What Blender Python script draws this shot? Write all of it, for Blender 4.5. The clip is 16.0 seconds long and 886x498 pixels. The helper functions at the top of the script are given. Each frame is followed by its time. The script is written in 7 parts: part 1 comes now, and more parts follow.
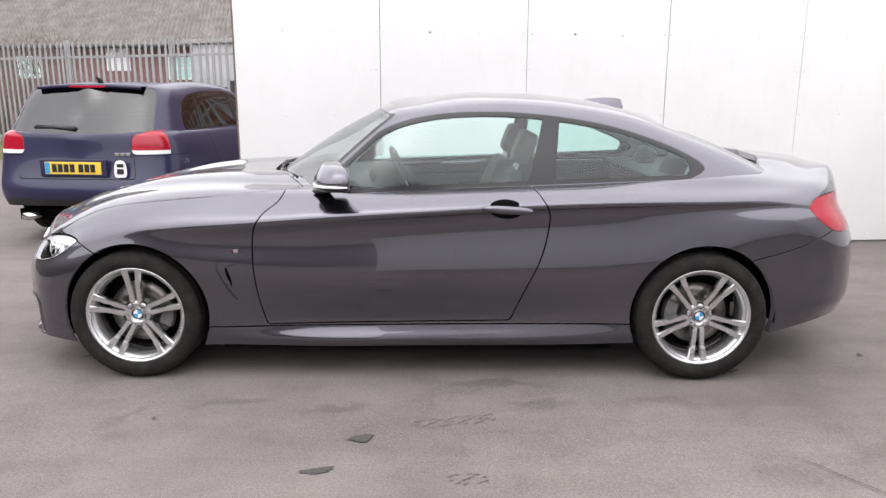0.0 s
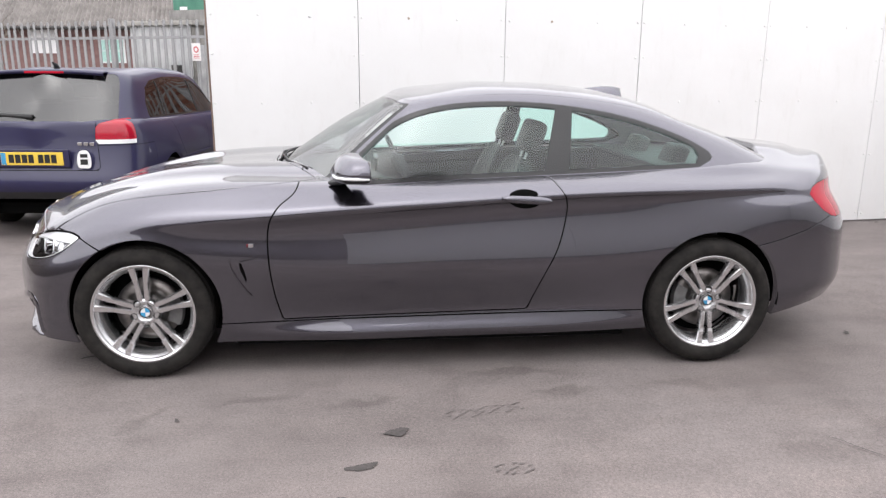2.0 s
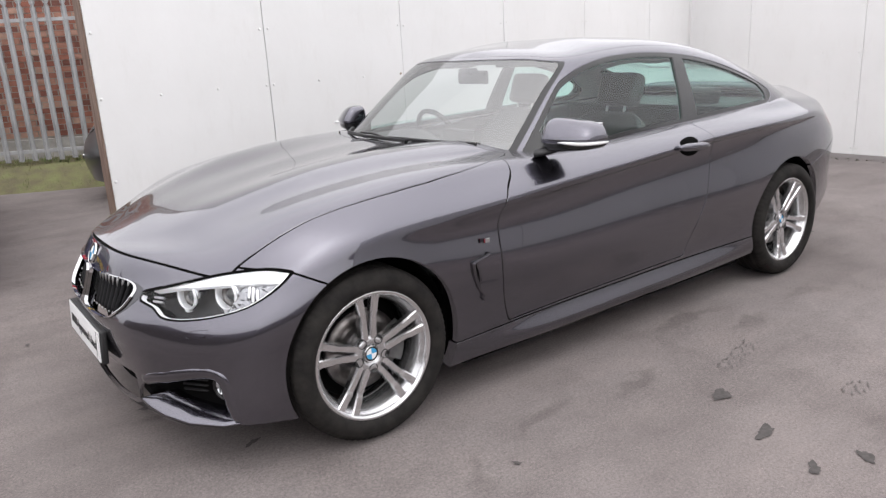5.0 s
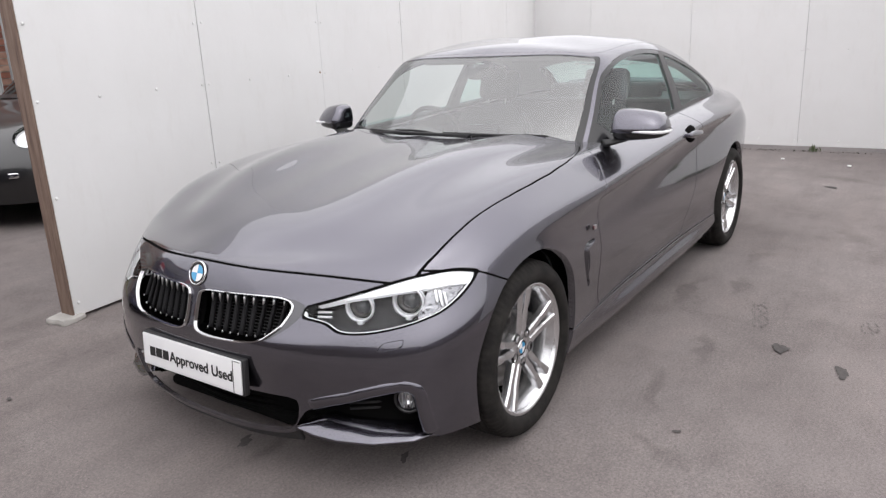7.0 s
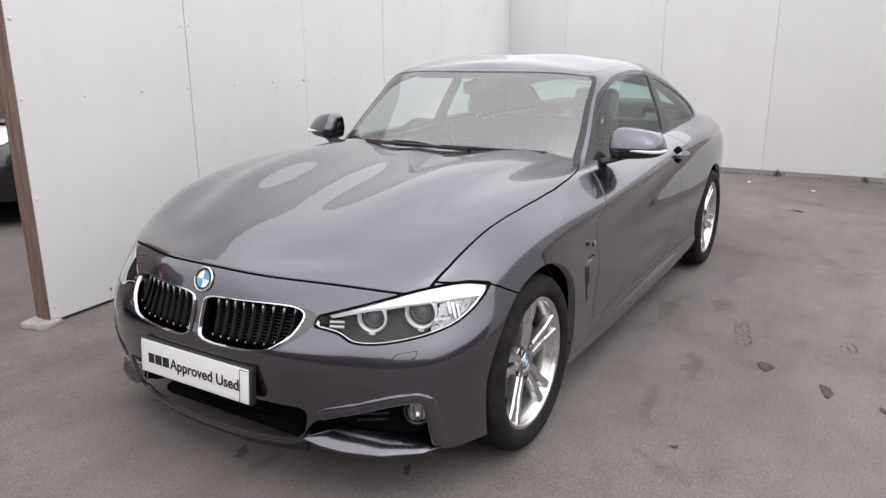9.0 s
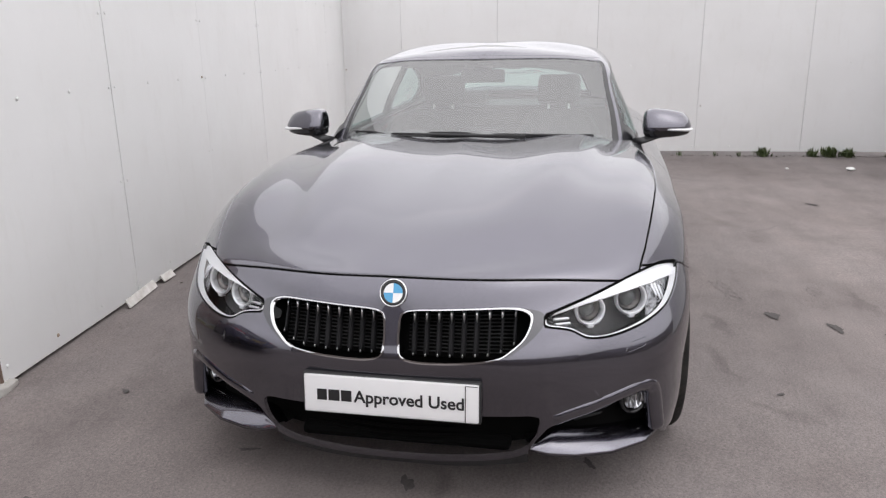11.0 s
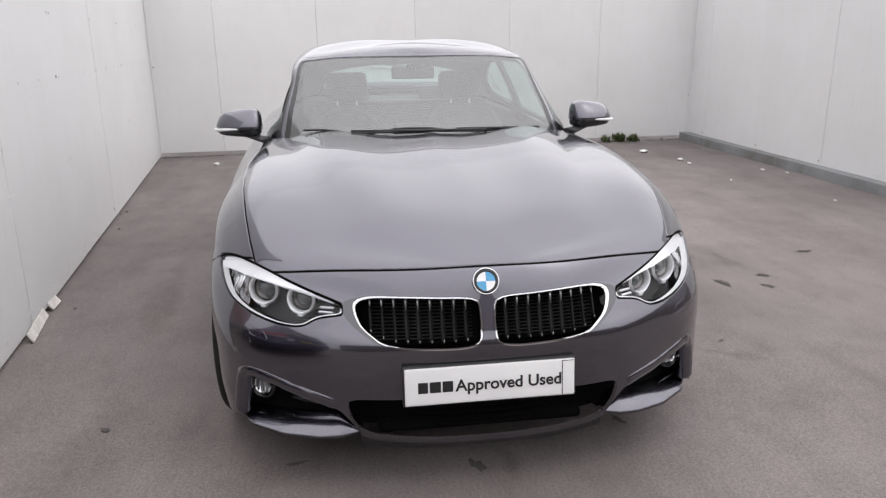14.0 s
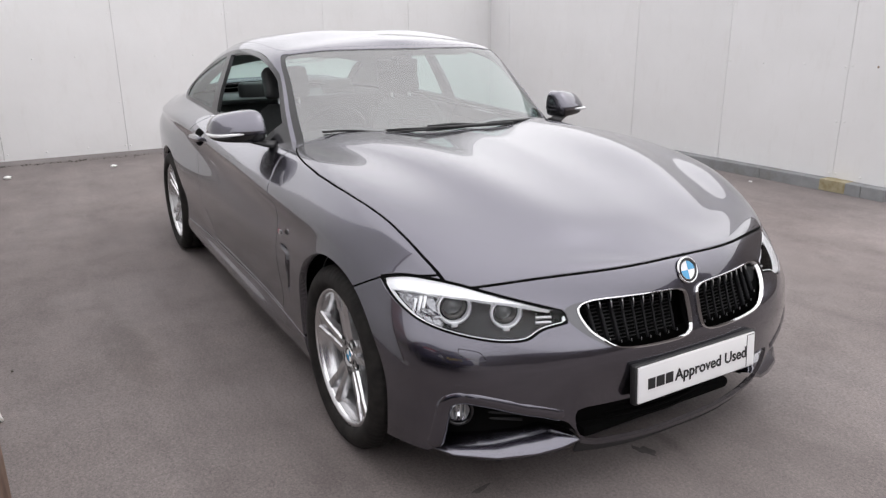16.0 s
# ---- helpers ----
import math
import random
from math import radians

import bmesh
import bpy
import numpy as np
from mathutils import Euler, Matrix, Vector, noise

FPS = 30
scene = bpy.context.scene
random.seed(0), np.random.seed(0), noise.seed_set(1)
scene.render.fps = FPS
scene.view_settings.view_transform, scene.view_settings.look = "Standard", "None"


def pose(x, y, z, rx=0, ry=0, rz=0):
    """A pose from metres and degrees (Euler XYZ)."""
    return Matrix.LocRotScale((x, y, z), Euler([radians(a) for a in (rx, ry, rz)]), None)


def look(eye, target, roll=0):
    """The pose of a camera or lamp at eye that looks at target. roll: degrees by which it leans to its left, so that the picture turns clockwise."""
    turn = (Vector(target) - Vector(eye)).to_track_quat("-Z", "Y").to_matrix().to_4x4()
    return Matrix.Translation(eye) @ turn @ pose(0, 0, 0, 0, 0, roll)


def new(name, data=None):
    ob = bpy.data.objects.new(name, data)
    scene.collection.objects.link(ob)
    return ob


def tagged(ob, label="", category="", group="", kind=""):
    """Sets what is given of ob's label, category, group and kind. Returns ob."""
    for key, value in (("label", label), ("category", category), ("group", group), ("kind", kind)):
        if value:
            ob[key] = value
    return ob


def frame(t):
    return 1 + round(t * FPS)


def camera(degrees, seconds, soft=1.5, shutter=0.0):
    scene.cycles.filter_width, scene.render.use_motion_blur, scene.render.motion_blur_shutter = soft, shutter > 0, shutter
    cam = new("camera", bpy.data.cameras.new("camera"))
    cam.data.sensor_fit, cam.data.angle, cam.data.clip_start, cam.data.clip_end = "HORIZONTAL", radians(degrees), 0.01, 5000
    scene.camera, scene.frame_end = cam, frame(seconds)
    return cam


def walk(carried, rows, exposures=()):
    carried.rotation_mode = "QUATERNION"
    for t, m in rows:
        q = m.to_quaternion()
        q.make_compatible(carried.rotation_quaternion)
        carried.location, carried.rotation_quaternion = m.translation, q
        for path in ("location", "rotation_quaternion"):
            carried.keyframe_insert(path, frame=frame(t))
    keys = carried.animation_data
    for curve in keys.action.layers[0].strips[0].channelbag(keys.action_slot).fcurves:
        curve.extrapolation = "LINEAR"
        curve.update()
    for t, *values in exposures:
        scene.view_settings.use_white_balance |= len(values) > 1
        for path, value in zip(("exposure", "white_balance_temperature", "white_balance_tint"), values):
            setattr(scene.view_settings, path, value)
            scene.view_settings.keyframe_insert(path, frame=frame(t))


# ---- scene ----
cam = camera(62.9, 16.0, 1.3)
# seconds, eye x y z, yaw, pitch, roll; the parked car's front axle is the origin, x runs to its tail
ROWS = [
    (0.0, 1.526, -4.321, 1.436, -0.04, -12.51, 0.18),
    (0.5, 1.512, -4.319, 1.472, -0.51, -13.23, 0.13),
    (1.0, 1.519, -4.299, 1.463, -0.42, -13.36, -0.34),
    (1.5, 1.446, -4.276, 1.470, -0.89, -13.70, 0.38),
    (2.0, 1.116, -4.287, 1.462, -5.38, -13.71, 0.35),
    (2.5, 0.765, -4.171, 1.468, -8.97, -14.59, -0.72),
    (3.0, 0.316, -4.015, 1.439, -14.96, -14.30, 0.58),
    (3.5, -0.141, -3.858, 1.420, -20.30, -14.12, 0.44),
    (4.0, -0.502, -3.594, 1.398, -25.34, -14.48, -2.23),
    (4.5, -0.915, -3.328, 1.393, -31.20, -14.76, -3.36),
    (5.0, -1.228, -3.005, 1.389, -36.21, -15.38, -3.16),
    (7.5, -2.208, -1.975, 1.427, -56.65, -15.74, -2.45),
    (8.0, -2.203, -1.978, 1.430, -56.85, -15.50, -2.22),
    (8.5, -2.197, -1.974, 1.427, -57.02, -15.32, -2.03),
    (9.0, -2.253, -1.879, 1.422, -58.44, -15.16, -0.29),
    (9.5, -2.456, -1.583, 1.401, -61.70, -14.91, -2.22),
    (10.0, -2.530, -1.243, 1.374, -65.69, -15.24, -2.25),
    (12.5, -2.771, 0.051, 1.408, -93.76, -16.04, -0.64),
    (13.0, -2.767, 0.034, 1.408, -93.78, -16.40, -0.72),
    (13.5, -2.747, 0.099, 1.405, -94.34, -16.62, -0.58),
    (14.0, -2.754, 0.415, 1.402, -97.95, -16.04, -0.71),
    (14.5, -2.633, 0.749, 1.400, -102.79, -16.47, 0.23),
    (15.0, -2.473, 1.149, 1.421, -109.14, -17.00, -0.66),
    (15.5, -2.347, 1.515, 1.432, -114.92, -17.17, -0.51),
    (16.0, -2.175, 1.730, 1.430, -120.19, -17.07, -0.40),
]
walk(cam, [(t, pose(x, y, z, 90 + pitch, 0, yaw) @ pose(0, 0, 0, 0, 0, roll)) for t, x, y, z, yaw, pitch, roll in ROWS],
     [(0.0, .53), (2.0, .52), (3.5, .44), (5.0, .31), (7.5, .14), (9.0, .08), (12.5, .06), (14.5, .07), (16.0, .14)])

# ---- light: a bright overcast noon ----
world = bpy.data.worlds.new("overcast_sky")
scene.world = world
world.use_nodes = True
wn, wl = world.node_tree.nodes, world.node_tree.links
wn.clear()
w_out = wn.new("ShaderNodeOutputWorld")
w_bg = wn.new("ShaderNodeBackground")
w_sky = wn.new("ShaderNodeTexSky")
w_sky.sky_type = "NISHITA"
w_sky.sun_disc = False
w_sky.sun_elevation = radians(55)
w_sky.sun_rotation = radians(200)
w_sky.dust_density = 6.0
w_hsv = wn.new("ShaderNodeHueSaturation")
w_hsv.inputs["Saturation"].default_value = 0.15
w_hsv.inputs["Value"].default_value = 0.10
w_tc = wn.new("ShaderNodeTexCoord")
w_sep = wn.new("ShaderNodeSeparateXYZ")
w_ramp = wn.new("ShaderNodeValToRGB")
for e, (p, c) in zip(w_ramp.color_ramp.elements, ((0.0, (0.56, 0.553, 0.580)), (1.0, (1.06, 1.041, 1.073)))):
    e.position, e.color = p, (*c, 1)
w_cloud = wn.new("ShaderNodeTexNoise")
w_cloud.inputs["Scale"].default_value = 2.2
w_cloud.inputs["Detail"].default_value = 5.0
w_cr = wn.new("ShaderNodeValToRGB")
for e, (p, c) in zip(w_cr.color_ramp.elements, ((0.3, (0.86, 0.86, 0.87)), (0.7, (1.0, 1.0, 1.0)))):
    e.position, e.color = p, (*c, 1)
w_mul = wn.new("ShaderNodeMix")
w_mul.data_type, w_mul.blend_type = "RGBA", "MULTIPLY"
w_mul.inputs[0].default_value = 1.0
w_mix = wn.new("ShaderNodeMix")
w_mix.data_type = "RGBA"
w_mix.inputs[0].default_value = 0.85
wl.new(w_tc.outputs["Generated"], w_sep.inputs[0])
wl.new(w_sep.outputs["Z"], w_ramp.inputs["Fac"])
wl.new(w_tc.outputs["Generated"], w_cloud.inputs["Vector"])
wl.new(w_cloud.outputs["Fac"], w_cr.inputs["Fac"])
wl.new(w_ramp.outputs[0], w_mul.inputs[6])
wl.new(w_cr.outputs[0], w_mul.inputs[7])
wl.new(w_sky.outputs[0], w_hsv.inputs["Color"])
wl.new(w_hsv.outputs[0], w_mix.inputs[6])
wl.new(w_mul.outputs[2], w_mix.inputs[7])
wl.new(w_mix.outputs[2], w_bg.inputs["Color"])
wl.new(w_bg.outputs[0], w_out.inputs["Surface"])
w_bg.inputs["Strength"].default_value = 2.1
sun = new("sun", bpy.data.lights.new("sun", "SUN"))
sun.data.energy, sun.data.angle, sun.data.color = 0.6, radians(140), (1.0, 0.97, 0.94)
sun.matrix_world = look((0, 0, 10), (1.2, 3.5, 3.0))
scene.view_settings.exposure = 0.0

# ---- materials ----
def material(name, color=(0.5, 0.5, 0.5), rough=0.5, metal=0.0, coat=0.0, coat_rough=0.03, spec=0.5):
    m = bpy.data.materials.new(name)
    m.use_nodes = True
    b = m.node_tree.nodes["Principled BSDF"]
    b.inputs["Base Color"].default_value = (*color, 1)
    b.inputs["Roughness"].default_value = rough
    b.inputs["Metallic"].default_value = metal
    b.inputs["Coat Weight"].default_value = coat
    b.inputs["Coat Roughness"].default_value = coat_rough
    b.inputs["Specular IOR Level"].default_value = spec
    return m


def nodes_of(m):
    t = m.node_tree
    return t.nodes, t.links, t.nodes["Principled BSDF"]


def noise_node(m, scale, detail=4.0, rough=0.55, coords="Object", stretch=None):
    n, l, _ = nodes_of(m)
    tc = n.new("ShaderNodeTexCoord")
    x = n.new("ShaderNodeTexNoise")
    x.inputs["Scale"].default_value = scale
    x.inputs["Detail"].default_value = detail
    x.inputs["Roughness"].default_value = rough
    if stretch:
        mp = n.new("ShaderNodeMapping")
        mp.inputs["Scale"].default_value = stretch
        l.new(tc.outputs[coords], mp.inputs["Vector"])
        l.new(mp.outputs[0], x.inputs["Vector"])
    else:
        l.new(tc.outputs[coords], x.inputs["Vector"])
    return x.outputs["Fac"]


def ramp_node(m, fac, stops):
    n, l, _ = nodes_of(m)
    r = n.new("ShaderNodeValToRGB")
    while len(r.color_ramp.elements) < len(stops):
        r.color_ramp.elements.new(0.5)
    for e, (p, c) in zip(r.color_ramp.elements, stops):
        e.position, e.color = p, (*c, 1)
    l.new(fac, r.inputs["Fac"])
    return r.outputs["Color"]


def mix_node(m, fac, a, b, mode="MIX"):
    n, l, _ = nodes_of(m)
    x = n.new("ShaderNodeMix")
    x.data_type, x.blend_type = "RGBA", mode
    for v, k in ((fac, 0), (a, 6), (b, 7)):
        if hasattr(v, "is_linked"):
            l.new(v, x.inputs[k])
        elif isinstance(v, tuple):
            x.inputs[k].default_value = (*v, 1)
        else:
            x.inputs[k].default_value = v
    return x.outputs[2]


def bump_node(m, height, strength=0.3, dist=0.01):
    n, l, b = nodes_of(m)
    x = n.new("ShaderNodeBump")
    x.inputs["Strength"].default_value = strength
    x.inputs["Distance"].default_value = dist
    l.new(height, x.inputs["Height"])
    l.new(x.outputs[0], b.inputs["Normal"])


def to_input(m, socket, name):
    n, l, b = nodes_of(m)
    l.new(socket, b.inputs[name])


def mottled(name, c0, c1, scale, rough=0.6, metal=0.0, coat=0.0, bump=0.0, fine=None):
    m = material(name, c0, rough, metal, coat)
    a = noise_node(m, scale)
    to_input(m, ramp_node(m, a, ((0.3, c0), (0.7, c1))), "Base Color")
    if bump:
        bump_node(m, noise_node(m, fine or scale * 6), bump, 0.004)
    return m


M_PAINT = material("mineral_grey_metallic_paint", (0.09, 0.088, 0.10), 0.25, 0.99, 1.0, 0.01)
nodes_of(M_PAINT)[2].inputs["Coat IOR"].default_value = 1.75
flake = noise_node(M_PAINT, 900.0, 1.0)
to_input(M_PAINT, ramp_node(M_PAINT, flake, ((0.35, (0.072, 0.069, 0.088)), (0.65, (0.098, 0.094, 0.119)))), "Base Color")
M_BLACK_GLOSS = material("black_gloss_plastic", (0.012, 0.012, 0.013), 0.12)
M_BLACK = mottled("black_grained_plastic", (0.014, 0.014, 0.015), (0.022, 0.022, 0.023), 40, 0.55, bump=0.15, fine=300)
M_RUBBER = mottled("tyre_rubber", (0.010, 0.009, 0.009), (0.024, 0.022, 0.020), 18, 0.85, bump=0.2, fine=160)
M_RUBBER.node_tree.nodes["Principled BSDF"].inputs["Specular IOR Level"].default_value = 0.2
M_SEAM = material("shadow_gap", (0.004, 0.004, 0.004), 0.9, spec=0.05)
M_CHROME = material("chrome", (0.66, 0.66, 0.67), 0.05, 1.0)
M_SATIN = material("satin_metal", (0.55, 0.55, 0.56), 0.28, 1.0)
M_ALLOY = material("silver_alloy_paint", (0.55, 0.55, 0.56), 0.26, 0.85, 0.6, 0.05)
M_ALLOY_CUT = material("bright_turned_alloy", (0.70, 0.70, 0.71), 0.27, 1.0)
M_DISC = mottled("cast_iron_disc", (0.16, 0.15, 0.145), (0.28, 0.26, 0.25), 30, 0.38, 1.0)
M_CALIPER = mottled("grey_caliper_casting", (0.12, 0.12, 0.12), (0.2, 0.2, 0.2), 25, 0.5, 0.6, bump=0.2)
M_SEAT = mottled("anthracite_seat_leather", (0.030, 0.030, 0.031), (0.045, 0.045, 0.047), 12, 0.5)
M_TRIM = mottled("dark_interior_trim", (0.035, 0.035, 0.036), (0.052, 0.052, 0.054), 15, 0.6)
M_LINER = mottled("grey_headlining_cloth", (0.30, 0.295, 0.285), (0.36, 0.355, 0.345), 30, 0.9)
M_WHITE = mottled("white_plastic", (0.74, 0.74, 0.75), (0.8, 0.8, 0.8), 6, 0.35)
M_BLUE = material("pale_blue_enamel", (0.05, 0.30, 0.55), 0.25, 0, 0.6)


def glass(name, tint, rough=0.0, ior=1.52, film=0.0):
    """Clear tinted glass; film: the share of a thin film of dust."""
    m = bpy.data.materials.new(name)
    m.use_nodes = True
    n, l = m.node_tree.nodes, m.node_tree.links
    n.clear()
    out = n.new("ShaderNodeOutputMaterial")
    tr = n.new("ShaderNodeBsdfTransparent")
    tr.inputs["Color"].default_value = (*tint, 1)
    gl = n.new("ShaderNodeBsdfGlossy")
    gl.inputs["Roughness"].default_value = rough
    lw = n.new("ShaderNodeLayerWeight")
    lw.inputs["Blend"].default_value = 0.5
    pw = n.new("ShaderNodeMath")
    pw.operation = "POWER"
    pw.inputs[1].default_value = 5.0
    l.new(lw.outputs["Facing"], pw.inputs[0])
    f0 = ((ior - 1) / (ior + 1)) ** 2
    fr = n.new("ShaderNodeMath")
    fr.operation = "MULTIPLY_ADD"
    fr.inputs[1].default_value = 1 - f0
    fr.inputs[2].default_value = f0
    l.new(pw.outputs[0], fr.inputs[0])
    mx = n.new("ShaderNodeMixShader")
    l.new(fr.outputs[0], mx.inputs[0])
    l.new(tr.outputs[0], mx.inputs[1])
    l.new(gl.outputs[0], mx.inputs[2])
    df = n.new("ShaderNodeBsdfDiffuse")
    df.inputs["Color"].default_value = (0.52, 0.56, 0.56, 1)
    fm = n.new("ShaderNodeMixShader")
    fm.inputs[0].default_value = film
    l.new(mx.outputs[0], fm.inputs[1])
    l.new(df.outputs[0], fm.inputs[2])
    l.new(fm.outputs[0], out.inputs["Surface"])
    return m


M_GLASS = glass("tinted_car_glass", (0.72, 0.93, 0.88), ior=1.72, film=0.0)
M_GLASS_WS = glass("windscreen_glass", (0.52, 0.59, 0.57), ior=2.75)
M_LENS = glass("clear_lamp_lens", (0.93, 0.94, 0.95), ior=1.35)
M_RED = material("red_lamp_lens", (0.36, 0.005, 0.022), 0.12, 0, 0.3)

# ---- building tools ----
def finish(ob, mats, parent=None, label="", smooth=True):
    for m in (mats if isinstance(mats, (list, tuple)) else (mats,)):
        ob.data.materials.append(m)
    if smooth:
        ob.data.shade_smooth()
    if parent:
        ob.parent = parent
    if label:
        ob["label"] = label
    return ob


def part(name, bm, mat, parent=None, label="", smooth=False, m=None):
    """One mesh object from a bmesh."""
    if m is not None:
        bm.transform(m)
    bmesh.ops.recalc_face_normals(bm, faces=bm.faces)
    me = bpy.data.meshes.new(name)
    bm.to_mesh(me)
    bm.free()
    return finish(new(name, me), mat, parent, label, smooth)


def thing(name, label, category, group="", at=None):
    e = new(name)
    e.empty_display_size = 0.2
    if at is not None:
        e.matrix_world = at
    return tagged(e, label, category, group)


def box(bm, x0, x1, y0, y1, z0, z1, bevel=0.0, seg=2, m=None):
    g = bmesh.ops.create_cube(bm, size=1.0)["verts"]
    for v in g:
        v.co = Vector((x0 if v.co.x < 0 else x1, y0 if v.co.y < 0 else y1, z0 if v.co.z < 0 else z1))
    if bevel:
        es = list({e for v in g for e in v.link_edges})
        r = bmesh.ops.bevel(bm, geom=es, offset=bevel, segments=seg, affect="EDGES", profile=0.6)
        g = list({v for f in r["faces"] for v in f.verts} | {v for v in g if v.is_valid})
    if m is not None:
        bmesh.ops.transform(bm, matrix=m, verts=g)
    return g


def cyl(bm, r0, r1, z0, z1, seg=24, m=None):
    g = bmesh.ops.create_cone(bm, cap_ends=True, segments=seg, radius1=r0, radius2=r1, depth=z1 - z0)["verts"]
    bmesh.ops.translate(bm, vec=(0, 0, (z0 + z1) / 2), verts=g)
    if m is not None:
        bmesh.ops.transform(bm, matrix=m, verts=g)
    return g


def lathe(bm, profile, seg=64, m=None, closed=False, wobble=None):
    """Turn (radius, height) pairs about the local z axis."""
    rows = []
    for i in range(seg):
        a = 2 * math.pi * i / seg
        rows.append([bm.verts.new((r * math.cos(a), r * math.sin(a), h)) for r, h in
                     (wobble(i, profile) if wobble else profile)])
    n = len(profile)
    for i in range(seg):
        a, b = rows[i], rows[(i + 1) % seg]
        for j in range(n if closed else n - 1):
            bm.faces.new((a[j], b[j], b[(j + 1) % n], a[(j + 1) % n]))
    if m is not None:
        bmesh.ops.transform(bm, matrix=m, verts=[v for r in rows for v in r])
    return rows


def tube(bm, pts, r, seg=8, caps=True, flat=None):
    """A round bar along points; r may be a list. flat=(a, b) scales the ring's two axes."""
    pts = [Vector(p) for p in pts]
    rs = r if isinstance(r, (list, tuple)) else [r] * len(pts)
    rings, side = [], None
    for i, p in enumerate(pts):
        d = (pts[min(i + 1, len(pts) - 1)] - pts[max(i - 1, 0)]).normalized()
        if side is None:
            side = d.orthogonal().normalized() if abs(d.z) > 0.9 else d.cross(Vector((0, 0, 1))).normalized()
        side = (side - d * side.dot(d)).normalized()
        up = side.cross(d)
        fa, fb = flat or (1, 1)
        rings.append([bm.verts.new(p + rs[i] * (fa * math.cos(2 * math.pi * k / seg) * side + fb * math.sin(2 * math.pi * k / seg) * up)) for k in range(seg)])
    for a, b in zip(rings, rings[1:]):
        for k in range(seg):
            bm.faces.new((a[k], a[(k + 1) % seg], b[(k + 1) % seg], b[k]))
    if caps:
        bm.faces.new(rings[0][::-1])
        bm.faces.new(rings[-1])
    return [v for g in rings for v in g]


def spline(points, n, closed=False):
    """Points along a Catmull-Rom curve through the given ones."""
    p = [np.array(q, float) for q in points]
    out, cnt = [], len(p)
    spans = cnt if closed else cnt - 1
    for i in range(spans):
        if closed:
            a, b, c, d = p[i - 1], p[i], p[(i + 1) % cnt], p[(i + 2) % cnt]
        else:
            b, c = p[i], p[i + 1]
            a = p[i - 1] if i else 2 * b - c
            d = p[i + 2] if i + 2 < cnt else 2 * c - b
        for k in range(n):
            t = k / n
            out.append(0.5 * (2 * b + (c - a) * t + (2 * a - 5 * b + 4 * c - d) * t * t + (3 * b - a - 3 * c + d) * t ** 3))
    if not closed:
        out.append(p[-1])
    return np.array(out)


def plate_bm(outline, depth, bevel=0.0):
    """A flat plate in the xy plane from an outline, extruded down by depth."""
    bm = bmesh.new()
    f = bm.faces.new([bm.verts.new((x, y, 0)) for x, y in outline])
    r = bmesh.ops.extrude_face_region(bm, geom=[f])
    bmesh.ops.translate(bm, vec=(0, 0, -depth), verts=[v for v in r["geom"] if isinstance(v, bmesh.types.BMVert)])
    bmesh.ops.recalc_face_normals(bm, faces=bm.faces)
    if bevel:
        bmesh.ops.bevel(bm, geom=list(bm.edges), offset=bevel, segments=2, affect="EDGES")
    return bm


# Curved sheets: rows of V hold place, normal and the two sheet coordinates.
def natural(u, y, q):
    """Natural cubic spline through (u, y), read at q; y may have columns."""
    n = len(u)
    h = np.diff(u)
    a = np.eye(n)
    r = np.zeros((n, y.shape[1]))
    for i in range(1, n - 1):
        a[i, i - 1:i + 2] = h[i - 1], 2 * (h[i - 1] + h[i]), h[i]
        r[i] = 6 * ((y[i + 1] - y[i]) / h[i] - (y[i] - y[i - 1]) / h[i - 1])
    m = np.linalg.solve(a, r)
    k = np.clip(np.searchsorted(u, q) - 1, 0, n - 2)
    t, hk = (q - u[k])[:, None], h[k][:, None]
    b = (y[k + 1] - y[k]) / hk - hk * (2 * m[k] + m[k + 1]) / 6
    return y[k] + b * t + m[k] / 2 * t ** 2 + (m[k + 1] - m[k]) / (6 * hk) * t ** 3


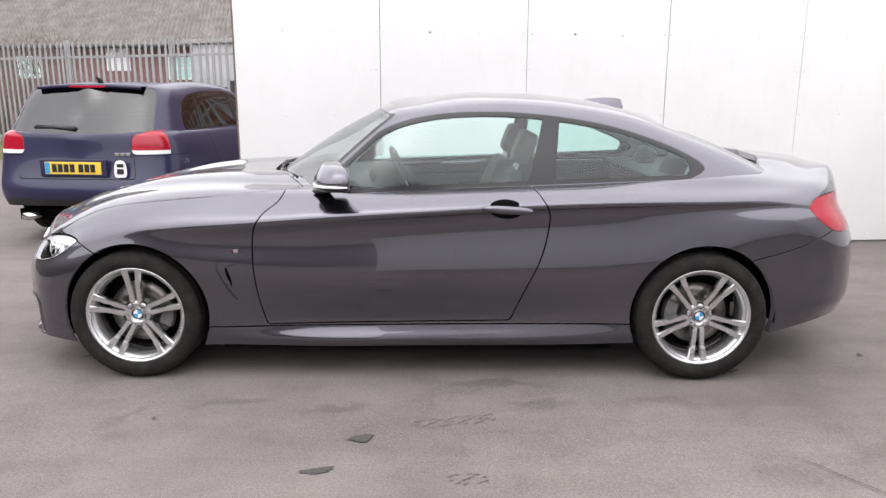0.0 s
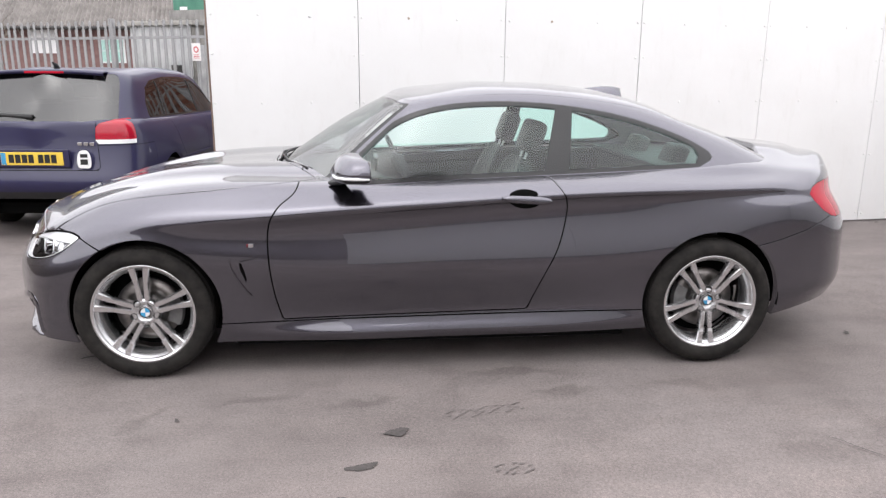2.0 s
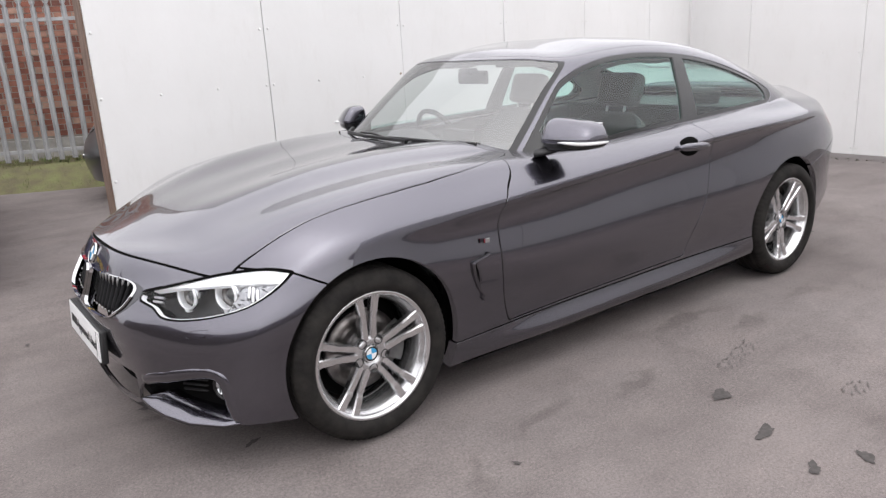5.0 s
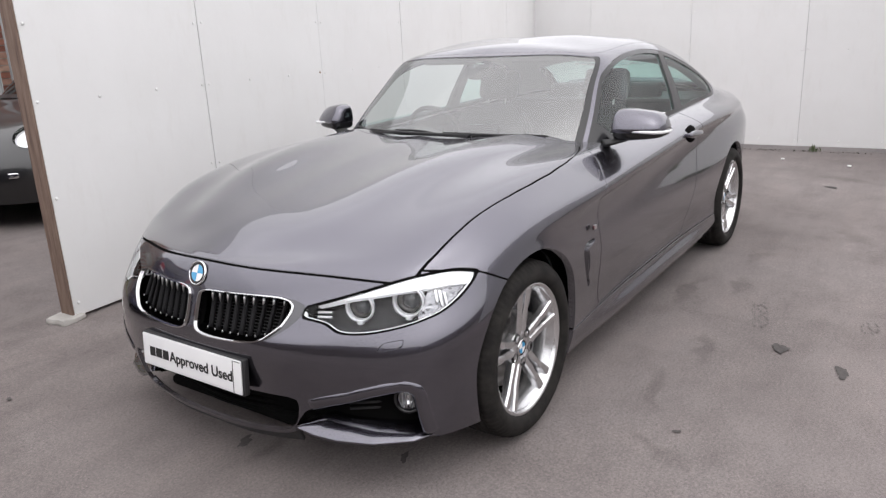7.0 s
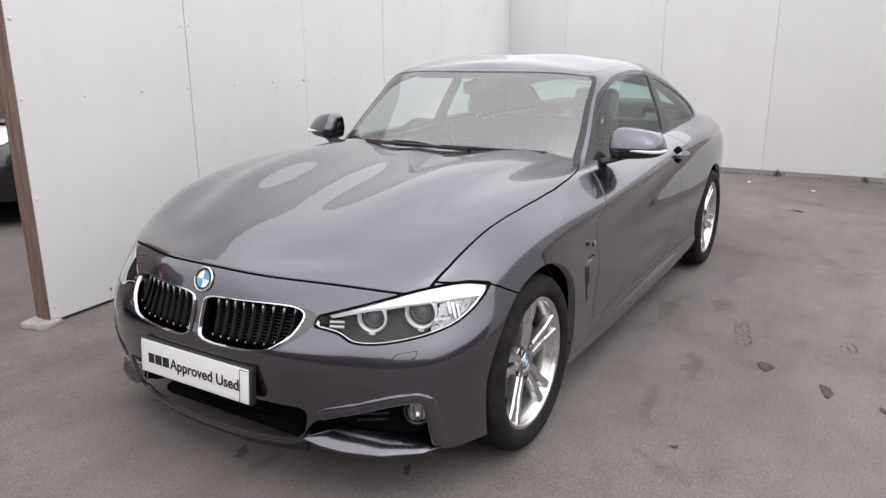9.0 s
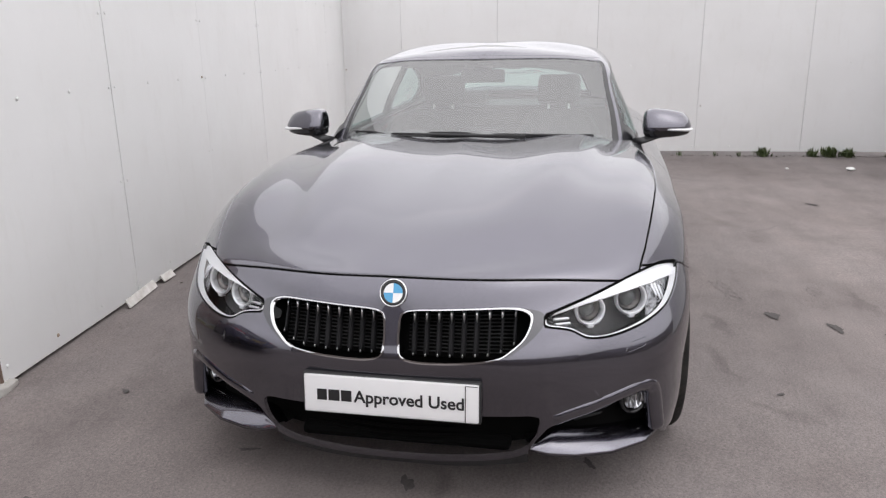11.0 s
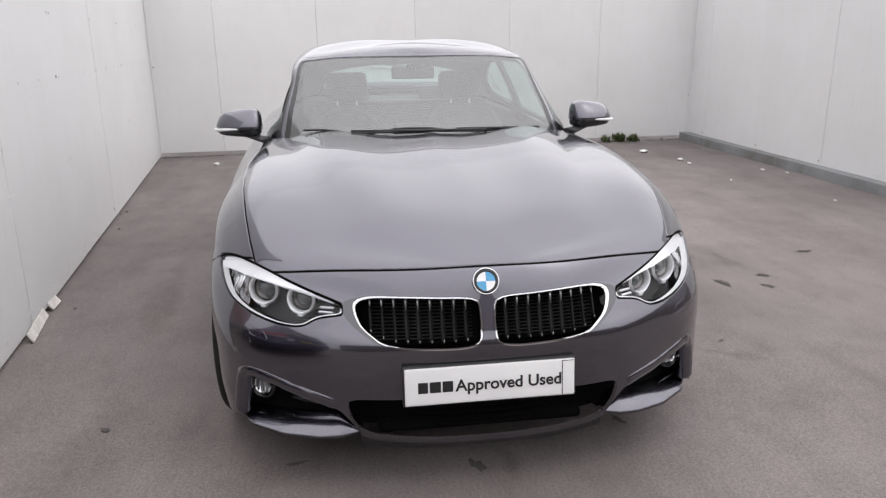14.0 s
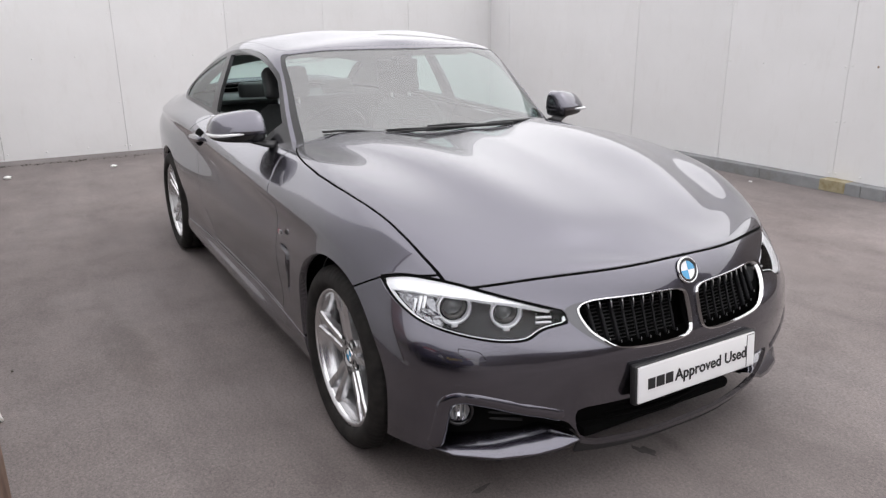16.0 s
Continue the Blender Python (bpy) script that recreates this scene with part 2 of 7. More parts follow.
def loft(rings, along, across, relax=None):
    """A smooth sheet through rings of (x, half width, z). along and across: pieces for each span; relax: weights by which small waves are ironed out."""
    P = np.array(rings, float)
    nr, ns = P.shape[:2]
    flip = np.array([1, -1, 1.0])
    ext = np.concatenate([P[:, 2:0:-1] * flip, P, P[:, -2:-4:-1] * flip], 1)
    step = np.linalg.norm(np.diff(ext, axis=1), axis=2).mean(0).clip(0.02)
    u = np.r_[0, np.cumsum(step)]
    q, su = [], []
    for i in range(ns - 1):
        for k in range(along[i]):
            q.append(u[i + 2] + (u[i + 3] - u[i + 2]) * k / along[i])
            su.append(i + k / along[i])
    q.append(u[ns + 1])
    su.append(ns - 1)
    q = np.array(q)
    curves = np.stack([natural(u, ext[j], q) for j in range(nr)])
    sv = [i + k / across[i] for i in range(nr - 1) for k in range(across[i])] + [nr - 1]
    grid = np.zeros((len(q), len(sv), 3))
    for c in range(len(q)):
        col = curves[:, c]
        w = np.r_[0, np.cumsum(np.linalg.norm(np.diff(col, axis=0), axis=1).clip(1e-3))]
        grid[c] = natural(w, col, np.interp(sv, range(nr), w))
    if relax:
        for _ in range(14):
            full = np.concatenate([grid, grid[:, -2:-3:-1] * flip], 1)
            avg = grid.copy()
            avg[1:-1, 1:] = (full[:-2, 1:-1] + full[2:, 1:-1] + full[1:-1, :-2] + full[1:-1, 2:]) / 4
            grid += .5 * relax(grid)[..., None] * (avg - grid)
            grid[:, -1, 1] = 0
    grid[0, :, 1] = grid[-1, :, 1] = 0
    a, b = grid.shape[:2]
    V = grid.reshape(-1, 3).copy()
    V[:, 1] = -np.maximum(V[:, 1], 0)
    F = [(i * b + j, (i + 1) * b + j, (i + 1) * b + j + 1, i * b + j + 1) for i in range(a - 1) for j in range(b - 1)]
    gu = np.gradient(grid, axis=0) * [1, -1, 1]
    gv = np.gradient(grid, axis=1) * [1, -1, 1]
    N = np.cross(gu, gv).reshape(-1, 3)
    ln = np.linalg.norm(N, axis=1, keepdims=True)
    N = np.where(ln > 1e-12, N / np.maximum(ln, 1e-12), [0, 0, 1.0])
    edge = np.abs(V[:, 1]) < 1e-6
    N[edge, 1] = 0
    N /= np.maximum(np.linalg.norm(N, axis=1, keepdims=True), 1e-9)
    uv = np.stack(np.meshgrid(su, sv, indexing="ij"), -1).reshape(-1, 2)
    return np.hstack([V, N, uv]), F


def split(sheet, f):
    """Cut a sheet along f = 0; gives the sides where f > 0 and where f < 0."""
    V, F = sheet
    f = np.where(np.abs(f) < 1e-7, 1e-7, f)
    extra, cut, pos, neg = [], {}, [], []

    def crossing(i, j):
        k = (i, j) if i < j else (j, i)
        if k not in cut:
            t = f[k[0]] / (f[k[0]] - f[k[1]])
            extra.append(V[k[0]] * (1 - t) + V[k[1]] * t)
            cut[k] = len(V) + len(extra) - 1
        return cut[k]
    up = f > 0
    for face in F:
        s = [up[i] for i in face]
        if all(s):
            pos.append(face)
        elif not any(s):
            neg.append(face)
        else:
            a, b = [], []
            for n, i in enumerate(face):
                j = face[(n + 1) % len(face)]
                (a if up[i] else b).append(i)
                if up[i] != up[j]:
                    c = crossing(i, j)
                    a.append(c)
                    b.append(c)
            if len(a) > 2:
                pos.append(tuple(a))
            if len(b) > 2:
                neg.append(tuple(b))
    W = np.vstack([V, extra]) if extra else V
    return tidy((W, pos)), tidy((W, neg))


def tidy(sheet):
    V, F = sheet
    used = np.zeros(len(V), bool)
    for f in F:
        used[list(f)] = True
    idx = np.cumsum(used) - 1
    return V[used], [tuple(int(idx[i]) for i in f) for f in F]


def inside(P, outline):
    """Signed distance to a closed outline, positive within."""
    A = np.asarray(outline, float)
    B = np.roll(A, -1, 0)
    best, odd = np.full(len(P), 1e9), np.zeros(len(P), bool)
    for a, b in zip(A, B):
        d = b - a
        t = np.clip(((P - a) @ d) / max(d @ d, 1e-12), 0, 1)
        best = np.minimum(best, ((P - a - t[:, None] * d) ** 2).sum(1))
        if a[1] != b[1]:
            hit = ((a[1] > P[:, 1]) != (b[1] > P[:, 1])) & (P[:, 0] < (b[0] - a[0]) * (P[:, 1] - a[1]) / (b[1] - a[1]) + a[0])
            odd ^= hit
    return np.sqrt(best) * np.where(odd, 1, -1)


def side_of(sheet):
    return sheet[0][:, [0, 2]]


def front_of(sheet):
    return np.c_[-sheet[0][:, 1], sheet[0][:, 2]]


def top_of(sheet):
    return np.c_[sheet[0][:, 0], -sheet[0][:, 1]]


def only(f, where):
    """f, but well outside wherever the test fails."""
    return np.where(where, f, np.minimum(f, -0.2))


def rim_edges(F):
    seen = {}
    for f in F:
        for i, j in zip(f, f[1:] + f[:1]):
            k = (min(i, j), max(i, j))
            seen[k] = None if k in seen else (i, j)
    return [e for e in seen.values() if e]


def panel(name, sheet, mat, parent, label="", both=False, sign=-1, lip=0.008, push=0.0, back=None):
    """An object from a half sheet: mirrored and joined (both), or on one side (sign -1 as drawn, 1 mirrored). lip: turned-in edge."""
    V, F = sheet
    X, N = V[:, :3] + V[:, 3:6] * push, V[:, 3:6]
    F = list(F)
    if lip:
        ids, X2, N2 = {}, [], []
        for i, j in rim_edges(F):
            if abs(X[i][1]) < 1e-5 and abs(X[j][1]) < 1e-5:
                continue
            for k in (i, j):
                if k not in ids:
                    ids[k] = len(X) + len(X2)
                    d = back if back is not None else -N[k]
                    X2.append(X[k] + np.asarray(d) * lip)
                    N2.append(N[k])
            F.append((j, i, ids[i], ids[j]))
        if X2:
            X, N = np.vstack([X, X2]), np.vstack([N, N2])
    if both:
        n = len(X)
        F = F + [tuple(i + n for i in f[::-1]) for f in F]
        X, N = np.vstack([X, X * [1, -1, 1]]), np.vstack([N, N * [1, -1, 1]])
    elif sign > 0:
        F = [f[::-1] for f in F]
        X, N = X * [1, -1, 1], N * [1, -1, 1]
    me = bpy.data.meshes.new(name)
    me.from_pydata(X.tolist(), [], F)
    me.validate()
    if both:
        bm = bmesh.new()
        bm.from_mesh(me)
        lay = bm.verts.layers.float_vector.new("n")
        for v, nn in zip(bm.verts, N):
            v[lay] = nn
        bmesh.ops.remove_doubles(bm, verts=[v for v in bm.verts if abs(v.co.y) < 1e-4], dist=1e-4)
        N = np.array([v[lay][:] for v in bm.verts])
        bm.to_mesh(me)
        bm.free()
        me.attributes.remove(me.attributes["n"])
    ob = finish(new(name, me), mat, parent, label)
    if len(me.vertices) == len(N):
        me.normals_split_custom_set_from_vertices([tuple(v) for v in N])
    return ob


def seam(sheet, f, gap=0.0038):
    """Cut a sheet along f(sheet) = 0 with a thin groove: inner side, outer side, groove strip."""
    a, rest = split(sheet, f(sheet) - gap)
    strip, out = split(rest, f(rest) + gap)
    return a, out, strip


def joined(*sheets):
    V, F, n = [], [], 0
    for v, f in sheets:
        V.append(v)
        F += [tuple(i + n for i in q) for q in f]
        n += len(v)
    return np.vstack(V), F

# ---- the yard ----
M_ASPHALT = material("worn_brown_grey_asphalt", (0.2, 0.19, 0.18), 0.86)
asph_big = noise_node(M_ASPHALT, 0.55, 5, 0.6)
asph_mid = noise_node(M_ASPHALT, 3.2, 6, 0.65)
asph_fine = noise_node(M_ASPHALT, 95.0, 3, 0.7)
asph_grit = noise_node(M_ASPHALT, 260.0, 2, 0.5)
c_a = ramp_node(M_ASPHALT, asph_big, ((0.30, (0.120, 0.102, 0.098)), (0.5, (0.160, 0.140, 0.135)), (0.72, (0.198, 0.177, 0.172))))
c_b = ramp_node(M_ASPHALT, asph_mid, ((0.30, (0.84, 0.83, 0.83)), (0.52, (1.0, 1.0, 1.0)), (0.75, (1.10, 1.09, 1.08))))
c_c = ramp_node(M_ASPHALT, asph_fine, ((0.3, (0.74, 0.73, 0.73)), (0.52, (1.0, 1.0, 1.0)), (0.74, (1.28, 1.26, 1.24))))
c_d = ramp_node(M_ASPHALT, asph_grit, ((0.28, (0.62, 0.61, 0.61)), (0.43, (1.0, 1.0, 1.0)), (0.58, (1.0, 1.0, 1.0)), (0.72, (1.42, 1.39, 1.36))))
asph = mix_node(M_ASPHALT, 1.0, mix_node(M_ASPHALT, 1.0, mix_node(M_ASPHALT, 1.0, c_a, c_b, "MULTIPLY"), c_c, "MULTIPLY"), c_d, "MULTIPLY")
# sparse pits and pale chips, and long faint sweeps
pit = ramp_node(M_ASPHALT, noise_node(M_ASPHALT, 34.0, 4, 0.75), ((0.26, (0.62, 0.60, 0.60)), (0.34, (1.0, 1.0, 1.0)), (0.68, (1.0, 1.0, 1.0)), (0.76, (1.2, 1.18, 1.16))))
sweep = ramp_node(M_ASPHALT, noise_node(M_ASPHALT, 1.6, 6, 0.62, stretch=(.5, 2.6, 1)), ((0.32, (0.88, 0.87, 0.87)), (0.5, (1.0, 1.0, 1.0)), (0.7, (1.08, 1.07, 1.06))))
asph = mix_node(M_ASPHALT, 1.0, mix_node(M_ASPHALT, 1.0, asph, pit, "MULTIPLY"), sweep, "MULTIPLY")
# soft old stains, the last two rows broad paler and darker patches, all with wandering edges: x, y, half length, half
# width, turn, strength
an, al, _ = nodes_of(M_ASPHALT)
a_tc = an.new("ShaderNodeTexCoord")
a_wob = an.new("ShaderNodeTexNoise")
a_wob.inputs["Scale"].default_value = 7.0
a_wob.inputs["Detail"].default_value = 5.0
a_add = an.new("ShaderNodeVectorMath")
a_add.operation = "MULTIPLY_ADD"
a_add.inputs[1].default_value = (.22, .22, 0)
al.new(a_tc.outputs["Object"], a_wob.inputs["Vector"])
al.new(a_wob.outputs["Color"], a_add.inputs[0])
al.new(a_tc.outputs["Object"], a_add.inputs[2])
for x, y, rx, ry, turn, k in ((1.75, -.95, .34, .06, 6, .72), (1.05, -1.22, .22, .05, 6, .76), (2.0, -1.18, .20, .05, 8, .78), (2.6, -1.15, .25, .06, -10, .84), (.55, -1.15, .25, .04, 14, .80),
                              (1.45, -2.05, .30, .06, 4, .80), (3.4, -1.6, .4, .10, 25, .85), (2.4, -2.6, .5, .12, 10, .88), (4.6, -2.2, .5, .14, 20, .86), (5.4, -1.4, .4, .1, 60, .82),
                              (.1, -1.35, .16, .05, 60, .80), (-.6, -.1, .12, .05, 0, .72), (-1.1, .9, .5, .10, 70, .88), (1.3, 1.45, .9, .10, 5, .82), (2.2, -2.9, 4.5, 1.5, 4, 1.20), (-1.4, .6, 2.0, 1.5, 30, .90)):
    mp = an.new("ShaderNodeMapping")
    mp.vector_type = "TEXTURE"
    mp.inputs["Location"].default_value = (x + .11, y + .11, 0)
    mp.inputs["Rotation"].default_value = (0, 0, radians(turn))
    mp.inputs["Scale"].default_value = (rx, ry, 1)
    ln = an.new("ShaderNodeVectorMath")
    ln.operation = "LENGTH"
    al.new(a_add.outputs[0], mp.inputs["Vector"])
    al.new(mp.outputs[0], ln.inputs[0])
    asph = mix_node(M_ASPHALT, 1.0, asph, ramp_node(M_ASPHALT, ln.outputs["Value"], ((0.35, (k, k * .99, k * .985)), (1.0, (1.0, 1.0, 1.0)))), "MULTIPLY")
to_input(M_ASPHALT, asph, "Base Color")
bump_node(M_ASPHALT, asph_fine, 0.18, 0.005)
M_STAIN = mottled("oil_darkened_asphalt", (0.048, 0.043, 0.041), (0.078, 0.070, 0.067), 60, 0.9)
M_SOOT = mottled("rubber_marked_asphalt", (0.098, 0.086, 0.083), (0.13, 0.116, 0.112), 40, 0.8, bump=0.3, fine=120)
M_PALE = mottled("pale_scuffed_asphalt", (0.25, 0.235, 0.225), (0.30, 0.285, 0.275), 30, 0.85, bump=0.3, fine=120)

xs = sorted(set(np.round(np.concatenate([np.linspace(-400, -20, 6), np.linspace(-20, -6, 8), np.linspace(-6, 9, 61), np.linspace(9, 20, 6), np.linspace(20, 400, 6)]), 3)))
ys = sorted(set(np.round(np.concatenate([np.linspace(-400, -20, 6), np.linspace(-20, -6, 8), np.linspace(-6, 7, 53), np.linspace(7, 20, 8), np.linspace(20, 400, 6)]), 3)))


def ground_z(x, y):
    if abs(x) > 15 or abs(y) > 15:
        return 0.0
    flat = min(1, max(0, (abs(y) - .2) / 2.0)) if -1.2 < x < 4.2 and abs(y) < 2.2 else 1
    return .006 * flat * noise.noise(Vector((x * .7, y * .7, 3.1))) - .003 * flat


gv = [(x, y, ground_z(x, y)) for x in xs for y in ys]
ny = len(ys)
gf = [(i * ny + j, (i + 1) * ny + j, (i + 1) * ny + j + 1, i * ny + j + 1) for i in range(len(xs) - 1) for j in range(ny - 1)]
me = bpy.data.meshes.new("ground")
me.from_pydata(gv, [], gf)
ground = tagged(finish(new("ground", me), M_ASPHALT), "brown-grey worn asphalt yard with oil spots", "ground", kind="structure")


def blot(name, x, y, rx, ry, mat, turn=0.0, rough=0.35, seed=0, z=.004):
    rnd = random.Random(seed)
    bm = bmesh.new()
    ph = [rnd.uniform(0, 6.28) for _ in range(4)]
    ring = []
    for k in range(28):
        a = 2 * math.pi * k / 28
        r = 1 + rough * (.5 * math.sin(2 * a + ph[0]) + .35 * math.sin(3 * a + ph[1]) + .3 * math.sin(5 * a + ph[2]) + .2 * math.sin(9 * a + ph[3]))
        px, py = rx * r * math.cos(a), ry * r * math.sin(a)
        c, s = math.cos(radians(turn)), math.sin(radians(turn))
        X, Y = x + px * c - py * s, y + px * s + py * c
        ring.append(bm.verts.new((X, Y, max(0, ground_z(X, Y)) + z)))
    cv = bm.verts.new((x, y, max(0, ground_z(x, y)) + z))
    for k in range(28):
        bm.faces.new((cv, ring[k], ring[(k + 1) % 28]))
    return part(name, bm, mat, ground)


spots = [(1.188, -1.528, .055, .028), (1.048, -1.793, .052, .026), (-.61, .005, .042, .020), (-.393, -.583, .030, .014), (.95, -2.02, .035, .02), (3.02, -.78, .06, .02),
         (1.14, -2.10, .045, .018), (4.10, -2.50, .05, .025), (5.01, -1.25, .05, .03), (3.83, -.54, .03, .015), (-.15, 1.35, .02, .012), (-.9, 1.2, .015, .01),
         (1.57, -2.66, .05, .018), (-.5, .62, .03, .012), (-1.3, -1.5, .018, .012), (-1.75, -.6, .02, .012), (.25, -1.35, .014, .01)]
for k, (x, y, a, b) in enumerate(spots):
    blot("oil_stain", x, y, a, b, M_STAIN, 8 * k, .45, k)
for k, (x, y, a, b, t) in enumerate([(-1.15, 1.45, .07, .015, 15), (-1.05, -1.25, .04, .014, 40)]):
    blot("pale_scuff", x, y, a, b, M_PALE, t, .5, 70 + k, .003)
# tread prints
for (x0, y0, turn, n, w) in ((1.42, -1.40, 12, 14, .04), (1.56, -1.86, 8, 6, .04)):
    bm = bmesh.new()
    for k in range(n):
        for r in range(3):
            if (k * 7 + r * 5) % 6 in (0, 3):
                continue
            m = pose(x0, y0, .0035, 0, 0, turn) @ pose(k * .026, (r - 1) * w * .75 + .01 * (k % 2), 0, 0, 0, 28 - 14 * r)
            box(bm, -.011, .011, -.0028, .0028, 0, .0006, m=m)
    part("tread_print", bm, M_SOOT, ground)
# cracks: thin wandering strips
for k, (x, y, ang, ln) in enumerate(((2.95, -1.7, -35, .5), (-1.6, 1.2, 10, .4))):
    rnd = random.Random(90 + k)
    bm = bmesh.new()
    p, a, rows = Vector((x, y, 0)), radians(ang), []
    for i in range(14):
        n = Vector((-math.sin(a), math.cos(a), 0)) * (.0022 if 0 < i < 13 else .0004)
        z = Vector((0, 0, .0045))
        rows.append((bm.verts.new(p + n + z), bm.verts.new(p - n + z)))
        p = p + Vector((math.cos(a), math.sin(a), 0)) * ln / 13
        a += rnd.uniform(-.35, .35)
    for q, r in zip(rows, rows[1:]):
        bm.faces.new((q[0], q[1], r[1], r[0]))
    part("hairline_crack", bm, M_STAIN, ground)

# ---- walls of white sheets screwed to a frame ----
M_SHEET = material("white_coated_sheet", (0.78, 0.78, 0.78), 0.42)
sheet_a = noise_node(M_SHEET, 1.3, 5, 0.6)
sheet_b = noise_node(M_SHEET, 9.0, 6, 0.7, stretch=(1, 1, .25))
n_, l_, b_ = nodes_of(M_SHEET)
info = n_.new("ShaderNodeObjectInfo")
sheet_r = ramp_node(M_SHEET, info.outputs["Random"], ((0.0, (0.955, 0.955, 0.955)), (1.0, (1.0, 1.0, 1.0))))
sheet_c = ramp_node(M_SHEET, sheet_a, ((0.3, (0.700, 0.698, 0.694)), (0.7, (0.745, 0.745, 0.745))))
sheet_d = ramp_node(M_SHEET, sheet_b, ((0.26, (0.955, 0.95, 0.94)), (0.46, (1.0, 1.0, 1.0))))
to_input(M_SHEET, mix_node(M_SHEET, 1.0, mix_node(M_SHEET, 1.0, sheet_c, sheet_d, "MULTIPLY"), sheet_r, "MULTIPLY"), "Base Color")
bump_node(M_SHEET, sheet_a, 0.12, 0.05)
M_SCREW = material("screw_head", (0.72, 0.72, 0.71), 0.4, 0.0)
M_SCREW_OLD = material("rusty_screw_head", (0.32, 0.25, 0.19), 0.6, 0.2)
M_FRAME = mottled("dark_wall_core", (0.05, 0.05, 0.05), (0.09, 0.085, 0.08), 8, 0.8)
M_TIMBER = material("weathered_timber", (0.16, 0.105, 0.08), 0.8)
grain = noise_node(M_TIMBER, 6.0, 6, 0.6, stretch=(9, 9, .7))
to_input(M_TIMBER, ramp_node(M_TIMBER, grain, ((0.3, (0.105, 0.068, 0.053)), (0.5, (0.17, 0.116, 0.09)), (0.72, (0.235, 0.17, 0.135)))), "Base Color")
bump_node(M_TIMBER, grain, 0.35, 0.006)
M_CONCRETE = mottled("rough_concrete", (0.26, 0.25, 0.235), (0.40, 0.385, 0.36), 7, 0.9, bump=0.6, fine=45)
M_KERB = material("grey_painted_plinth", (0.16, 0.165, 0.17), 0.7)
k_a = noise_node(M_KERB, 2.4, 6, 0.7)
to_input(M_KERB, ramp_node(M_KERB, k_a, ((0.34, (0.15, 0.145, 0.13)), (0.5, (0.20, 0.205, 0.21)), (0.75, (0.265, 0.27, 0.272)))), "Base Color")
bump_node(M_KERB, noise_node(M_KERB, 40), 0.3, 0.004)

screw_mesh = bpy.data.meshes.new("screw")
bm = bmesh.new()
lathe(bm, [(.0001, .0055), (.0045, .005), (.0072, .0035), (.0095, .0015), (.010, 0)], 12)
bm.to_mesh(screw_mesh)
bm.free()
screw_mesh.shade_smooth()
screw_mesh.materials.append(M_SCREW)
screw_old = screw_mesh.copy()
screw_old.materials[0] = M_SCREW_OLD


def sheet_wall(name, label, fr, length, height, first, base, rows, rnd_seed, gap=.0045):
    """A wall along local x whose white face looks to local -y; sheets 1.27 m wide from the given first joint."""
    rnd = random.Random(rnd_seed)
    bm = bmesh.new()
    box(bm, 0.004, length - .004, .012, .075, base + .01, height)
    wall = tagged(part(name, bm, M_FRAME), label, "wall", kind="structure")
    wall.matrix_world = fr
    joints = [0.0] + [x for x in np.arange(first, length - .2, 1.27)] + [length]
    for a, b in zip(joints, joints[1:]):
        bm = bmesh.new()
        box(bm, a + gap / 2, b - gap / 2, 0, .010, base, height, .0015, 1)
        p = part("wall_panel", bm, M_SHEET, wall)
        p.location = (0, -rnd.uniform(0, .003), 0)
        thirds = [a + (b - a) * t for t in (1 / 3, 2 / 3)]
        for z, full in rows:
            for x in [a + .032, b - .032] + (thirds if full else []):
                x += rnd.uniform(-.006, .006)
                zz = z + rnd.uniform(-.006, .006)
                s = new("screw", screw_old if rnd.random() < .03 else screw_mesh)
                s.parent = wall
                s.matrix_local = Matrix.Translation((x, -.0035, zz)) @ Matrix.Rotation(radians(90), 4, "X")
    return wall


WALL_TURN, BACK_TURN = 6.47, 1.5
WALL_H = 2.46
ROWS_Z = [(.085, True), (.69, False), (1.21, True), (1.60, False), (1.90, True), (2.2, False), (2.4, True)]
along = Vector((math.cos(radians(WALL_TURN)), math.sin(radians(WALL_TURN)), 0))
end_p = Vector((-.205, 1.895, 0))
side_len = 7.25
corner_p = end_p + along * side_len
sheet_wall("wall_side", "white sheet panel wall with screw heads, timber end post", pose(end_p.x, end_p.y, 0, 0, 0, WALL_TURN), side_len, WALL_H, 1.205, .015, ROWS_Z, 1)
back_len = 7.28
wall_back = sheet_wall("wall_back", "white sheet panel wall closing the bay", pose(corner_p.x, corner_p.y, 0, 0, 0, BACK_TURN - 90), back_len, WALL_H, .80, .05,
                       [(.12, True), (.62, False), (1.13, True), (1.60, False), (2.0, True), (2.4, False)], 2, .003)
back_dir = Vector((math.sin(radians(BACK_TURN)), -math.cos(radians(BACK_TURN)), 0))
far_p = corner_p + back_dir * back_len
RIGHT_Y = -4.565
sheet_wall("wall_plinth", "white sheet panel wall above a grey plinth", pose(far_p.x + .02, RIGHT_Y, 0, 0, 0, 180), far_p.x + .02 - .85, WALL_H, .50, .095,
                       [(.14, True), (.60, False), (1.08, True), (1.62, False), (2.0, True), (2.4, False)], 3, .003)
# corner trims
for q, a in ((corner_p, WALL_TURN), (far_p, BACK_TURN - 90)):
    bm = bmesh.new()
    box(bm, -.05, -.0035, -.0065, -.0035, .05, WALL_H)
    trim = tagged(part("trim", bm, M_SHEET), "thin white corner strip", "trim", kind="structure")
    trim.matrix_world = pose(q.x, q.y, 0, 0, 0, a)

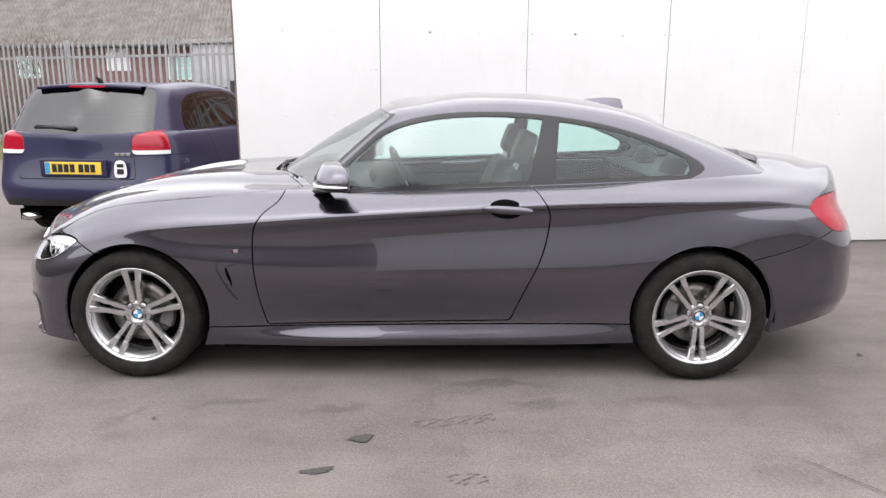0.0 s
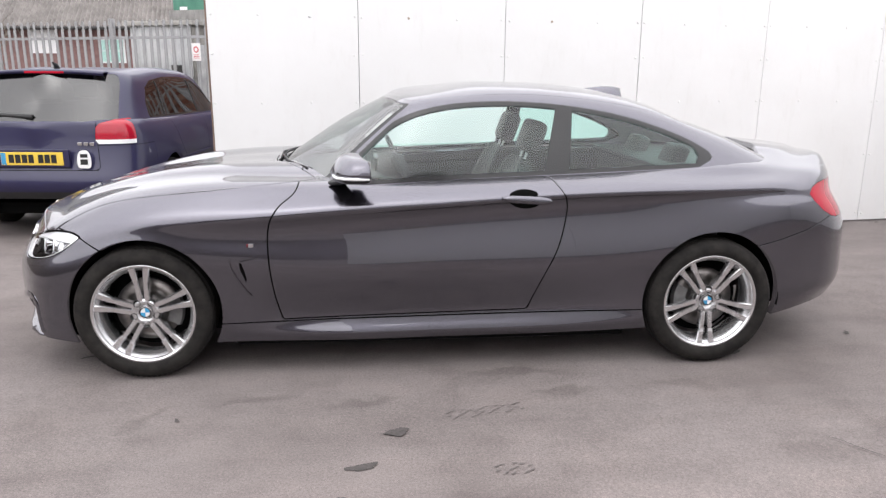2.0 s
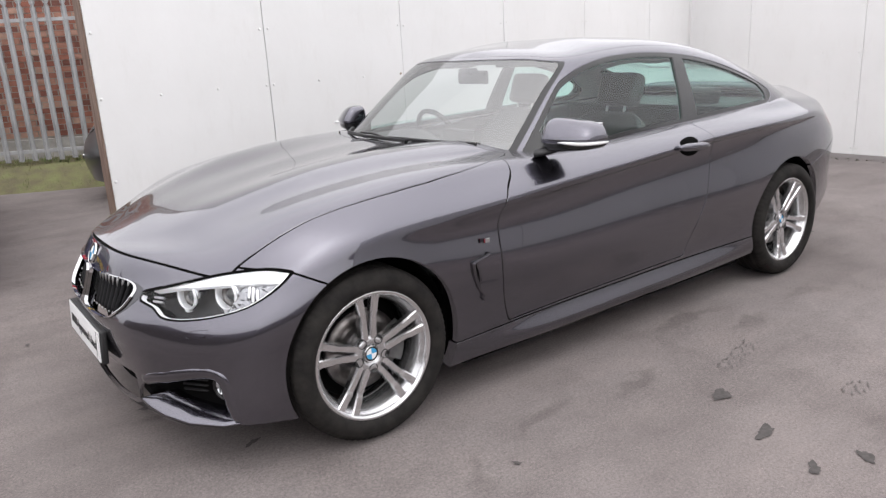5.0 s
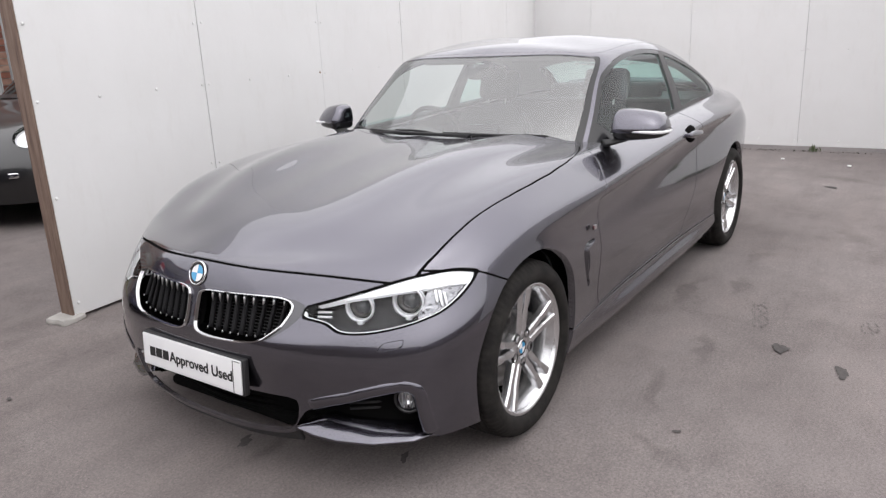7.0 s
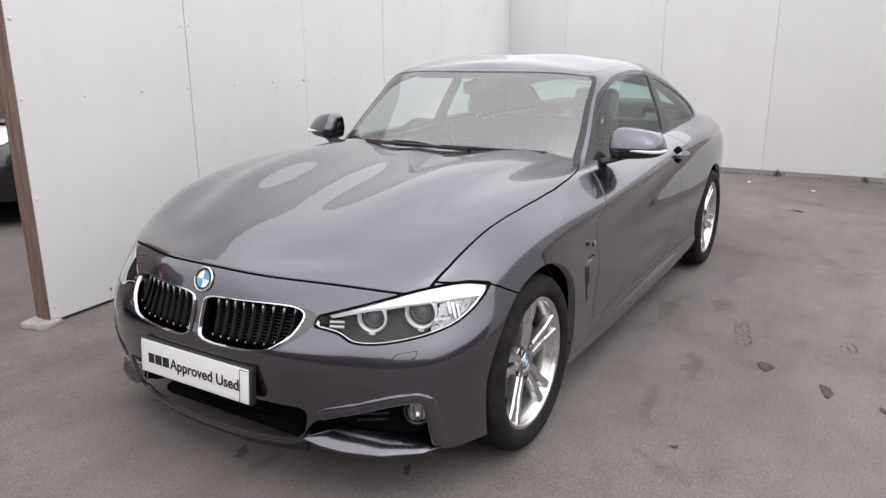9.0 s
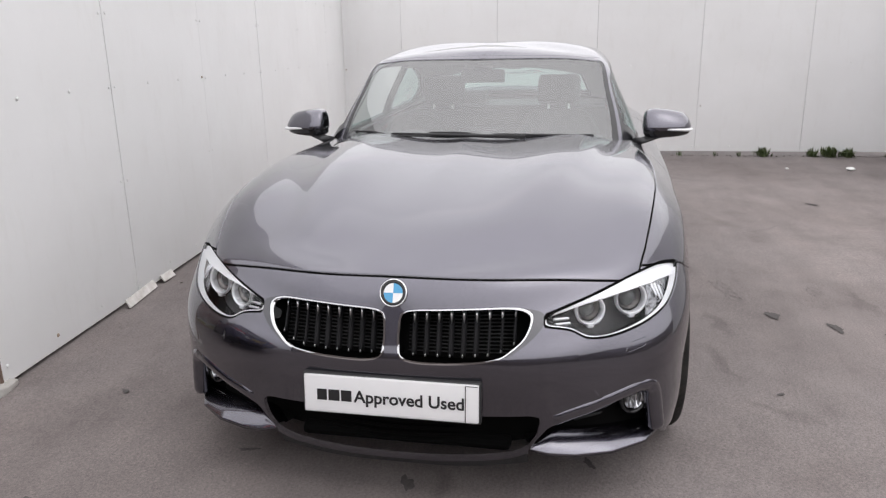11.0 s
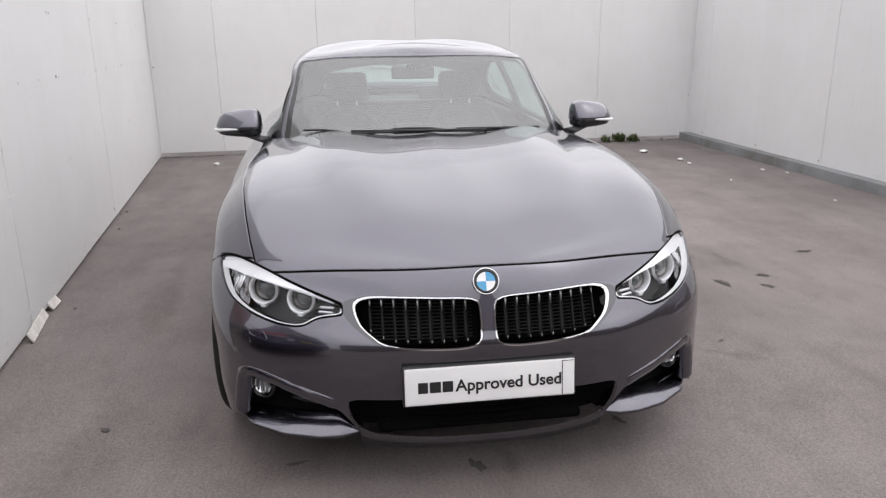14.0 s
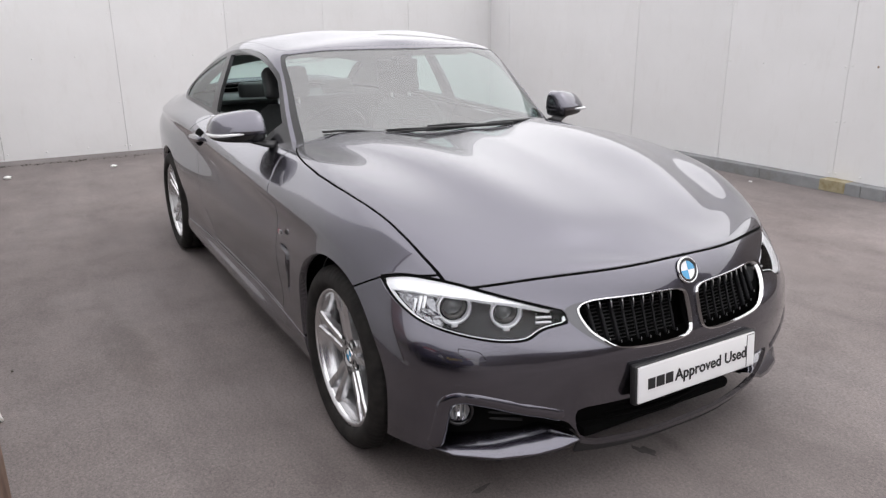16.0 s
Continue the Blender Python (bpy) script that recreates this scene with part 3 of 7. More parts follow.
# timber end post and its concrete foot
bm = bmesh.new()
box(bm, -.012, .0, -.002, .098, .02, WALL_H + .01, .003)
post = tagged(part("timber_post", bm, M_TIMBER), "weathered brown timber post capping the wall end", "post")
post.matrix_world = pose(end_p.x, end_p.y, 0, 0, 0, WALL_TURN)
bm = bmesh.new()
box(bm, -.10, .055, -.035, .125, -.02, .028, .02, 2)
bmesh.ops.subdivide_edges(bm, edges=list(bm.edges), cuts=3, use_grid_fill=True)
for v in bm.verts:
    v.co += Vector((1, 1, .6)) * .014 * noise.noise(v.co * 14)
foot = tagged(part("concrete_foot", bm, M_CONCRETE, None, "", True), "rough pale concrete lump round the post", "concrete")
foot.matrix_world = pose(end_p.x, end_p.y, 0, 0, 0, WALL_TURN)

# grey plinth along the wall, in lengths
x0 = far_p.x - .03
lengths = [2.44, 2.44, 1.0, .2]
M_LICHEN = mottled("lichen_yellowed_plinth", (0.20, 0.16, 0.075), (0.36, 0.32, 0.22), 12, 0.85, bump=0.4, fine=60)
for k, ln in enumerate(lengths):
    bm = bmesh.new()
    box(bm, x0 - ln + .004, x0, RIGHT_Y + .001, RIGHT_Y + .135, -.01, .098, .008, 2)
    tagged(part("plinth", bm, M_KERB), "grey concrete plinth block along the wall foot", "plinth", "plinth blocks", "structure")
    x0 -= ln
bm = bmesh.new()
box(bm, 1.42, 1.66, RIGHT_Y + .0, RIGHT_Y + .139, .0, .102, .008)
tagged(part("plinth_repair", bm, M_LICHEN), "yellow lichen-stained joint of the plinth", "plinth", kind="structure")

# ---- small litter and weeds ----
M_BOARD = mottled("pale_chipped_board", (0.50, 0.47, 0.44), (0.70, 0.68, 0.65), 20, 0.8)
for k, (x, y, sx, sy, t, lean) in enumerate(((.97, 2.000, .19, .026, 10, 62), (1.32, 2.045, .07, .024, 4, 55))):
    bm = bmesh.new()
    box(bm, -sx, sx, -sy, sy, 0, .009, .002)
    b_ob = tagged(part("broken_board", bm, M_BOARD), "broken piece of pale board by the wall", "board", "board scraps")
    b_ob.matrix_world = pose(x, y, sy * math.sin(radians(lean)) + .002, lean, 0, t)
M_BIT = mottled("white_litter", (0.6, 0.6, 0.58), (0.8, 0.8, 0.78), 30, 0.7)
for k, (x, y, s) in enumerate(((5.36, -3.59, .050), (6.05, -3.42, .07), (6.14, -1.27, .035), (4.54, -4.15, .03), (6.08, -2.77, .03), (5.09, -3.57, .035), (4.32, -4.30, .024), (2.98, -3.90, .018), (4.05, -3.51, .018), (6.4, -.6, .03), (6.2, 1.9, .06), (6.35, .9, .05), (2.2, -4.2, .02))):
    bm = bmesh.new()
    bmesh.ops.create_icosphere(bm, subdivisions=2, radius=s)
    for v in bm.verts:
        v.co = Vector((v.co.x, v.co.y * .6, v.co.z * .28)) * (1 + .5 * noise.noise(v.co * 30 + Vector((k, 0, 0))))
    o = tagged(part("litter", bm, M_BIT, None, "", True), "small pale scrap of litter on the asphalt", "litter", "litter")
    o.location = (x, y, s * .2)
M_LEAF = material("weed_leaf", (0.07, 0.10, 0.03), 0.6)
leaf_n = noise_node(M_LEAF, 12)
to_input(M_LEAF, ramp_node(M_LEAF, leaf_n, ((0.3, (0.035, 0.055, 0.016)), (0.7, (0.085, 0.11, 0.035)))), "Base Color")


def weed(x, y, size, n, seed, label):
    rnd = random.Random(seed)
    bm = bmesh.new()
    for _ in range(n):
        a, lean, ln = rnd.uniform(0, 6.28), rnd.uniform(.15, 1.1), size * rnd.uniform(.4, 1)
        b = Vector((rnd.gauss(0, size * .35), rnd.gauss(0, size * .18), 0))
        d = Vector((math.cos(a) * math.sin(lean), math.sin(a) * math.sin(lean) * .7, math.cos(lean)))
        n_v = d.cross(Vector((0, 0, 1))).normalized() * ln * .075
        m1, tipp = b + d * ln * .55, b + d * ln * .95 + Vector((0, 0, -ln * .12 * lean))
        vs = [bm.verts.new(q) for q in (b - n_v * .3, b + n_v * .3, m1 + n_v, m1 - n_v, tipp)]
        bm.faces.new((vs[0], vs[1], vs[2], vs[3]))
        bm.faces.new((vs[3], vs[2], vs[4]))
    o = tagged(part("weed", bm, M_LEAF), label, "weed", "weeds at the wall foot")
    o.location = (x, y, 0)
    return o


for k, (s, size, n) in enumerate(((6.22, .17, 170), (6.42, .15, 150), (6.02, .13, 110), (5.43, .15, 120), (5.15, .08, 25), (3.53, .11, 26), (4.42, .09, 30), (4.86, .07, 20), (6.85, .06, 12))):
    q = corner_p + back_dir * s
    weed(q.x - .06, q.y, size, n, 200 + k, "green weeds growing at the foot of the white wall")
# swept grit lying along the wall foot
M_GRIT = mottled("dark_wet_grit", (0.05, 0.045, 0.04), (0.12, 0.105, 0.09), 40, 0.9, bump=0.5, fine=150)
rnd = random.Random(5)
bm = bmesh.new()
for k in range(308):
    s = rnd.uniform(0, back_len) if k % 3 else rnd.uniform(0, 1.6)
    q = corner_p + back_dir * s if k < 300 else end_p + along * rnd.uniform(.3, 6.6)
    inn = abs(rnd.gauss(0, .06)) + .01
    q = q - (along * inn if k < 300 else Vector((-along.y, along.x, 0)) * inn)
    r = rnd.uniform(.004, .011)
    box(bm, q.x - r, q.x + r, q.y - r * .7, q.y + r * .7, -.002, r * .5)
tagged(part("wall_foot_grit", bm, M_GRIT), "dark grit and leaf litter along the wall foot", "grit", kind="stuff")

# ---- the grey coupe: front axle at the origin, nose towards -x, wheelbase 2.81 m ----
coupe = thing("parked_coupe", "dark grey metallic two-door coupe parked on asphalt beside white panels", "car")
# Each ring runs from the middle of the nose round one flank to the middle of the tail: (x, half width, z).
LIP = [(-0.733, 0, 0.15), (-0.723, 0.22, 0.15), (-0.683, 0.44, 0.165), (-0.633, 0.64, 0.185), (-0.4835, 0.808, 0.2), (-0.15, 0.874, 0.17),
       (0.35, 0.872, 0.175), (0.8, 0.872, 0.172), (1.4, 0.872, 0.175), (2, 0.874, 0.18), (2.5, 0.88, 0.195), (2.9, 0.885, 0.215),
       (3.232, 0.834, 0.25), (3.501, 0.72, 0.285), (3.715, 0.44, 0.29), (3.79, 0, 0.28)]
BLADE = [(-0.743, 0, 0.19), (-0.734, 0.22, 0.19), (-0.696, 0.44, 0.2), (-0.634, 0.64, 0.215), (-0.4817, 0.812, 0.23), (-0.15, 0.884, 0.215),
       (0.35, 0.88, 0.215), (0.8, 0.884, 0.205), (1.4, 0.885, 0.208), (2, 0.887, 0.214), (2.5, 0.892, 0.235), (2.9, 0.893, 0.253),
       (3.242, 0.846, 0.293), (3.506, 0.742, 0.323), (3.735, 0.44, 0.33), (3.815, 0, 0.32)]
LOW = [(-0.75, 0, 0.23), (-0.743, 0.22, 0.23), (-0.708, 0.44, 0.24), (-0.633, 0.64, 0.25), (-0.4791, 0.816, 0.26), (-0.15, 0.892, 0.265),
       (0.35, 0.886, 0.262), (0.8, 0.872, 0.252), (1.4, 0.868, 0.257), (2, 0.872, 0.267), (2.5, 0.892, 0.28), (2.9, 0.897, 0.31),
       (3.252, 0.856, 0.358), (3.511, 0.765, 0.368), (3.75, 0.44, 0.37), (3.83, 0, 0.36)]
WAIST = [(-0.763, 0, 0.36), (-0.756, 0.22, 0.36), (-0.723, 0.44, 0.37), (-0.633, 0.64, 0.385), (-0.4703, 0.82, 0.39), (-0.15, 0.9, 0.42),
       (0.35, 0.896, 0.44), (0.8, 0.879, 0.41), (1.4, 0.875, 0.41), (2, 0.878, 0.42), (2.5, 0.895, 0.45), (2.9, 0.901, 0.47),
       (3.252, 0.866, 0.5), (3.511, 0.775, 0.52), (3.76, 0.44, 0.51), (3.84, 0, 0.5)]
WIDE = [(-0.774, 0, 0.5), (-0.767, 0.22, 0.5), (-0.725, 0.44, 0.512), (-0.6159, 0.64, 0.525), (-0.4478, 0.823, 0.535), (-0.12, 0.909, 0.6),
       (0.35, 0.905, 0.625), (0.8, 0.896, 0.575), (1.4, 0.895, 0.575), (2, 0.897, 0.585), (2.5, 0.909, 0.62), (2.9, 0.906, 0.67),
       (3.252, 0.872, 0.685), (3.496, 0.79, 0.7), (3.74, 0.44, 0.69), (3.825, 0, 0.68)]
SCOOP = [(-0.772, 0, 0.522), (-0.763, 0.22, 0.524), (-0.716, 0.44, 0.538), (-0.5955, 0.645, 0.556), (-0.4099, 0.812, 0.6), (-0.11, 0.897, 0.675),
       (0.35, 0.894, 0.72), (0.8, 0.884, 0.748), (1.4, 0.878, 0.786), (2, 0.877, 0.82), (2.5, 0.885, 0.838), (2.9, 0.884, 0.84),
       (3.25, 0.856, 0.84), (3.466, 0.782, 0.8), (3.705, 0.44, 0.77), (3.79, 0, 0.76)]
CREASE = [(-0.753, 0, 0.575), (-0.74, 0.22, 0.58), (-0.678, 0.44, 0.595), (-0.5481, 0.65, 0.625), (-0.375, 0.805, 0.655), (-0.1, 0.88, 0.745),
       (0.35, 0.903, 0.772), (0.8, 0.908, 0.8), (1.4, 0.905, 0.838), (2, 0.904, 0.875), (2.5, 0.907, 0.892), (2.9, 0.885, 0.896),
       (3.235, 0.840, 0.893), (3.428, 0.762, 0.87), (3.668, 0.43, 0.84), (3.748, 0, 0.835)]
SHOULDER = [(-0.723, 0, 0.665), (-0.706, 0.22, 0.668), (-0.6259, 0.44, 0.665), (-0.4964, 0.655, 0.685), (-0.315, 0.79, 0.725), (-0.1, 0.825, 0.818),
       (0.35, 0.848, 0.865), (0.8, 0.838, 0.894), (1.4, 0.832, 0.925), (2, 0.83, 0.95), (2.5, 0.827, 0.965), (2.9, 0.808, 0.965),
       (3.235, 0.772, 0.958), (3.41, 0.726, 0.95), (3.635, 0.43, 0.965), (3.722, 0, 0.965)]
SEAMLINE = [(-0.683, 0, 0.738), (-0.668, 0.22, 0.733), (-0.5842, 0.44, 0.725), (-0.457, 0.66, 0.726), (-0.29, 0.752, 0.79), (-0.1, 0.768, 0.863),
       (0.35, 0.79, 0.919), (0.8, 0.787, 0.93), (1.4, 0.787, 0.945), (2, 0.787, 0.968), (2.5, 0.782, 0.988), (2.9, 0.765, 1.003),
       (3.19, 0.705, 0.996), (3.365, 0.63, 0.998), (3.615, 0.42, 1.012), (3.7, 0, 1.022)]
RIDGE = [(-0.663, 0, 0.75), (-0.633, 0.13, 0.757), (-0.5437, 0.24, 0.779), (-0.4292, 0.34, 0.828), (-0.26, 0.4, 0.884), (-0.05, 0.45, 0.935),
       (0.35, 0.53, 0.974), (0.78, 0.6, 0.972), (1.4, 0.5, 1), (2, 0.5, 1), (2.5, 0.5, 1), (2.9, 0.5, 1.01),
       (3.2, 0.45, 1.065), (3.36, 0.4, 1.062), (3.55, 0.25, 1.046), (3.66, 0, 1.034)]
CROWN = [(-0.653, 0, 0.755), (-0.6032, 0.06, 0.776), (-0.5136, 0.11, 0.812), (-0.4, 0.16, 0.85), (-0.235, 0.19, 0.889), (-0.01, 0.2, 0.933),
       (0.35, 0.22, 0.978), (0.74, 0.24, 0.993), (1.4, 0.22, 1.01), (2, 0.22, 1.01), (2.5, 0.22, 1.01), (2.9, 0.22, 1.02),
       (3.2, 0.22, 1.08), (3.345, 0.2, 1.077), (3.515, 0.12, 1.062), (3.635, 0, 1.046)]
SPINE = [(-0.643, 0, 0.76), (-0.5796, 0, 0.787), (-0.4921, 0, 0.826), (-0.38, 0, 0.858), (-0.22, 0, 0.894), (0, 0, 0.935),
       (0.35, 0, 0.98), (0.72, 0, 0.997), (1.4, 0, 1.01), (2, 0, 1.01), (2.5, 0, 1.01), (2.9, 0, 1.02),
       (3.2, 0, 1.084), (3.335, 0, 1.082), (3.495, 0, 1.068), (3.615, 0, 1.052)]
UNDER = []
for n, (a, b) in enumerate(zip(SCOOP, CREASE)):
    w = 1.0 if 8 <= n <= 11 else .6 if n in (7, 12) else .15 if n == 6 else 0
    k = .5 + .32 * w
    UNDER.append(tuple(p + (q - p) * k - (.0045 * w if j == 1 else 0) for j, (p, q) in enumerate(zip(a, b))))
RIDGE_OUT = []
for n, (a, b) in enumerate(zip(RIDGE, SEAMLINE)):
    w = (0, 0, .2, .4, .7, 1, 1, .8)[n] if n < 8 else 0
    RIDGE_OUT.append(tuple(p + (q - p) * .15 - (.0060 * w if j == 2 else 0) for j, (p, q) in enumerate(zip(a, b))))
shell = loft([LIP, BLADE, LOW, WAIST, WIDE, SCOOP, UNDER, CREASE, SHOULDER, SEAMLINE, RIDGE_OUT, RIDGE, CROWN, SPINE],
             [14, 16, 18, 20, 26, 30, 26, 28, 28, 24, 22, 22, 20, 12, 8], [5, 5, 9, 10, 7, 5, 4, 8, 7, 11, 3, 8, 6],
             lambda g: np.clip((g[..., 2] - .695) / .03, 0, 1) * np.clip((.05 - g[..., 0]) / .35, 0, 1))
# The cabin: rings from the middle of the windscreen round the side to the middle of the rear window.
BELT = [(.592, 0, .980), (.632, .29, .976), (.742, .50, .967), (.872, .672, .948), (.945, .772, .918), (1.4, .783, .937), (2.0, .783, .96), (2.5, .778, .98),
        (2.9, .755, .998), (3.15, .635, 1.025), (3.24, .35, 1.04), (3.27, 0, 1.045)]
HEADER = [(1.19, 0, 1.342), (1.203, .25, 1.338), (1.236, .44, 1.331), (1.295, .578, 1.318), (1.42, .602, 1.328), (1.7, .602, 1.350), (2.05, .600, 1.340),
          (2.4, .590, 1.295), (2.64, .574, 1.243), (2.74, .512, 1.218), (2.71, .3, 1.251), (2.69, 0, 1.266)]
ROOF_MID = [(1.22, 0, 1.360), (1.245, .2, 1.359), (1.285, .36, 1.356), (1.36, .478, 1.353), (1.48, .503, 1.368), (1.72, .505, 1.387), (2.05, .50, 1.378),
          (2.38, .48, 1.338), (2.57, .452, 1.294), (2.66, .39, 1.269), (2.68, .22, 1.281), (2.687, 0, 1.288)]
ROOF_TOP = [(1.235, 0, 1.367), (1.29, 0, 1.379), (1.38, 0, 1.391), (1.48, 0, 1.400), (1.6, 0, 1.408), (1.75, 0, 1.411), (2.05, 0, 1.404),
          (2.35, 0, 1.371), (2.5, 0, 1.342), (2.58, 0, 1.322), (2.64, 0, 1.306), (2.684, 0, 1.294)]


def between(k, bulge):
    out = []
    for n, (a, b) in enumerate(zip(BELT, HEADER)):
        a, b = np.array(a), np.array(b)
        p = a + (b - a) * k
        c = np.array((1.9, 0, 0.8))
        d = p - c
        d[0] *= 0.35 if 3 < n < 9 else 1
        d[1] *= 1.6
        out.append(tuple(p + bulge * d / np.linalg.norm(d)))
    return out


cabin = loft([BELT, between(0.33, 0.016), between(0.68, 0.018), HEADER, ROOF_MID, ROOF_TOP], [12, 12, 14, 14, 18, 22, 20, 20, 18, 12, 10], [10, 12, 10, 10, 8], lambda g: np.clip((g[..., 2] - 1.325) / .03, 0, 1) * .8)

# outlines in side view (x, z), front view (half width, z) and plan (x, half width)
CABIN_PLAN = [(p[0] + (0.006 if i < 3 else 0), max(p[1] - 0.004, 0)) for i, p in enumerate(BELT)]
CABIN_PLAN = [(.592, -.2)] + CABIN_PLAN + [(3.27, -.2)]
ARCH_F, ARCH_R, ARCH = (0.012, .337), (2.815, .336), .361
BONNET = [(-.95, -.3), (-.95, .60), (-.60, .66), (-.452, .705), (-.342, .733), (-.226, .754), (-.10, .772), (.03, .787), (.176, .797),
          (.335, .80), (.50, .790), (.62, .773), (.72, .748), (.79, .718), (.822, .688), (.805, .645), (.70, .515), (.60, .34), (.568, .15), (.562, 0), (.562, -.3)]
DOOR = spline([(.742, 1.1), (.742, .925), (.655, .84), (.607, .74), (.603, .60), (.622, .42), (.655, .285)], 6).tolist() + \
    spline([(1.865, .305), (1.93, .46), (2.01, .64), (2.045, .80), (2.03, .88), (1.985, .95), (1.95, .99), (1.95, 1.1)], 6).tolist()
LAMP = spline([(.436, .634), (.50, .652), (.56, .669), (.62, .687), (.68, .704), (.74, .714), (.79, .716), (.838, .706)], 5).tolist()[:-1] + \
    spline([(.842, .702), (.838, .668), (.824, .634), (.797, .604), (.746, .582), (.683, .568), (.62, .562), (.56, .568), (.51, .592), (.436, .606)], 5).tolist()
KIDNEY_RING = spline([(0.02, 0.6017), (0.026, 0.6433), (0.06, 0.6563), (0.14, 0.6600), (0.23, 0.6619), (0.32, 0.6600), (0.368, 0.6535), (0.397, 0.6387), (0.399, 0.6128),
                 (0.382, 0.5770), (0.352, 0.5516), (0.315, 0.5294), (0.25, 0.5174), (0.15, 0.5118), (0.07, 0.5128), (0.028, 0.5266), (0.02, 0.5644)], 5, True).tolist()
KIDNEY = spline([(0.02, 0.6017), (0.026, 0.6433), (0.06, 0.6563), (0.14, 0.6600), (0.23, 0.6619), (0.32, 0.6600), (0.395, 0.6508), (0.434, 0.6350), (0.434, 0.6091),
                 (0.403, 0.5762), (0.37, 0.5534), (0.325, 0.5303), (0.25, 0.5174), (0.15, 0.5118), (0.07, 0.5128), (0.028, 0.5266), (0.02, 0.5644)], 5, True).tolist()
KIDNEY_IN = spline([(0.028, 0.6017), (0.034, 0.6387), (0.066, 0.6489), (0.14, 0.6526), (0.23, 0.6544), (0.315, 0.6517), (0.352, 0.6443), (0.378, 0.6286), (0.376, 0.6017),
                 (0.354, 0.5666), (0.31, 0.5396), (0.25, 0.5266), (0.15, 0.5211), (0.08, 0.5220), (0.036, 0.5340), (0.028, 0.5644)], 5, True).tolist()
INTAKE = [(-.3, .340), (.405, .348), (.430, .340), (.434, .32), (.424, .275), (.402, .238), (.37, .216), (.335, .206), (.25, .198), (.15, .192), (0, .190), (-.3, .190)]
CHIN = [(-.3, .05), (.398, .05), (.398, .216), (.37, .202), (.335, .192), (.25, .184), (.15, .178), (0, .176), (-.3, .176)]
FOG = [(.398, .05), (.398, .230), (.425, .268), (.455, .305), (.51, .330), (.58, .348), (.65, .366), (.71, .378), (.75, .378), (.770, .360), (.780, .31), (.788, .26), (.797, .215), (.810, .195), (.812, .05)]
VENT = [(.419, .575), (.422, .597), (.434, .610), (.459, .616), (.55, .617), (.541, .597), (.47, .585), (.462, .578), (.468, .532), (.497, .46), (.53, .417), (.52, .409), (.502, .411), (.454, .489), (.425, .55)]
SLOT = [(.4625, .576), (.466, .582), (.480, .582), (.506, .462), (.499, .459), (.470, .530)]
BUMPER_F = [(-1.2, -.5), (.2, -.5), (.1, .3), (-.17, .648), (-.275, .703), (-.40, .722), (-.55, .77), (-1.2, .95)]
BUMPER_R = [(3.0, -.5), (3.02, .60), (3.04, .621), (3.17, .652), (3.305, .693), (3.40, .733), (3.47, .765), (3.62, .772), (4.2, .72), (4.2, -.5)]
TAIL = [(3.318, .872), (3.342, .900), (3.385, .918), (3.45, .927), (3.80, .925), (3.80, .745), (3.53, .742), (3.47, .752), (3.40, .788), (3.345, .838)]
DLO = spline([(.765, .928), (.90, 1.030), (1.06, 1.142), (1.20, 1.222), (1.33, 1.277), (1.50, 1.312), (1.69, 1.324), (1.88, 1.321), (2.06, 1.306), (2.24, 1.281), (2.40, 1.247),
              (2.55, 1.202), (2.68, 1.152), (2.775, 1.104), (2.822, 1.068), (2.815, 1.040), (2.74, 1.004)], 5).tolist() + [(2.4, .990), (2.0, .974), (1.5, .953), (1.1, .934)]


def near(P, c, r):
    return r - np.hypot(P[:, 0] - c[0], P[:, 1] - c[1])


def cut(outline, view, test=None):
    return lambda s: only(inside(view(s), outline), test(s)) if test else inside(view(s), outline)


def nose(s):
    return (s[0][:, 0] < -.2) & (-s[0][:, 1] >= -1e-6)


_, body = split(shell, only(inside(top_of(shell), CABIN_PLAN), shell[0][:, 2] > .86))
for c in (ARCH_F, ARCH_R):
    _, body = split(body, only(near(side_of(body), c, ARCH), body[0][:, 1] < -.5))
lens, body, strip = seam(body, cut(LAMP, front_of, nose), 0.0035)
grooves = [strip]
kidney, body = split(body, cut(KIDNEY, front_of, nose)(body))
_, body = split(body, cut(INTAKE, front_of, nose)(body))
_, body = split(body, cut(FOG, front_of, nose)(body))
chin, body = split(body, cut(CHIN, front_of, nose)(body))
front_line = lambda s: np.where(s[0][:, 0] < -.3, s[0][:, 2] - .741 + .040 * (s[0][:, 1] / .62) ** 2, 1)
bonnet, body, strip = seam(body, lambda s: np.minimum(cut(BONNET, top_of, lambda q: q[0][:, 2] > .62)(s), front_line(s)))
grooves.append(strip)
tail, body, strip = seam(body, cut(TAIL, side_of), 0.002)
grooves.append(strip)
door, body, strip = seam(body, cut(DOOR, side_of, lambda s: s[0][:, 1] < -.5))
grooves.append(strip)
bumper_f, body, strip = seam(body, cut(BUMPER_F, side_of))
grooves.append(strip)
washer, bumper_f, strip = seam(bumper_f, cut([(.668, .508), (.684, .534), (.732, .541), (.734, .518)], front_of, nose), .0007)
grooves.append(strip)
bumper_r, body, strip = seam(body, cut(BUMPER_R, side_of))
grooves.append(strip)
skirt_line = lambda s: only(.268 + .0105 * s[0][:, 0] - s[0][:, 2], (s[0][:, 0] > .2) & (s[0][:, 0] < 2.6))
skirt, body, strip = seam(body, skirt_line)
grooves.append(strip)
corner, body = split(body, only(np.minimum(np.minimum(inside(side_of(body), DLO), -body[0][:, 1] - .768), body[0][:, 0] - .79), (body[0][:, 0] < 1.1) & (body[0][:, 2] > .9)))
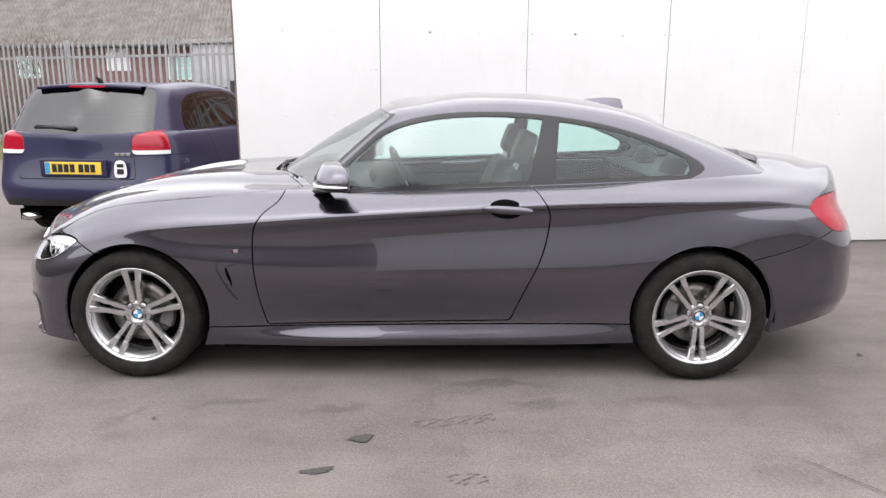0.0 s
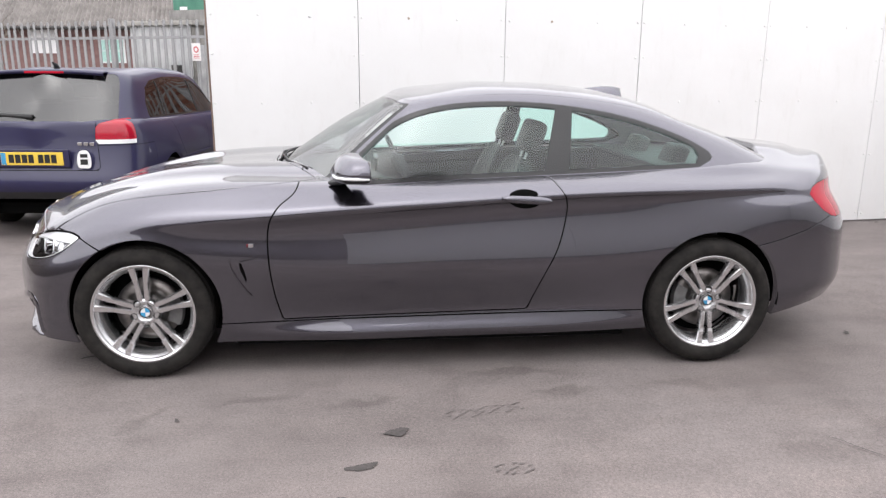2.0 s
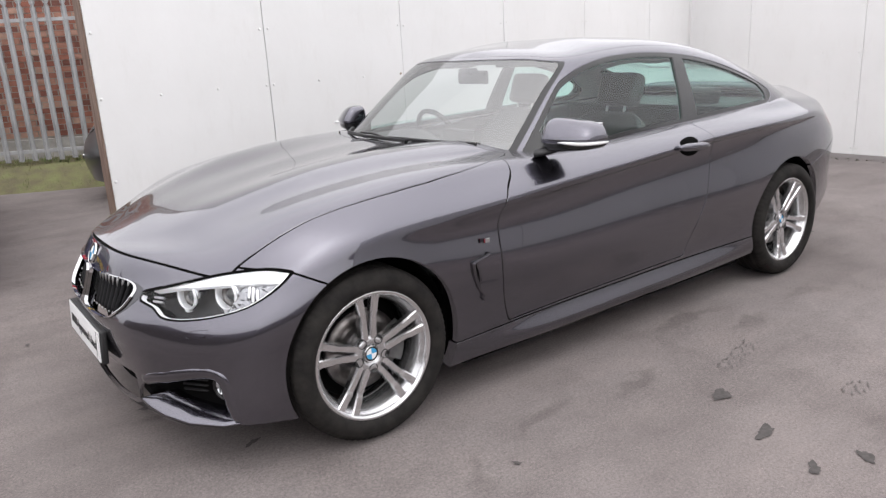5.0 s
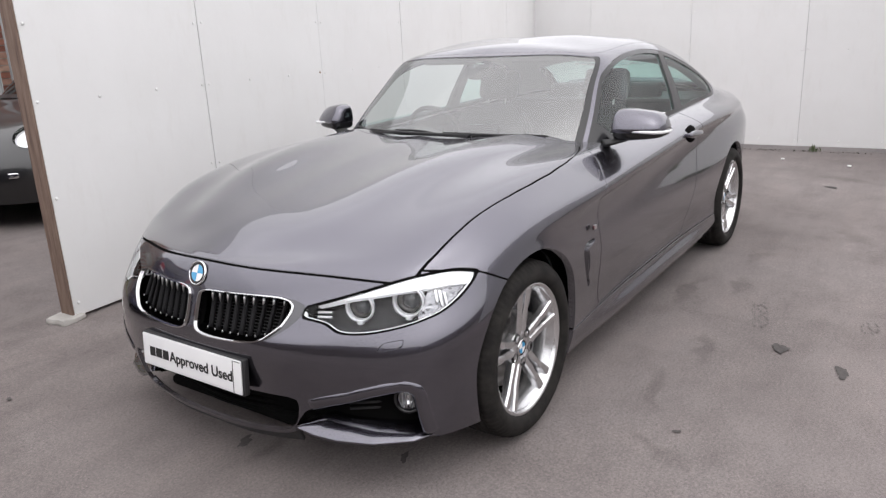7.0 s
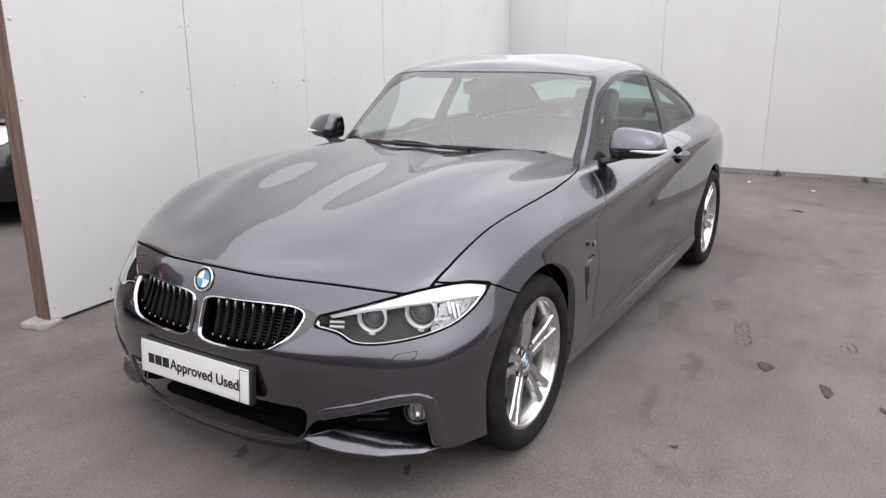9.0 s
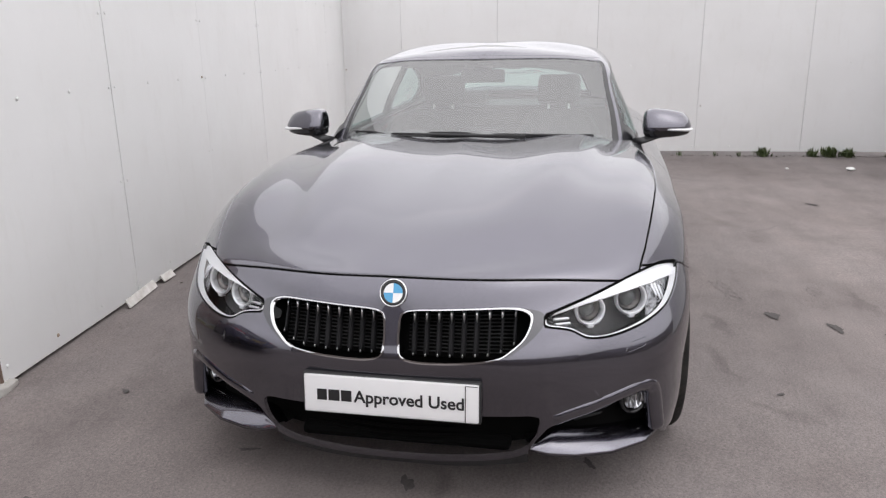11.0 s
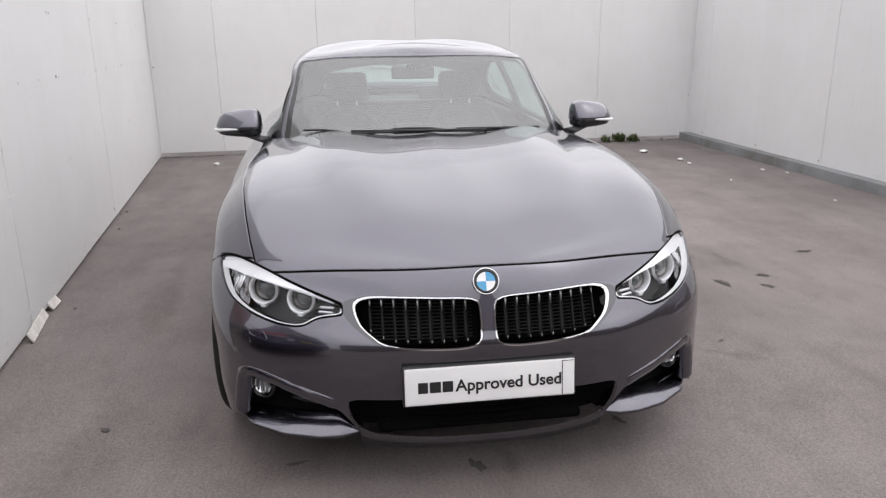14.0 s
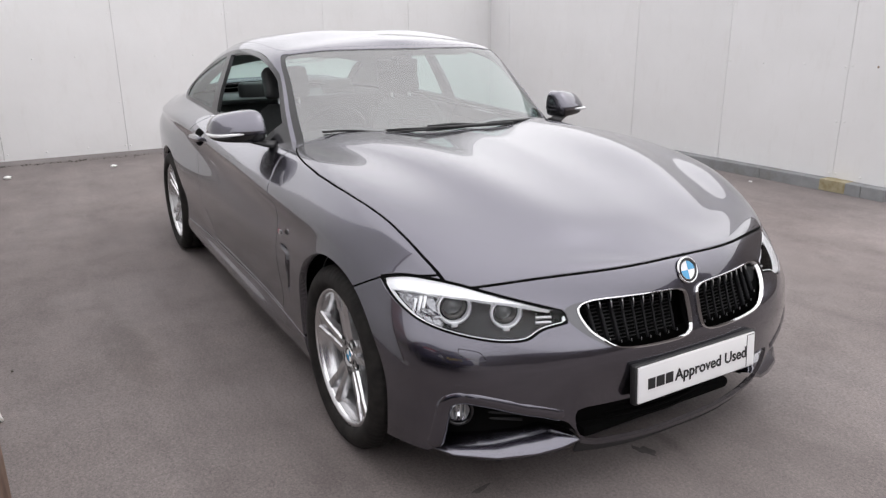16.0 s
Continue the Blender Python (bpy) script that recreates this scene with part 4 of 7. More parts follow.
slot, body = split(body, cut(SLOT, side_of, lambda s: s[0][:, 1] < -.5)(body))
vent, body = split(body, cut(VENT, side_of, lambda s: s[0][:, 1] < -.5)(body))
wing, quarter = split(body, 1.2 - body[0][:, 0])

panel("bonnet", bonnet, M_PAINT, coupe, both=True)
panel("chin_spoiler", chin, M_BLACK, coupe, "black plastic underside of the chin", both=True, push=-.012, lip=.01)
panel("front_bumper", bumper_f, M_PAINT, coupe, both=True, lip=.014)
for sign in (-1, 1):
    panel("washer_flap", washer, M_PAINT, coupe, sign=sign, lip=.004)
panel("rear_bumper", bumper_r, M_PAINT, coupe, both=True, lip=.03)
panel("shut_line", joined(*grooves), M_SEAM, coupe, both=True, push=-.006, lip=0)
for sign in (-1, 1):
    panel("front_wing", wing, M_PAINT, coupe, sign=sign, lip=.03)
    panel("rear_quarter", quarter, M_PAINT, coupe, sign=sign, lip=.03)
    panel("mirror_triangle", corner, M_BLACK_GLOSS, coupe, "gloss black corner below the pillar", sign=sign)
    panel("side_skirt", skirt, M_PAINT, coupe, sign=sign, lip=.05)
    panel("tail_lamp", tail, M_RED, coupe, "red tail lamp lens", sign=sign)

# cabin shell
glassy = lambda s: only(np.minimum(inside(side_of(s), DLO), (s[0][:, 6] - 3.30) * .1), s[0][:, 1] < -.45)


def rounded(s, u0, u1, v0, v1, r):
    """Signed distance within a rounded box of the sheet coordinates; v is stretched so that corners look round."""
    q = s[0][:, 6:8]
    x = np.abs(q[:, 0] - (u0 + u1) / 2) - (u1 - u0) / 2 + r
    y = np.abs(q[:, 1] - (v0 + v1) / 2) - (v1 - v0) / 2 + r
    return r - np.hypot(np.maximum(x, 0), np.maximum(y, 0)) - np.minimum(np.maximum(x, y), 0)


screen = lambda s: rounded(s, -3, 3.14, -1.5, 2.90, .16)
rear_screen = lambda s: rounded(s, 9.25, 15, .12, 2.93, .2)
dlo, cab, strip = seam(cabin, glassy, .001)
ws, cab, strip = seam(cab, screen, .0015)
cab_grooves = [strip]
rw, cab, strip = seam(cab, rear_screen, .0015)
cab_grooves.append(strip)
roof_line = lambda s: only(s[0][:, 7] - 3.12 - 0 * s[0][:, 0], s[0][:, 7] > 2.5)
roof, cab, strip = seam(cab, roof_line, .018)
panel("roof", roof, M_PAINT, coupe, both=True)
panel("roof_channel", joined(strip, *cab_grooves), M_BLACK_GLOSS, coupe, both=True, push=-.004, lip=0)
for sign in (-1, 1):
    panel("pillar_frame", cab, M_PAINT, coupe, sign=sign)

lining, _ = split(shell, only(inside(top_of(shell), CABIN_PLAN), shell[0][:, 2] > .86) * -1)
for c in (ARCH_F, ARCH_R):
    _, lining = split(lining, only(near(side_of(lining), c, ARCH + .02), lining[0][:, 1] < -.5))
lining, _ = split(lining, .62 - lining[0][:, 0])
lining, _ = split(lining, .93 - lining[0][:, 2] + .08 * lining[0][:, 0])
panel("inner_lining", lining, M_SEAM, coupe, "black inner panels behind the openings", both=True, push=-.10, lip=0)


def shell_at(w, z, sheet=shell, front=True):
    """The place and normal of the shell's nose at a half width and height."""
    V = sheet[0]
    d = np.hypot(-V[:, 1] - w, V[:, 2] - z) + np.where(V[:, 0] < -.2, 0, 9)
    i = np.argsort(d)[:4]
    k = 1 / (d[i] + 1e-4)
    k /= k.sum()
    p, n = (V[i, :3] * k[:, None]).sum(0), (V[i, 3:6] * k[:, None]).sum(0)
    return Vector(p), Vector(n).normalized()


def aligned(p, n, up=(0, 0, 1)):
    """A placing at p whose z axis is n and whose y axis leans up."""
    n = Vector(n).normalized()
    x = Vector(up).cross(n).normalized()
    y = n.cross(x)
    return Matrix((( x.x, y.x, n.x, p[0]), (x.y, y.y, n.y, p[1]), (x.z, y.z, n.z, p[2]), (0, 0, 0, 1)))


# doors with handles
HANDLE_C, HANDLE_N = Vector((1.838, -.896, .868)), Vector((0, -1, .12)).normalized()
for sign in (-1, 1):
    d_ob = panel("door", door, M_PAINT, coupe, sign=sign, lip=.03)
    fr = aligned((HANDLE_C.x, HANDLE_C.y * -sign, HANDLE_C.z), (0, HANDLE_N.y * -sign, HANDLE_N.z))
    tilt = pose(0, 0, 0, 0, 0, -3.5 * sign * -1)
    bm = bmesh.new()
    grip = bmesh.ops.create_uvsphere(bm, u_segments=28, v_segments=12, radius=1)["verts"]
    for v in grip:
        v.co = Vector((math.copysign(abs(v.co.x) ** .6, v.co.x) * .122, v.co.y * .020, v.co.z * .013 + .030))
    for x in (-.105, .098):
        box(bm, x - .018, x + .018, -.012, .012, -.01, .028, .005)
    part("door_handle", bm, M_PAINT, d_ob, "body-coloured pull handle", True, fr @ tilt)
    bm = bmesh.new()
    cup = bmesh.ops.create_uvsphere(bm, u_segments=24, v_segments=10, radius=1)["verts"]
    bmesh.ops.scale(bm, vec=(.084, .047, .016), verts=cup)
    part("handle_recess", bm, M_SEAM, d_ob, "dark cup behind the handle", True, fr @ tilt @ pose(-.008, .004, .002))

# door card, seen through the glass
for sign in (-1, 1):
    panel("door_card", door, M_TRIM, coupe, "dark inner door trim", sign=sign, push=-.09, lip=0)

# side glass and its black frame
glass_all, frame_all = split(dlo, np.minimum(inside(side_of(dlo), DLO), (dlo[0][:, 6] - 3.30) * .1) - .020)
front_edge = lambda s: (s[0][:, 0] - 1.055) + (s[0][:, 2] - .94) * .62
pillar_a = lambda s: 1.945 + (s[0][:, 2] - .975) * .26 - s[0][:, 0]
pillar_b = lambda s: s[0][:, 0] - (2.075 + (s[0][:, 2] - .99) * .12)
tip = lambda s: 2.755 - s[0][:, 0] - np.abs(s[0][:, 2] - 1.062) * .5
door_glass, rest = split(glass_all, np.minimum(front_edge(glass_all), pillar_a(glass_all)))
quarter_glass, rest = split(rest, np.minimum(pillar_b(rest), tip(rest)))
for sign in (-1, 1):
    panel("window_trim", joined(frame_all, rest), M_BLACK_GLOSS, coupe, "gloss black window surround", sign=sign, push=-.003, lip=.02)
    if sign < 0:
        panel("door_window", door_glass, M_GLASS, coupe, "closed tinted door glass", sign=sign, push=-.010, lip=0).visible_shadow = False
    panel("quarter_window", quarter_glass, M_GLASS, coupe, "tinted rear side glass", sign=sign, push=-.008, lip=0).visible_shadow = False
# the driver's window is lowered: its glass stands just above the sill
low_glass, _ = split(door_glass, .972 - door_glass[0][:, 2] + .03 * (door_glass[0][:, 0] - 1.0))
panel("door_window", low_glass, M_GLASS, coupe, "lowered tinted door glass", sign=1, push=-.012, lip=0).visible_shadow = False

clear, band = split(ws, rounded(ws, -3, 2.92, -1.4, 2.84, .16))
panel("windscreen", clear, M_GLASS_WS, coupe, "clear curved windscreen", both=True, push=-.003, lip=0).visible_shadow = False
panel("windscreen_border", band, M_BLACK_GLOSS, coupe, "black printed windscreen edge", both=True, push=-.003, lip=0)
clear, band = split(rw, rounded(rw, 9.4, 15, .25, 2.8, .2))
panel("rear_window", clear, M_GLASS, coupe, "tinted rear window", both=True, push=-.003, lip=0).visible_shadow = False
panel("rear_window_border", band, M_BLACK_GLOSS, coupe, "black rear window edge", both=True, push=-.003, lip=0)
panel("headlining", roof, M_LINER, coupe, "grey cloth roof lining", both=True, push=-.035, lip=0)
panel("pillar_trim", cab, M_LINER, coupe, "grey pillar trim", both=True, push=-.03, lip=0)

# cowl between bonnet and windscreen, with wipers
bm = bmesh.new()
a, b = [], []
for x, w, z in spline([BELT[0], BELT[1], BELT[2], (.83, .62, .952)], 6):
    a.append((x + .02, w, z - .004))
    b.append((x - .045, w * 1.02, z - .022))
full = [[(x, -y, z) for x, y, z in r[:0:-1]] + r for r in (a, b)]
va, vb = [[bm.verts.new(p) for p in r] for r in full]
vc = [bm.verts.new((p[0] - .03, p[1], p[2] - .05)) for p in full[1]]
for r0, r1 in ((va, vb), (vb, vc)):
    for i in range(len(r0) - 1):
        bm.faces.new((r0[i], r0[i + 1], r1[i + 1], r1[i]))
part("cowl", bm, M_BLACK, coupe, "black plastic scuttle panel", True)


def ws_at(u, v):
    """Place on the windscreen by its sheet coordinates; u < 0 is the other half."""
    V = ws[0]
    i = np.argsort((V[:, 6] - abs(u)) ** 2 + (V[:, 7] - v) ** 2)[0]
    p = V[i, :3].copy()
    if u > 0:
        p[1] *= -1
    return Vector(p), Vector(V[i, 3:6])


for us in ((-.95, 2.5), (-2.35, .55)):
    # each blade lies along the foot of the glass, its arm flat beside it
    line = []
    for k, u in enumerate(np.linspace(us[0], us[1], 7)):
        p, n = ws_at(u, .10 + .012 * k)
        line.append(p + Vector((-.010, 0, .008)))
    bm = bmesh.new()
    tube(bm, [Vector(q) for q in spline(line, 4)], .0055, 6)
    w_ob = part("wiper", bm, M_BLACK, coupe, "black wiper resting along the foot of the glass", True)
    bm = bmesh.new()
    tube(bm, [line[0] + Vector((-.035, .03, -.012)), line[0] + Vector((-.024, 0, .0)), line[2] + Vector((-.016, 0, .006)), line[4] + Vector((-.006, 0, .010))], [.011, .009, .007, .004], 8)
    part("wiper_arm", bm, M_BLACK, w_ob, "", True)

# door mirrors: painted cap over a black lower shell on a short foot
for sign in (-1, 1):
    c = Vector((1.005, .912 * sign, 1.010))
    bm = bmesh.new()
    bmesh.ops.create_uvsphere(bm, u_segments=40, v_segments=24, radius=1)
    for v in bm.verts:
        x, y, z = [math.copysign(abs(q) ** .48, q) for q in v.co]
        z = max(z, -.30)
        up, out = max(0, z), (y + 1) / 2
        x *= (.112 - .046 * up - .020 * out) if x < 0 else (.052 - .004 * up)
        z *= .090 - .030 * out if z > 0 else .060
        y *= .114 - (.022 if y > 0 else .004) * up
        v.co = (x + .055 * out * out, sign * y, z)
    cap = part("mirror_cap", bm, M_PAINT, coupe, "body-coloured mirror cap", True, Matrix.Translation(c))
    bm = bmesh.new()
    bmesh.ops.create_uvsphere(bm, u_segments=32, v_segments=16, radius=1)
    for v in bm.verts:
        x, y, z = [math.copysign(abs(q) ** .5, q) for q in v.co]
        z = min(z, .2)
        out = (y + 1) / 2
        v.co = (x * ((.102 - .018 * out) if x < 0 else .050) + .055 * out * out, sign * y * .110, z * (.046 - .014 * out) - .016)
    part("mirror_base", bm, M_BLACK_GLOSS, cap, "gloss black lower mirror shell", True, Matrix.Translation(c))
    bm = bmesh.new()
    strip_pts = [(-.088, -.02), (-.080, .04), (-.066, .084), (-.030, .109), (.030, .117), (.085, .112)]
    tube(bm, [Vector((c.x + px, c.y + sign * py, c.z - .012 - .002 * k)) for k, (px, py) in enumerate(strip_pts)], [.003, .006, .0072, .0072, .0065, .004], 8)
    part("mirror_indicator", bm, M_WHITE, cap, "white indicator strip", True)
    bm = bmesh.new()
    tube(bm, [Vector((.925, .772 * sign, .942)), Vector((.945, .805 * sign, .946)), Vector((.965, .84 * sign, .958)), Vector((.985, .88 * sign, .975))], [.030, .024, .026, .034], 12, flat=(1.5, .55))
    part("mirror_arm", bm, M_BLACK, cap, "black mirror foot", True)
    bm = bmesh.new()
    box(bm, .0, .006, -.085, .085, -.036, .056, .003)
    part("mirror_glass", bm, M_CHROME, cap, "mirror glass", False, Matrix.Translation(c) @ Matrix.Diagonal((1, sign, 1, 1)) @ pose(.064, 0, 0, 0, 0, -14))

# headlamps
M_BOWL = mottled("grey_lamp_bowl", (0.008, 0.008, 0.009), (0.016, 0.016, 0.017), 30, 0.45)
M_BROW = material("polished_lamp_brow", (0.93, 0.93, 0.94), 0.30, 0.35)
M_FACET = material("faceted_reflector", (0.30, 0.30, 0.31), 0.18, 1.0)
bump_node(M_FACET, noise_node(M_FACET, 55.0, 1.0), 0.8, 0.01)
M_PROJECTOR = material("smoked_projector", (0.05, 0.052, 0.055), 0.06, 0, 0.8)
brow_f = lambda s: inside(front_of(s), LAMP)
for sign in (-1, 1):
    hl = panel("headlamp", lens, M_LENS, coupe, "clear twin-ring headlamp", sign=sign, lip=0)
    hl.visible_shadow = False
    panel("lamp_housing", lens, M_BOWL, hl, "dark lamp bowl", sign=sign, push=-.095, lip=.0)
    wall_s = split(lens, np.minimum(.0052 - brow_f(lens), np.interp(-lens[0][:, 1], [.43, .50, .62, .74, .80, .84], [.622, .632, .660, .685, .690, .690]) - lens[0][:, 2]))[0]
    panel("lamp_bezel", wall_s, M_BROW, hl, "bright lamp edge", sign=sign, push=-.004, lip=.02)
    top = lambda s: np.interp(-s[0][:, 1], [.43, .50, .56, .62, .68, .74, .79, .84], [.634, .652, .669, .687, .704, .714, .716, .706]) - s[0][:, 2]
    brow = split(lens, np.interp(-lens[0][:, 1], [.44, .52, .57, .62, .69, .76, .82], [.003, .007, .012, .022, .034, .040, .034]) - top(lens))[0]
    panel("lamp_brow", brow, M_BROW, hl, "bright light-guide brow", sign=sign, push=-.012, lip=.03)
    for x, w, z, r in ((-.545, .566, .617, .049), (-.452, .690, .628, .054)):
        n = Vector((-.92, -.36, .12)).normalized()
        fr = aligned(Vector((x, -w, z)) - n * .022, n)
        if sign > 0:
            fr = Matrix.Diagonal((1, -1, 1, 1)) @ fr
        bm = bmesh.new()
        lathe(bm, [(r * .80, .0), (r * .82, .020), (r * .87, .026), (r * .93, .022), (r * .95, -.02)], 40, fr)
        part("lamp_ring", bm, M_BROW, hl, "pale corona ring", True)
        bm = bmesh.new()
        lathe(bm, [(r * .955, -.01), (r * .97, .018), (r * 1.01, .020), (r * 1.04, .012), (r * 1.05, -.03)], 40, fr)
        part("lamp_trim_ring", bm, M_CHROME, hl, "chrome ring", True)
        bm = bmesh.new()
        lathe(bm, [(.0001, .012), (r * .22, .010), (r * .42, .003), (r * .56, -.010), (r * .76, -.012), (r * .77, -.03)], 32, fr)
        part("projector_lens", bm, M_PROJECTOR, hl, "dark projector lens", True)
        bm = bmesh.new()
        lathe(bm, [(r * .52, -.012), (r * .60, -.004), (r * .66, -.003), (r * .70, .004)], 32, fr)
        part("reflector_cone", bm, M_DISC, hl, "grey reflector cone", True)
        bm = bmesh.new()
        box(bm, -.010, .010, -r - .006, -r * .80, .004, .024, .003)
        part("ring_notch", bm, M_BROW, hl, "pale foot of the corona ring", True, fr)
    outer = split(lens, np.minimum(-lens[0][:, 1] - .752, brow_f(lens) - .006))[0]
    panel("side_reflector", outer, M_FACET, hl, "faceted silver side reflector", sign=sign, push=-.030, lip=0)
    for k in range(3):
        p, n = shell_at(.775 + .014 * k, .66 - .012 * k)
        bm = bmesh.new()
        box(bm, -.006, .006, -.028, .028, -.012, .012, .004)
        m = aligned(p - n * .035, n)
        if sign > 0:
            m = Matrix.Diagonal((1, -1, 1, 1)) @ m
        part("reflector_cell", bm, M_CHROME, hl, "chrome reflector facet", True, m)
    for w, z in ((.490, .628), (.496, .613)):
        p, n = shell_at(w, z)
        bm = bmesh.new()
        box(bm, -.024, .024, -.0042, .0042, -.006, .006, .003)
        m = aligned(p - n * .030, n)
        part("turn_reflector", bm, M_SATIN, hl, "bright corner reflector rib", True, (Matrix.Diagonal((1, -1, 1, 1)) @ m) if sign > 0 else m)

# kidney grilles
M_DARKCHROME = material("satin_grille_chrome", (0.11, 0.11, 0.115), 0.14, 1.0)
M_SLAT = material("matt_black_slat", (0.008, 0.008, 0.009), 0.6, spec=0.2)
for sign in (-1, 1):
    hole, rim_k = split(kidney, inside(front_of(kidney), KIDNEY_RING) - .0030)
    rim_k, flank_k = split(rim_k, inside(front_of(rim_k), KIDNEY_RING))
    kg = panel("kidney_grille", rim_k, M_CHROME, coupe, "chrome-framed grille with black slats", sign=sign, push=.009, lip=.013)
    panel("grille_flank", flank_k, M_DARKCHROME, kg, "chrome flank beside the lamp", sign=sign, push=.001, lip=.01)
    panel("grille_back", hole, M_SEAM, kg, "black grille mesh", sign=sign, push=-.07, lip=0)
    for k in range(9):
        w = .062 + k * .0362
        K = np.array(KIDNEY_IN)
        near_k = K[np.argsort(np.abs(K[:, 0] - w))[:8]]
        z1, z0 = near_k[:, 1].max() - .002, near_k[:, 1].min() + .002
        zs = np.linspace(z0, z1, 9)
        bow = np.polyfit(zs, [shell_at(w, float(z), kidney)[0].x for z in zs], 2)
        line = [Vector((np.polyval(bow, z) + .034, w * sign, z)) for z in zs]
        bm = bmesh.new()
        tube(bm, line, .010, 6, flat=(.42, 1.0))
        part("grille_slat", bm, M_SLAT, kg, "", True)
        bm = bmesh.new()
        tube(bm, [line[-1] + Vector((-.012, 0, -.002)), line[-2] + Vector((-.011, 0, -.002)), line[-3] + Vector((-.008, 0, -.006))], [.0065, .0048, .0010], 6, flat=(.5, 1))
        part("slat_tip", bm, M_SATIN, kg, "bright slat end", True)
        bm = bmesh.new()
        tube(bm, [line[0] + Vector((-.012, 0, .002)), line[0] + Vector((-.011, 0, .010))], [.0035, .0010], 6, flat=(.5, 1))
        part("slat_foot", bm, M_SATIN, kg, "bright slat foot", True)
    bm = bmesh.new()
    for z in np.linspace(.525, .635, 12):
        p0, p1, p2 = [shell_at(w, float(z), kidney)[0].x + .060 for w in (.06, .2, .33)]
        tube(bm, [(p0, .04 * sign, z), (p1, .2 * sign, z), (p2, .35 * sign, z)], .0022, 4)
    part("grille_mesh", bm, M_BLACK, kg, "fine black cross bars", True)

# round badge
p, n = shell_at(0.0, .700)
p.y = 0
n = Vector((n.x, 0, n.z)).normalized()
fr = aligned(p + n * .001, n)


def roundel(name, fr, r, parent):
    bm = bmesh.new()
    lathe(bm, [(.0001, .003), (r * .74, .003)], 32, fr)
    badge = part(name, bm, M_WHITE, parent, "round badge with blue and white quarters", True)
    bm = bmesh.new()
    lathe(bm, [(r * .70, .003), (r * .73, .0045), (r * .9, .0045), (r * .92, .003)], 40, fr)
    part("badge_ring", bm, M_BLACK_GLOSS, badge, "black ring", True)
    bm = bmesh.new()
    lathe(bm, [(r * .89, .0), (r * .93, .006), (r, .005), (r * 1.03, 0)], 40, fr)
    part("badge_rim", bm, M_CHROME, badge, "chrome rim", True)
    for q in (0, 2):
        bm = bmesh.new()
        c = bm.verts.new((0, 0, .0036))
        arc = [bm.verts.new((r * .70 * math.cos(a), r * .70 * math.sin(a), .0036)) for a in np.linspace(q * math.pi / 2, (q + 1) * math.pi / 2, 9)]
        for i in range(8):
            bm.faces.new((c, arc[i], arc[i + 1]))
        part("badge_quarter", bm, M_BLUE, badge, "blue quarter", False, fr)
    return badge


roundel("bonnet_badge", fr, .041, coupe)

